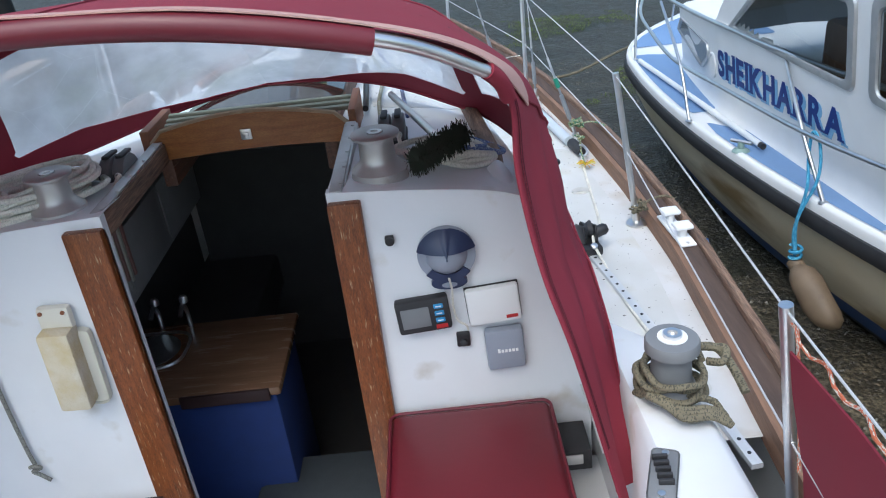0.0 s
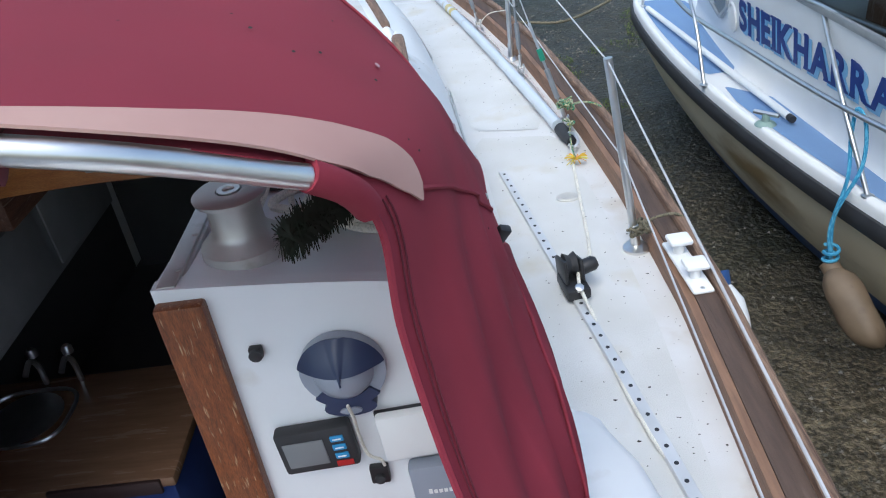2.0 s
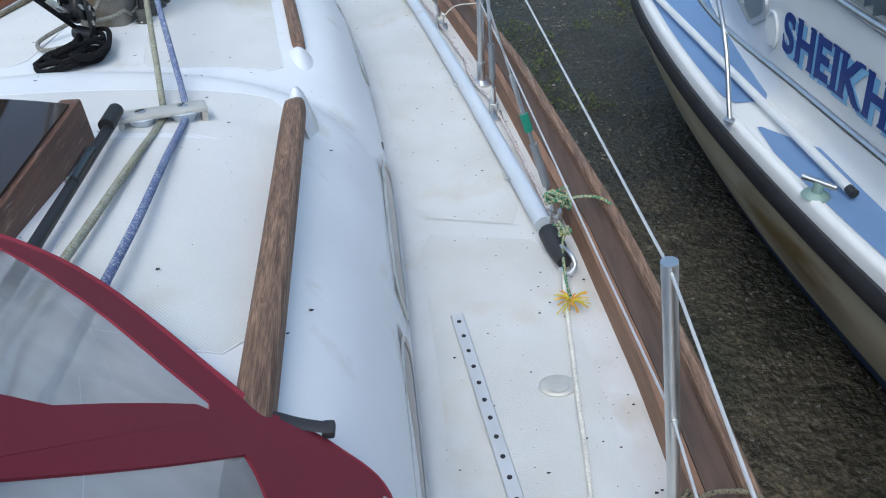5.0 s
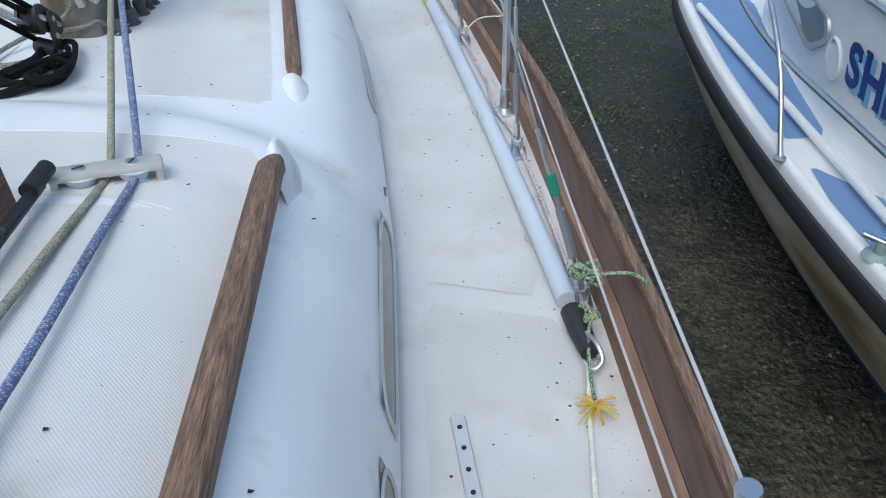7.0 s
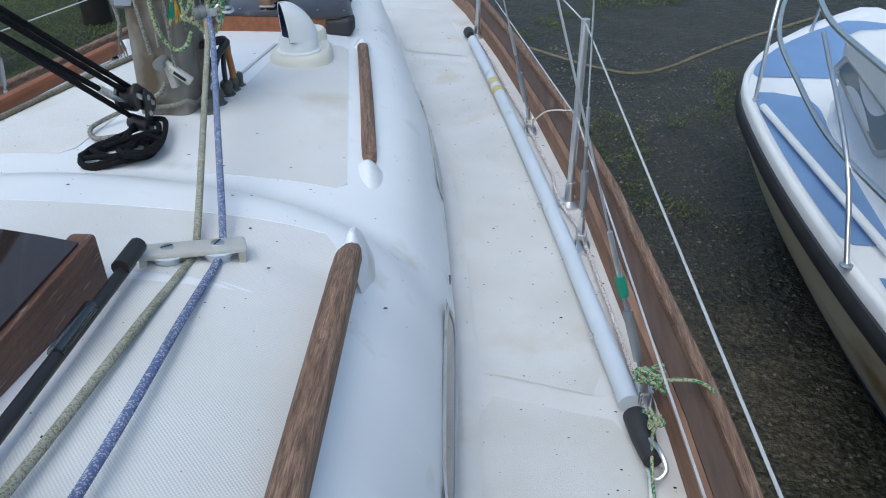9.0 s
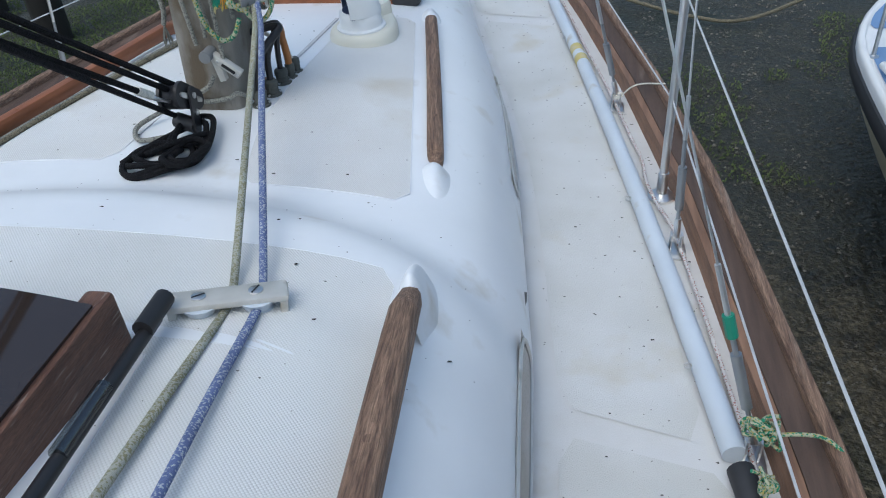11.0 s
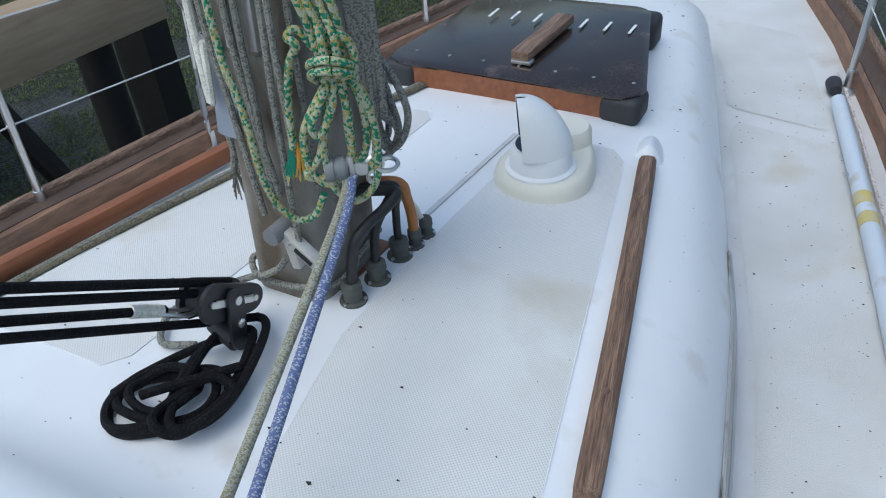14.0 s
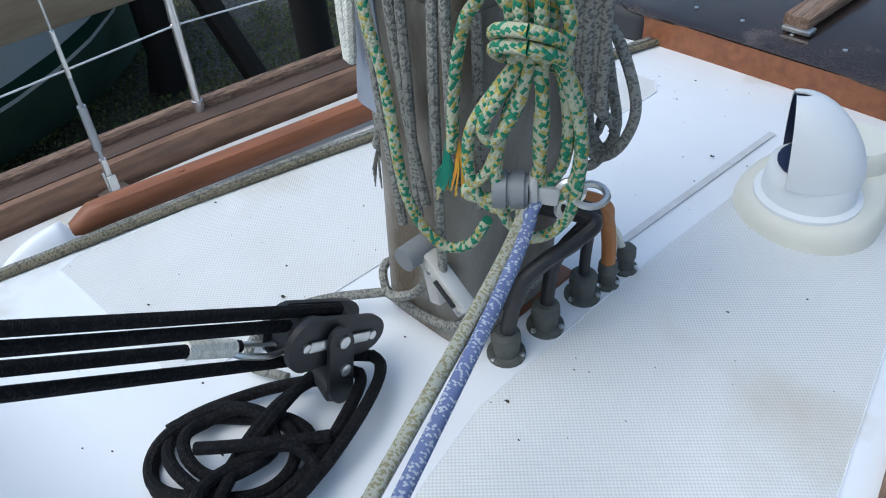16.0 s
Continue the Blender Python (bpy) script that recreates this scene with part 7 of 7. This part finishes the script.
def build_cruiser():
    c = thing("motor_cruiser", "white and pale blue motor cruiser lying on the mud alongside", "motor boat")
    ys = [-2.5 + 0.2 * i for i in range(54)]

    def strip(name, prof, mat, label="", sm=40):
        bm = B()
        grid(bm, [[(gun(y) + a, y - 2.2 * max(0.0, a) * max(0.0, y - 5.4), z) for a, z in prof] for y in ys if y < 7.15])
        return part(name, bm, mat, c, label, sm)

    strip("hull_side", ((0.055, -0.58), (0.10, -0.75), (0.20, -0.95), (0.30, -1.10)), M_hull_stain, "cream hull stained brown", 60)
    strip("boot_stripe", ((0.30, -1.10), (0.40, -1.25)), M_boot, "dark blue boot stripe")
    strip("bottom", ((0.40, -1.25), (0.60, -1.45)), M_rubber)
    strip("rubbing_strake", ((0.04, -0.575), (0.005, -0.57), (-0.006, -0.545), (-0.006, -0.50), (0.003, -0.48), (0.02, -0.478)), M_rubber, "black rubber rubbing strake")
    strip("gunwale", ((0.016, -0.478), (0.016, -0.435), (0.026, -0.415), (0.05, -0.412), (0.06, -0.425)), M_white, "white moulded gunwale", 60)
    bm = B()
    rows = []
    for y in ys:
        if y < 7.15:
            g = gun(y) + 0.058
            rows.append([(g + (max(lerp(FAR, y), g + 0.03) - g) * k / 12, y, -0.425) for k in range(13)])
    grid(bm, rows)
    part("deck", bm, M_white, c)
    bm = B()
    grid(bm, [[(max(lerp(FAR, y), gun(y) + 0.1) - a, y, z) for a, z in ((0.0, -0.425), (-0.02, -0.5), (0.06, -0.6), (0.3, -1.16), (0.6, -1.45))] for y in ys if y < 7.15])
    part("far_side", bm, M_hull_stain, c, smooth=60)
    bm = B()
    g0, f0 = gun(-2.5), lerp(FAR, -2.5)
    bm.faces.new([bm.verts.new(p) for p in ((g0 + 0.02, -2.5, -0.43), (f0, -2.5, -0.43), (f0 - 0.3, -2.5, -1.16), (g0 + 0.34, -2.5, -1.16))])
    part("transom", bm, M_white, c)
    # pale blue nonslip panels
    for y0, y1, inner in ((-2.2, 3.18, lambda y: cabin_x(y, -0.4) - 0.015), (3.42, 5.15, lambda y: cabin_x(y, -0.4) - 0.02), (5.42, 6.7, lambda y: 3.9)):
        bm = B()
        rows = []
        n = 24
        for i in range(n + 1):
            y = y0 + (y1 - y0) * i / n
            k = min(1.0, min(y - y0, y1 - y) / 0.10)
            ins = 0.03 * (1 - math.sqrt(max(0.0, 1 - (1 - k) ** 2)))
            far = min(1.0, (y1 - y) / 0.28)
            round_in = 0.20 * (1 - math.sqrt(max(0.0, 1 - (1 - far) ** 2)))
            a, b = gun(y) + 0.072 + ins, inner(y) - ins - round_in
            b = max(b, a + 0.02)
            rows.append([(a + (b - a) * j / 6, y, -0.4205) for j in range(7)])
        grid(bm, rows)
        part("deck_panel", bm, M_blue, c, "pale blue nonslip panel")
    # cabin side and sloping fore part
    openings = [((3.20, 0.205), (1.85, 0.17), (1.85, 0.60), (2.62, 0.62)), ((1.66, 0.17), (0.75, 0.12), (0.75, 0.66), (1.66, 0.62)), ((0.55, 0.12), (-0.6, 0.10), (-0.6, 0.66), (0.55, 0.66))]

    def inside(y, z):
        for pg in openings:
            hit = False
            for (ya, za), (yb, zb) in zip(pg, pg[1:] + pg[:1]):
                if (za > z) != (zb > z) and y < ya + (z - za) * (yb - ya) / (zb - za):
                    hit = not hit
            if hit:
                return True
        return False

    bm = B()
    rows = []
    for i in range(119):
        y = -2.4 + 0.06 * i
        top = lerp(((2.75, 0.95), (3.45, 0.20), (4.7, 0.07)), y)
        rows.append([(cabin_x(y, -0.43) - 0.03, y, -0.426), (cabin_x(y, -0.40), y, -0.385)] + [(cabin_x(y, z), y, z) for z in (-0.33 + (top + 0.33) * (k + 1) / 27 for k in range(26))] + [(cabin_x(y, top), y, top), (cabin_x(y, top) + 0.06, y, top + 0.03), (4.0, y, top + 0.12), (lerp(FAR, y) - 0.4, y, top + 0.03), (lerp(FAR, y) - 0.33, y, top), (lerp(FAR, y) - 0.31, y, 0.1), (lerp(FAR, y) - 0.3, y, -0.426)])
    y = 5.0
    rows.append([(cabin_x(y, -0.43) + 0.06, 5.02, -0.426), (cabin_x(y, -0.4) + 0.08, 5.0, -0.38)] + [(cabin_x(y, -0.3) + 0.09, 4.99 - 0.005 * k, -0.36 + 0.004 * k) for k in range(26)] + [(cabin_x(y, 0) + 0.13, 4.86, -0.25), (cabin_x(y, 0) + 0.2, 4.85, -0.24), (3.8, 4.8, -0.2), (lerp(FAR, y) - 0.5, 4.85, -0.24), (lerp(FAR, y) - 0.42, 4.85, -0.3), (lerp(FAR, y) - 0.41, 4.9, -0.36), (lerp(FAR, y) - 0.4, 5.0, -0.426)])
    grid(bm, rows)
    gone = []
    for f in bm.faces:
        m = f.calc_center_median()
        if (m.x < 3.3 and all(inside(v.co.y, v.co.z) for v in f.verts)) or (m.x > 4.4 and -1 < m.y < 2.6 and 0.1 < m.z < 0.95):
            gone.append(f)
    bmesh.ops.delete(bm, geom=gone, context="FACES")
    part("cabin_side", bm, M_white, c, "glossy white cabin side", 60)
    bm = B()
    for y in (-0.6, 0.6, 1.7):
        box(bm, (3.35, y, -0.42), (3.95, y + 0.5, 0.12), 0.05)
        box(bm, (3.35, y, 0.12), (3.95, y + 0.14, 0.62), 0.05)
    part("cabin_seat", bm, M_grey_in, c, "pale grey helm seats inside the cabin")
    bm = B()
    box(bm, (3.0, 2.45, -0.42), (4.6, 2.8, 0.30), 0.04)
    box(bm, (3.1, -1.8, -0.42), (4.7, -1.7, 0.8), 0.02)
    part("dashboard", bm, M_wood_in, c, "wooden dashboard and bulkhead inside the cabin")

    def on_side(y, z, out):
        return Vector((cabin_x(y, z) - out, y, z))

    def window(pts, r=0.05):
        """A rounded window set on the cabin side; pts are its corners (y, z)."""
        ring = []
        n = len(pts)
        for i in range(n):
            p0, p1, p2 = (Vector((*pts[(i + k - 1) % n], 0)) for k in range(3))
            a = p1 + (p0 - p1).normalized() * r
            b = p1 + (p2 - p1).normalized() * r
            for k in range(6):
                t = k / 5
                ring.append(a * (1 - t) ** 2 + p1 * 2 * t * (1 - t) + b * t * t)
        bm = B()
        f = bm.faces.new([bm.verts.new(on_side(p.x, p.y, 0.004)) for p in ring])
        w = part("cabin_window", bm, M_pane, c, "tinted cabin window with the cabin dimly seen inside")
        w.visible_shadow = False
        bm = B()
        cen = sum(ring, Vector()) / len(ring)
        rows = []
        for o, d in ((0.94, 0.002), (0.955, 0.014), (1.0, 0.018), (1.055, 0.016), (1.07, 0.002)):
            rows.append([on_side(cen.x + (p.x - cen.x) * o, cen.y + (p.y - cen.y) * (o + (o - 1) * 0.6), d) for p in ring + ring[:1]])
        grid(bm, rows)
        part("window_frame", bm, M_alu2, w)

    for pg in openings:
        window(pg, 0.06)
    window(((4.75, -0.13), (3.88, -0.22), (3.67, -0.10), (3.70, -0.01), (4.55, 0.0)), 0.045)
    bm = B()
    tube(bm, [on_side(3.57 + 0.075 * math.cos(a), -0.135 + 0.085 * math.sin(a), 0.006) for a in (2 * math.pi * k / 24 for k in range(25))], 0.008, 6)
    turned(bm, ((0.05, 0), (0.05, 0.006), (0.045, 0.008)), Matrix.Translation(on_side(3.57, -0.135, 0.0)) @ pose(0, 0, 0, 0, -90, 0) @ Matrix.Diagonal((1.5, 1.35, 1, 1)), 20)
    part("vent_plate", bm, M_white, c, "oval white vent plate")

    # name on the cabin side: heavy letters with slab feet, over a paler drop shadow
    feet = {"S": ((0.86, 0.80, 0.17), (0.14, 0.20, 0.17)), "H": ((0.13, 0, 0.36), (0.87, 0, 0.36), (0.13, 1, 0.36), (0.87, 1, 0.36)), "E": ((0.14, 0, 0.34), (0.14, 1, 0.34)), "I": ((0.5, 0, 1.9), (0.5, 1, 1.9)),
            "K": ((0.13, 0, 0.38), (0.90, 0, 0.34), (0.13, 1, 0.38), (0.86, 1, 0.34)), "A": ((0.07, 0, 0.36), (0.93, 0, 0.40)), "R": ((0.14, 0, 0.38), (0.92, 0, 0.34), (0.14, 1, 0.34))}
    for mat, out, dy, dz, nm in ((M_letter_pale, 0.003, -0.030, -0.016, "name_shadow"), (M_letter, 0.006, 0.0, 0.0, "name_lettering")):
        vs, fs, pen = [], [], 0.0
        for ch in "SHEIKHARRA":
            cu = bpy.data.curves.new(nm, "FONT")
            cu.body, cu.size, cu.extrude, cu.offset = ch, 1.0, 0.005, 0.034
            tmp = bpy.data.objects.new("lettering", cu)
            scene.collection.objects.link(tmp)
            bpy.context.view_layer.update()
            me = bpy.data.meshes.new_from_object(tmp.evaluated_get(bpy.context.evaluated_depsgraph_get()))
            bpy.data.objects.remove(tmp)
            x0, x1 = min(v.co.x for v in me.vertices), max(v.co.x for v in me.vertices)
            z0, z1 = min(v.co.y for v in me.vertices), max(v.co.y for v in me.vertices)
            n, w = len(vs), x1 - x0
            vs += [(pen + v.co.x - x0, (v.co.y - z0) / (z1 - z0), v.co.z) for v in me.vertices]
            fs += [tuple(n + q for q in p.vertices) for p in me.polygons]
            for cx, h, wide in feet[ch]:
                a, b = pen + w * cx - w * wide / 2, pen + w * cx + w * wide / 2
                lo, hi = (h - 0.035, h + 0.05) if h < 0.5 else (h - 0.05, h + 0.035)
                if ch == "S":
                    lo, hi = h - 0.14, h + 0.14
                n = len(vs)
                vs += [(a, lo, 0.006), (b, lo, 0.006), (b - 0.02, hi, 0.006), (a + 0.02, hi, 0.006)]
                fs.append((n, n + 1, n + 2, n + 3))
            pen += w + 0.10
        me = bpy.data.meshes.new(nm)
        pts = []
        for x, h, d in vs:
            u = x / (pen - 0.10)
            pts.append(on_side(3.42 - 1.52 * u + dy, -0.165 + 0.03 * u + (0.185 - 0.022 * u) * h + dz, out + 0.001 + 0.2 * d))
        me.from_pydata(pts, [], fs)
        me.materials.append(mat)
        ob = new(nm, me)
        ob.parent = c
        tagged(ob, "blue painted boat name lettering")
    bm = B()
    for k in range(4):
        y = 1.50 - 0.06 * k
        box(bm, (cabin_x(y, -0.1) - 0.003, y - 0.04, -0.14), (cabin_x(y, -0.1) + 0.002, y, -0.075))
    part("registration_bars", bm, M_letter, c, "plain blue marking bars")
    # grab pole on the deck
    bm = B()
    tube(bm, [(2.445, 4.83, -0.385), (2.595, 2.60, -0.385)], 0.020, 12)
    part("deck_pole", bm, M_white, c, "chipped white pole lying on deck")
    bm = B()
    tube(bm, [(2.593, 2.63, -0.385), (2.599, 2.56, -0.385)], 0.019, 12)
    part("pole_tip", bm, M_rubber, c)
    # cleat
    bm = B()
    turned(bm, ((0.055, 0), (0.05, 0.008), (0.022, 0.02), (0.018, 0.06)), Matrix.Translation((2.485, 2.62, -0.421)), 20)
    cl = part("bollard_cleat", bm, M_verdi, c, "verdigris deck cleat")
    bm = B()
    tube(bm, [(2.44, 2.67, -0.36), (2.53, 2.57, -0.36)], 0.012, 10)
    part("horn", bm, M_steel, cl)
    bm = B()
    turned(bm, ((0.04, 0), (0.04, 0.006), (0.01, 0.008)), Matrix.Translation((2.715, 1.38, -0.4205)), 20)
    part("deck_filler", bm, M_steel, c)
    # bow rail
    low = [(gun(y) + o, y, z) for y, o, z in ((6.6, 0.25, 0.05), (6.0, 0.16, 0.06), (5.0, 0.11, 0.02), (4.3, 0.06, -0.04), (3.676, 0.05, -0.10), (2.9, 0.07, -0.10), (2.024, 0.055, -0.105), (1.375, 0.06, -0.10), (0.2, 0.08, -0.08), (-1.5, 0.1, -0.06))]
    hi = [(gun(y) + o, y, z) for y, o, z in ((6.65, 0.27, 0.30), (6.0, 0.19, 0.30), (4.7, 0.22, 0.22), (3.95, 0.21, 0.20), (3.08, 0.22, 0.20), (2.56, 0.21, 0.20), (1.64, 0.20, 0.20), (0.2, 0.24, 0.22), (-1.5, 0.26, 0.24))]
    for pts, r, nm in ((low, 0.0135, "mid_rail"), (hi, 0.0155, "top_rail")):
        bm = B()
        tube(bm, smooth_line(pts, 6), r, 10)
        part(nm, bm, M_steel, c, "polished stainless rail")
    for (bx, by), (mx, my, mz), (tx, ty) in (((2.60, 1.79), (2.566, 2.03, -0.105), (2.662, 2.563)), ((2.372, 3.26), (2.385, 3.55, -0.09), (2.46, 4.3)), ((2.455, 5.02), (2.50, 5.15, 0.02), (2.60, 5.4)), ((3.05, 0.3), (3.10, 0.55, -0.08), (3.13, 0.8)), ((3.20, 6.4), (3.25, 6.4, 0.05), (3.30, 6.45))):
        bm = B()
        tube(bm, smooth_line([(bx, by, -0.42), (mx, my, mz), (tx, ty, 0.20 if ty < 5 else 0.30)], 4), 0.011, 10)
        s = part("rail_stanchion", bm, M_steel, c)
        bm = B()
        turned(bm, ((0.028, 0), (0.028, 0.006), (0.014, 0.012)), Matrix.Translation((bx, by, -0.422)), 16)
        part("foot", bm, M_steel, s)
    f = fender("fender", "muddy brown balloon fender hung on blue rope against the cruiser", (2.495, 1.79, -0.775), (2.57, 1.46, -0.985), 0.086, M_fender, M_fender)
    r = thing("fender_rope", "bright blue rope tying the fender to the cruiser rail", "rope")
    for dx in (0.012,):
        bm = B()
        tube(bm, smooth_line([(2.49, 1.80, -0.74), (2.465 + dx, 1.82, -0.58), (2.51 + dx * 2, 1.85, -0.36), (2.55 + dx * 2, 1.95, -0.22), (2.585, 1.91 + dx * 4, -0.085), (2.60, 1.86 + dx * 3, -0.14), (2.575, 1.83, -0.30), (2.50 - dx, 1.82, -0.52), (2.49, 1.80, -0.72)], 6), 0.0085, 8)
        part("bight", bm, M_rope_cyan, r)
    bm = B()
    tube(bm, smooth_line([(2.49 + 0.03 * math.cos(j), 1.80 + 0.03 * math.sin(j), -0.755 + 0.006 * j) for j in range(16)], 3), 0.0085, 8)
    part("knot", bm, M_rope_cyan, r)


M_alu2 = material("window_alloy", (0.55, 0.57, 0.58), 0.4, 0.6, scale=15)
M_verdi = material("verdigris_bronze", (0.30, 0.42, 0.38), 0.6, 0.3, scale=15)
build_cruiser()


# ---- the port background ----
def build_background():
    for k, (x, y, lean, r, h) in enumerate(((-3.7, 5.45, 0.0, 0.20, 3.4), (-4.25, 4.15, 0.02, 0.13, 2.6), (-4.3, 7.6, 0.0, 0.16, 3.2), (-3.9, 9.4, 0.0, 0.16, 3.2), (-5.6, 8.4, 0.0, 0.16, 3.2))):
        t = thing("mooring_pile", "black tarred timber pile standing in the mud", "pile", "timber piles")
        bm = B()
        rng = random.Random(k)
        rows = []
        for i in range(9):
            z = -1.6 + (h + 0.2) * i / 8
            rows.append([(x + lean * i + r * (1 + 0.08 * rng.uniform(-1, 1)) * math.cos(a), y + r * (1 + 0.08 * rng.uniform(-1, 1)) * math.sin(a), z) for a in (2 * math.pi * j / 10 for j in range(10))])
        grid(bm, rows, close=True, cap=True)
        part("post", bm, M_pile, t)
    for a, b, lab in (((-3.78, 4.58, -1.45), (-4.15, 4.2, 0.0), "leaning black timber strut"), ((-4.3, 4.05, -1.45), (-4.1, 4.35, 0.0), "leaning black timber strut")):
        t = thing("timber_strut", lab + " propped against a pile", "strut")
        bm = B()
        tube(bm, [a, b], 0.085, 8)
        part("beam", bm, M_pile, t)
    t = thing("timber_beam", "pale sawn timber beam spanning the piles", "beam")
    bm = B()
    box(bm, (-0.09, -3.2, -0.15), (0.09, 1.75, 0.15), 0.01, pose(-2.75, 3.0, 0.06, 0, 0, -4))
    part("baulk", bm, M_wood_pale, t)
    for y in (3.55, 2.0):
        bm = B()
        turned(bm, ((0.018, 0), (0.018, 0.01), (0.006, 0.014)), pose(-2.64, y, 0.12, 0, 90, 0), 10)
        part("bolt", bm, M_pile, t)
    for y in (4.4, 0.4):
        bm = B()
        tube(bm, [(-2.80, y, -1.6), (-2.80, y, 0.1)], 0.1, 10)
        part("post", bm, M_pile, t)
    # another boat beyond the piles
    d = thing("moored_yacht", "pale grey yacht hull with dark green stripe on the mud", "boat")

    def hull(prof, mat, nm, lab=""):
        bm = B()
        rows = []
        for i in range(21):
            s = i / 20
            w = 1 - s ** 6
            rows.append([(-5.3 + 1.9 * w * a, -1.5 + 6.1 * s + 0.12 * (z + 0.8) * s, z) for a, z in prof])
        grid(bm, rows)
        part(nm, bm, mat, d, lab, 60)

    hull(((1.04, 0.25), (1.03, -0.2), (1.0, -0.70)), M_hullgreen, "topside")
    hull(((1.0, -0.70), (0.99, -0.80)), M_stripe, "stripe", "dark green waterline stripe")
    hull(((0.99, -0.80), (0.982, -0.83)), M_white, "pinstripe", "thin white line")
    hull(((0.982, -0.83), (0.87, -1.1), (0.6, -1.5)), M_under, "underbody", "dark green antifouled bottom")
    bm = B()
    box(bm, (-6.2, -1.4, 0.2), (-4.4, 3.2, 0.27), 0.02)
    part("deck", bm, M_hullgreen, d)
    m = thing("mooring_line", "slack brown mooring rope lying across the mud", "rope")
    bm = B()
    tube(bm, smooth_line([(1.2, 8.6, -1.30), (1.9, 8.1, -1.33), (2.4, 8.0, -1.32), (3.2, 8.5, -1.2), (4.2, 8.9, -1.0)], 6), 0.018, 8)
    part("line", bm, M_rope_olive, m)
    # weed on the mud
    w = thing("shore_weed", "green weed growing in patches over the mud", "weed", kind="stuff")
    rng = random.Random(77)
    verts, faces = [], []
    for k in range(130000):
        if rng.random() < 0.75:
            x, y = rng.uniform(-8.5, -1.9), rng.uniform(2.5, 12)
            th = -0.28
        else:
            x, y = rng.uniform(-1.5, 4), rng.uniform(5.2, 12)
            th = 0.22
        if noise.noise((x * 0.8, y * 0.8, 1.5)) + 0.35 * noise.noise((x * 3, y * 3, 2)) < th - 0.05:
            continue
        z = -1.38 + 0.07 * noise.noise((x * 0.5, y * 0.5, 0)) + 0.03 * noise.noise((x * 2, y * 2, 3)) + 0.012
        a, r = rng.random() * 6.28, rng.uniform(0.006, 0.020)
        i = len(verts)
        verts += [(x, y, z - 0.01), (x + r * math.cos(a), y + r * math.sin(a), z + 0.012), (x + r * 1.3 * math.cos(a + 0.7), y + r * 1.3 * math.sin(a + 0.7), z + 0.004), (x + r * 0.7 * math.cos(a + 1.4), y + r * 0.7 * math.sin(a + 1.4), z + 0.016)]
        faces.append((i, i + 1, i + 2, i + 3))
    me = bpy.data.meshes.new("fronds")
    me.from_pydata(verts, [], faces)
    me.materials.append(M_weed)
    ob = new("fronds", me)
    ob.parent = w
    # gravel and shells on the mud
    g = thing("mud_pebbles", "small stones and shell bits scattered on the mud", "pebbles", kind="stuff")
    verts, faces = [], []
    for k in range(16000):
        x, y = (rng.uniform(1.4, 3.2), rng.uniform(-1, 9)) if k < 12000 else (rng.uniform(-7, 5), rng.uniform(2, 14))
        z = -1.38 + 0.07 * noise.noise((x * 0.5, y * 0.5, 0)) + 0.03 * noise.noise((x * 2, y * 2, 3)) + 0.015 * noise.noise((x * 6, y * 6, 5))
        r = 0.005 + 0.014 * rng.random() ** 5
        a = rng.random() * 6.28
        i = len(verts)
        verts += [(x + r * math.cos(a + q), y + 0.8 * r * math.sin(a + q), z) for q in (0, 1.57, 3.14, 4.71)] + [(x, y, z + r * 0.7)]
        faces += [(i, i + 1, i + 4), (i + 1, i + 2, i + 4), (i + 2, i + 3, i + 4), (i + 3, i, i + 4)]
    me = bpy.data.meshes.new("stones")
    me.from_pydata(verts, [], faces)
    me.materials.append(M_pebble)
    ob = new("stones", me)
    ob.parent = g


M_hullgreen = material("pale_grey_hull", (0.52, 0.56, 0.57), 0.4, second=(0.44, 0.48, 0.48), scale=2)
M_under = material("dull_green_antifouling", (0.07, 0.13, 0.10), 0.6, second=(0.04, 0.075, 0.06), scale=4)
M_stripe = material("dark_green_stripe", (0.01, 0.05, 0.035), 0.4)
M_pebble = material("wet_pebbles", (0.12, 0.11, 0.085), 0.3, second=(0.035, 0.033, 0.026), scale=9)
build_background()
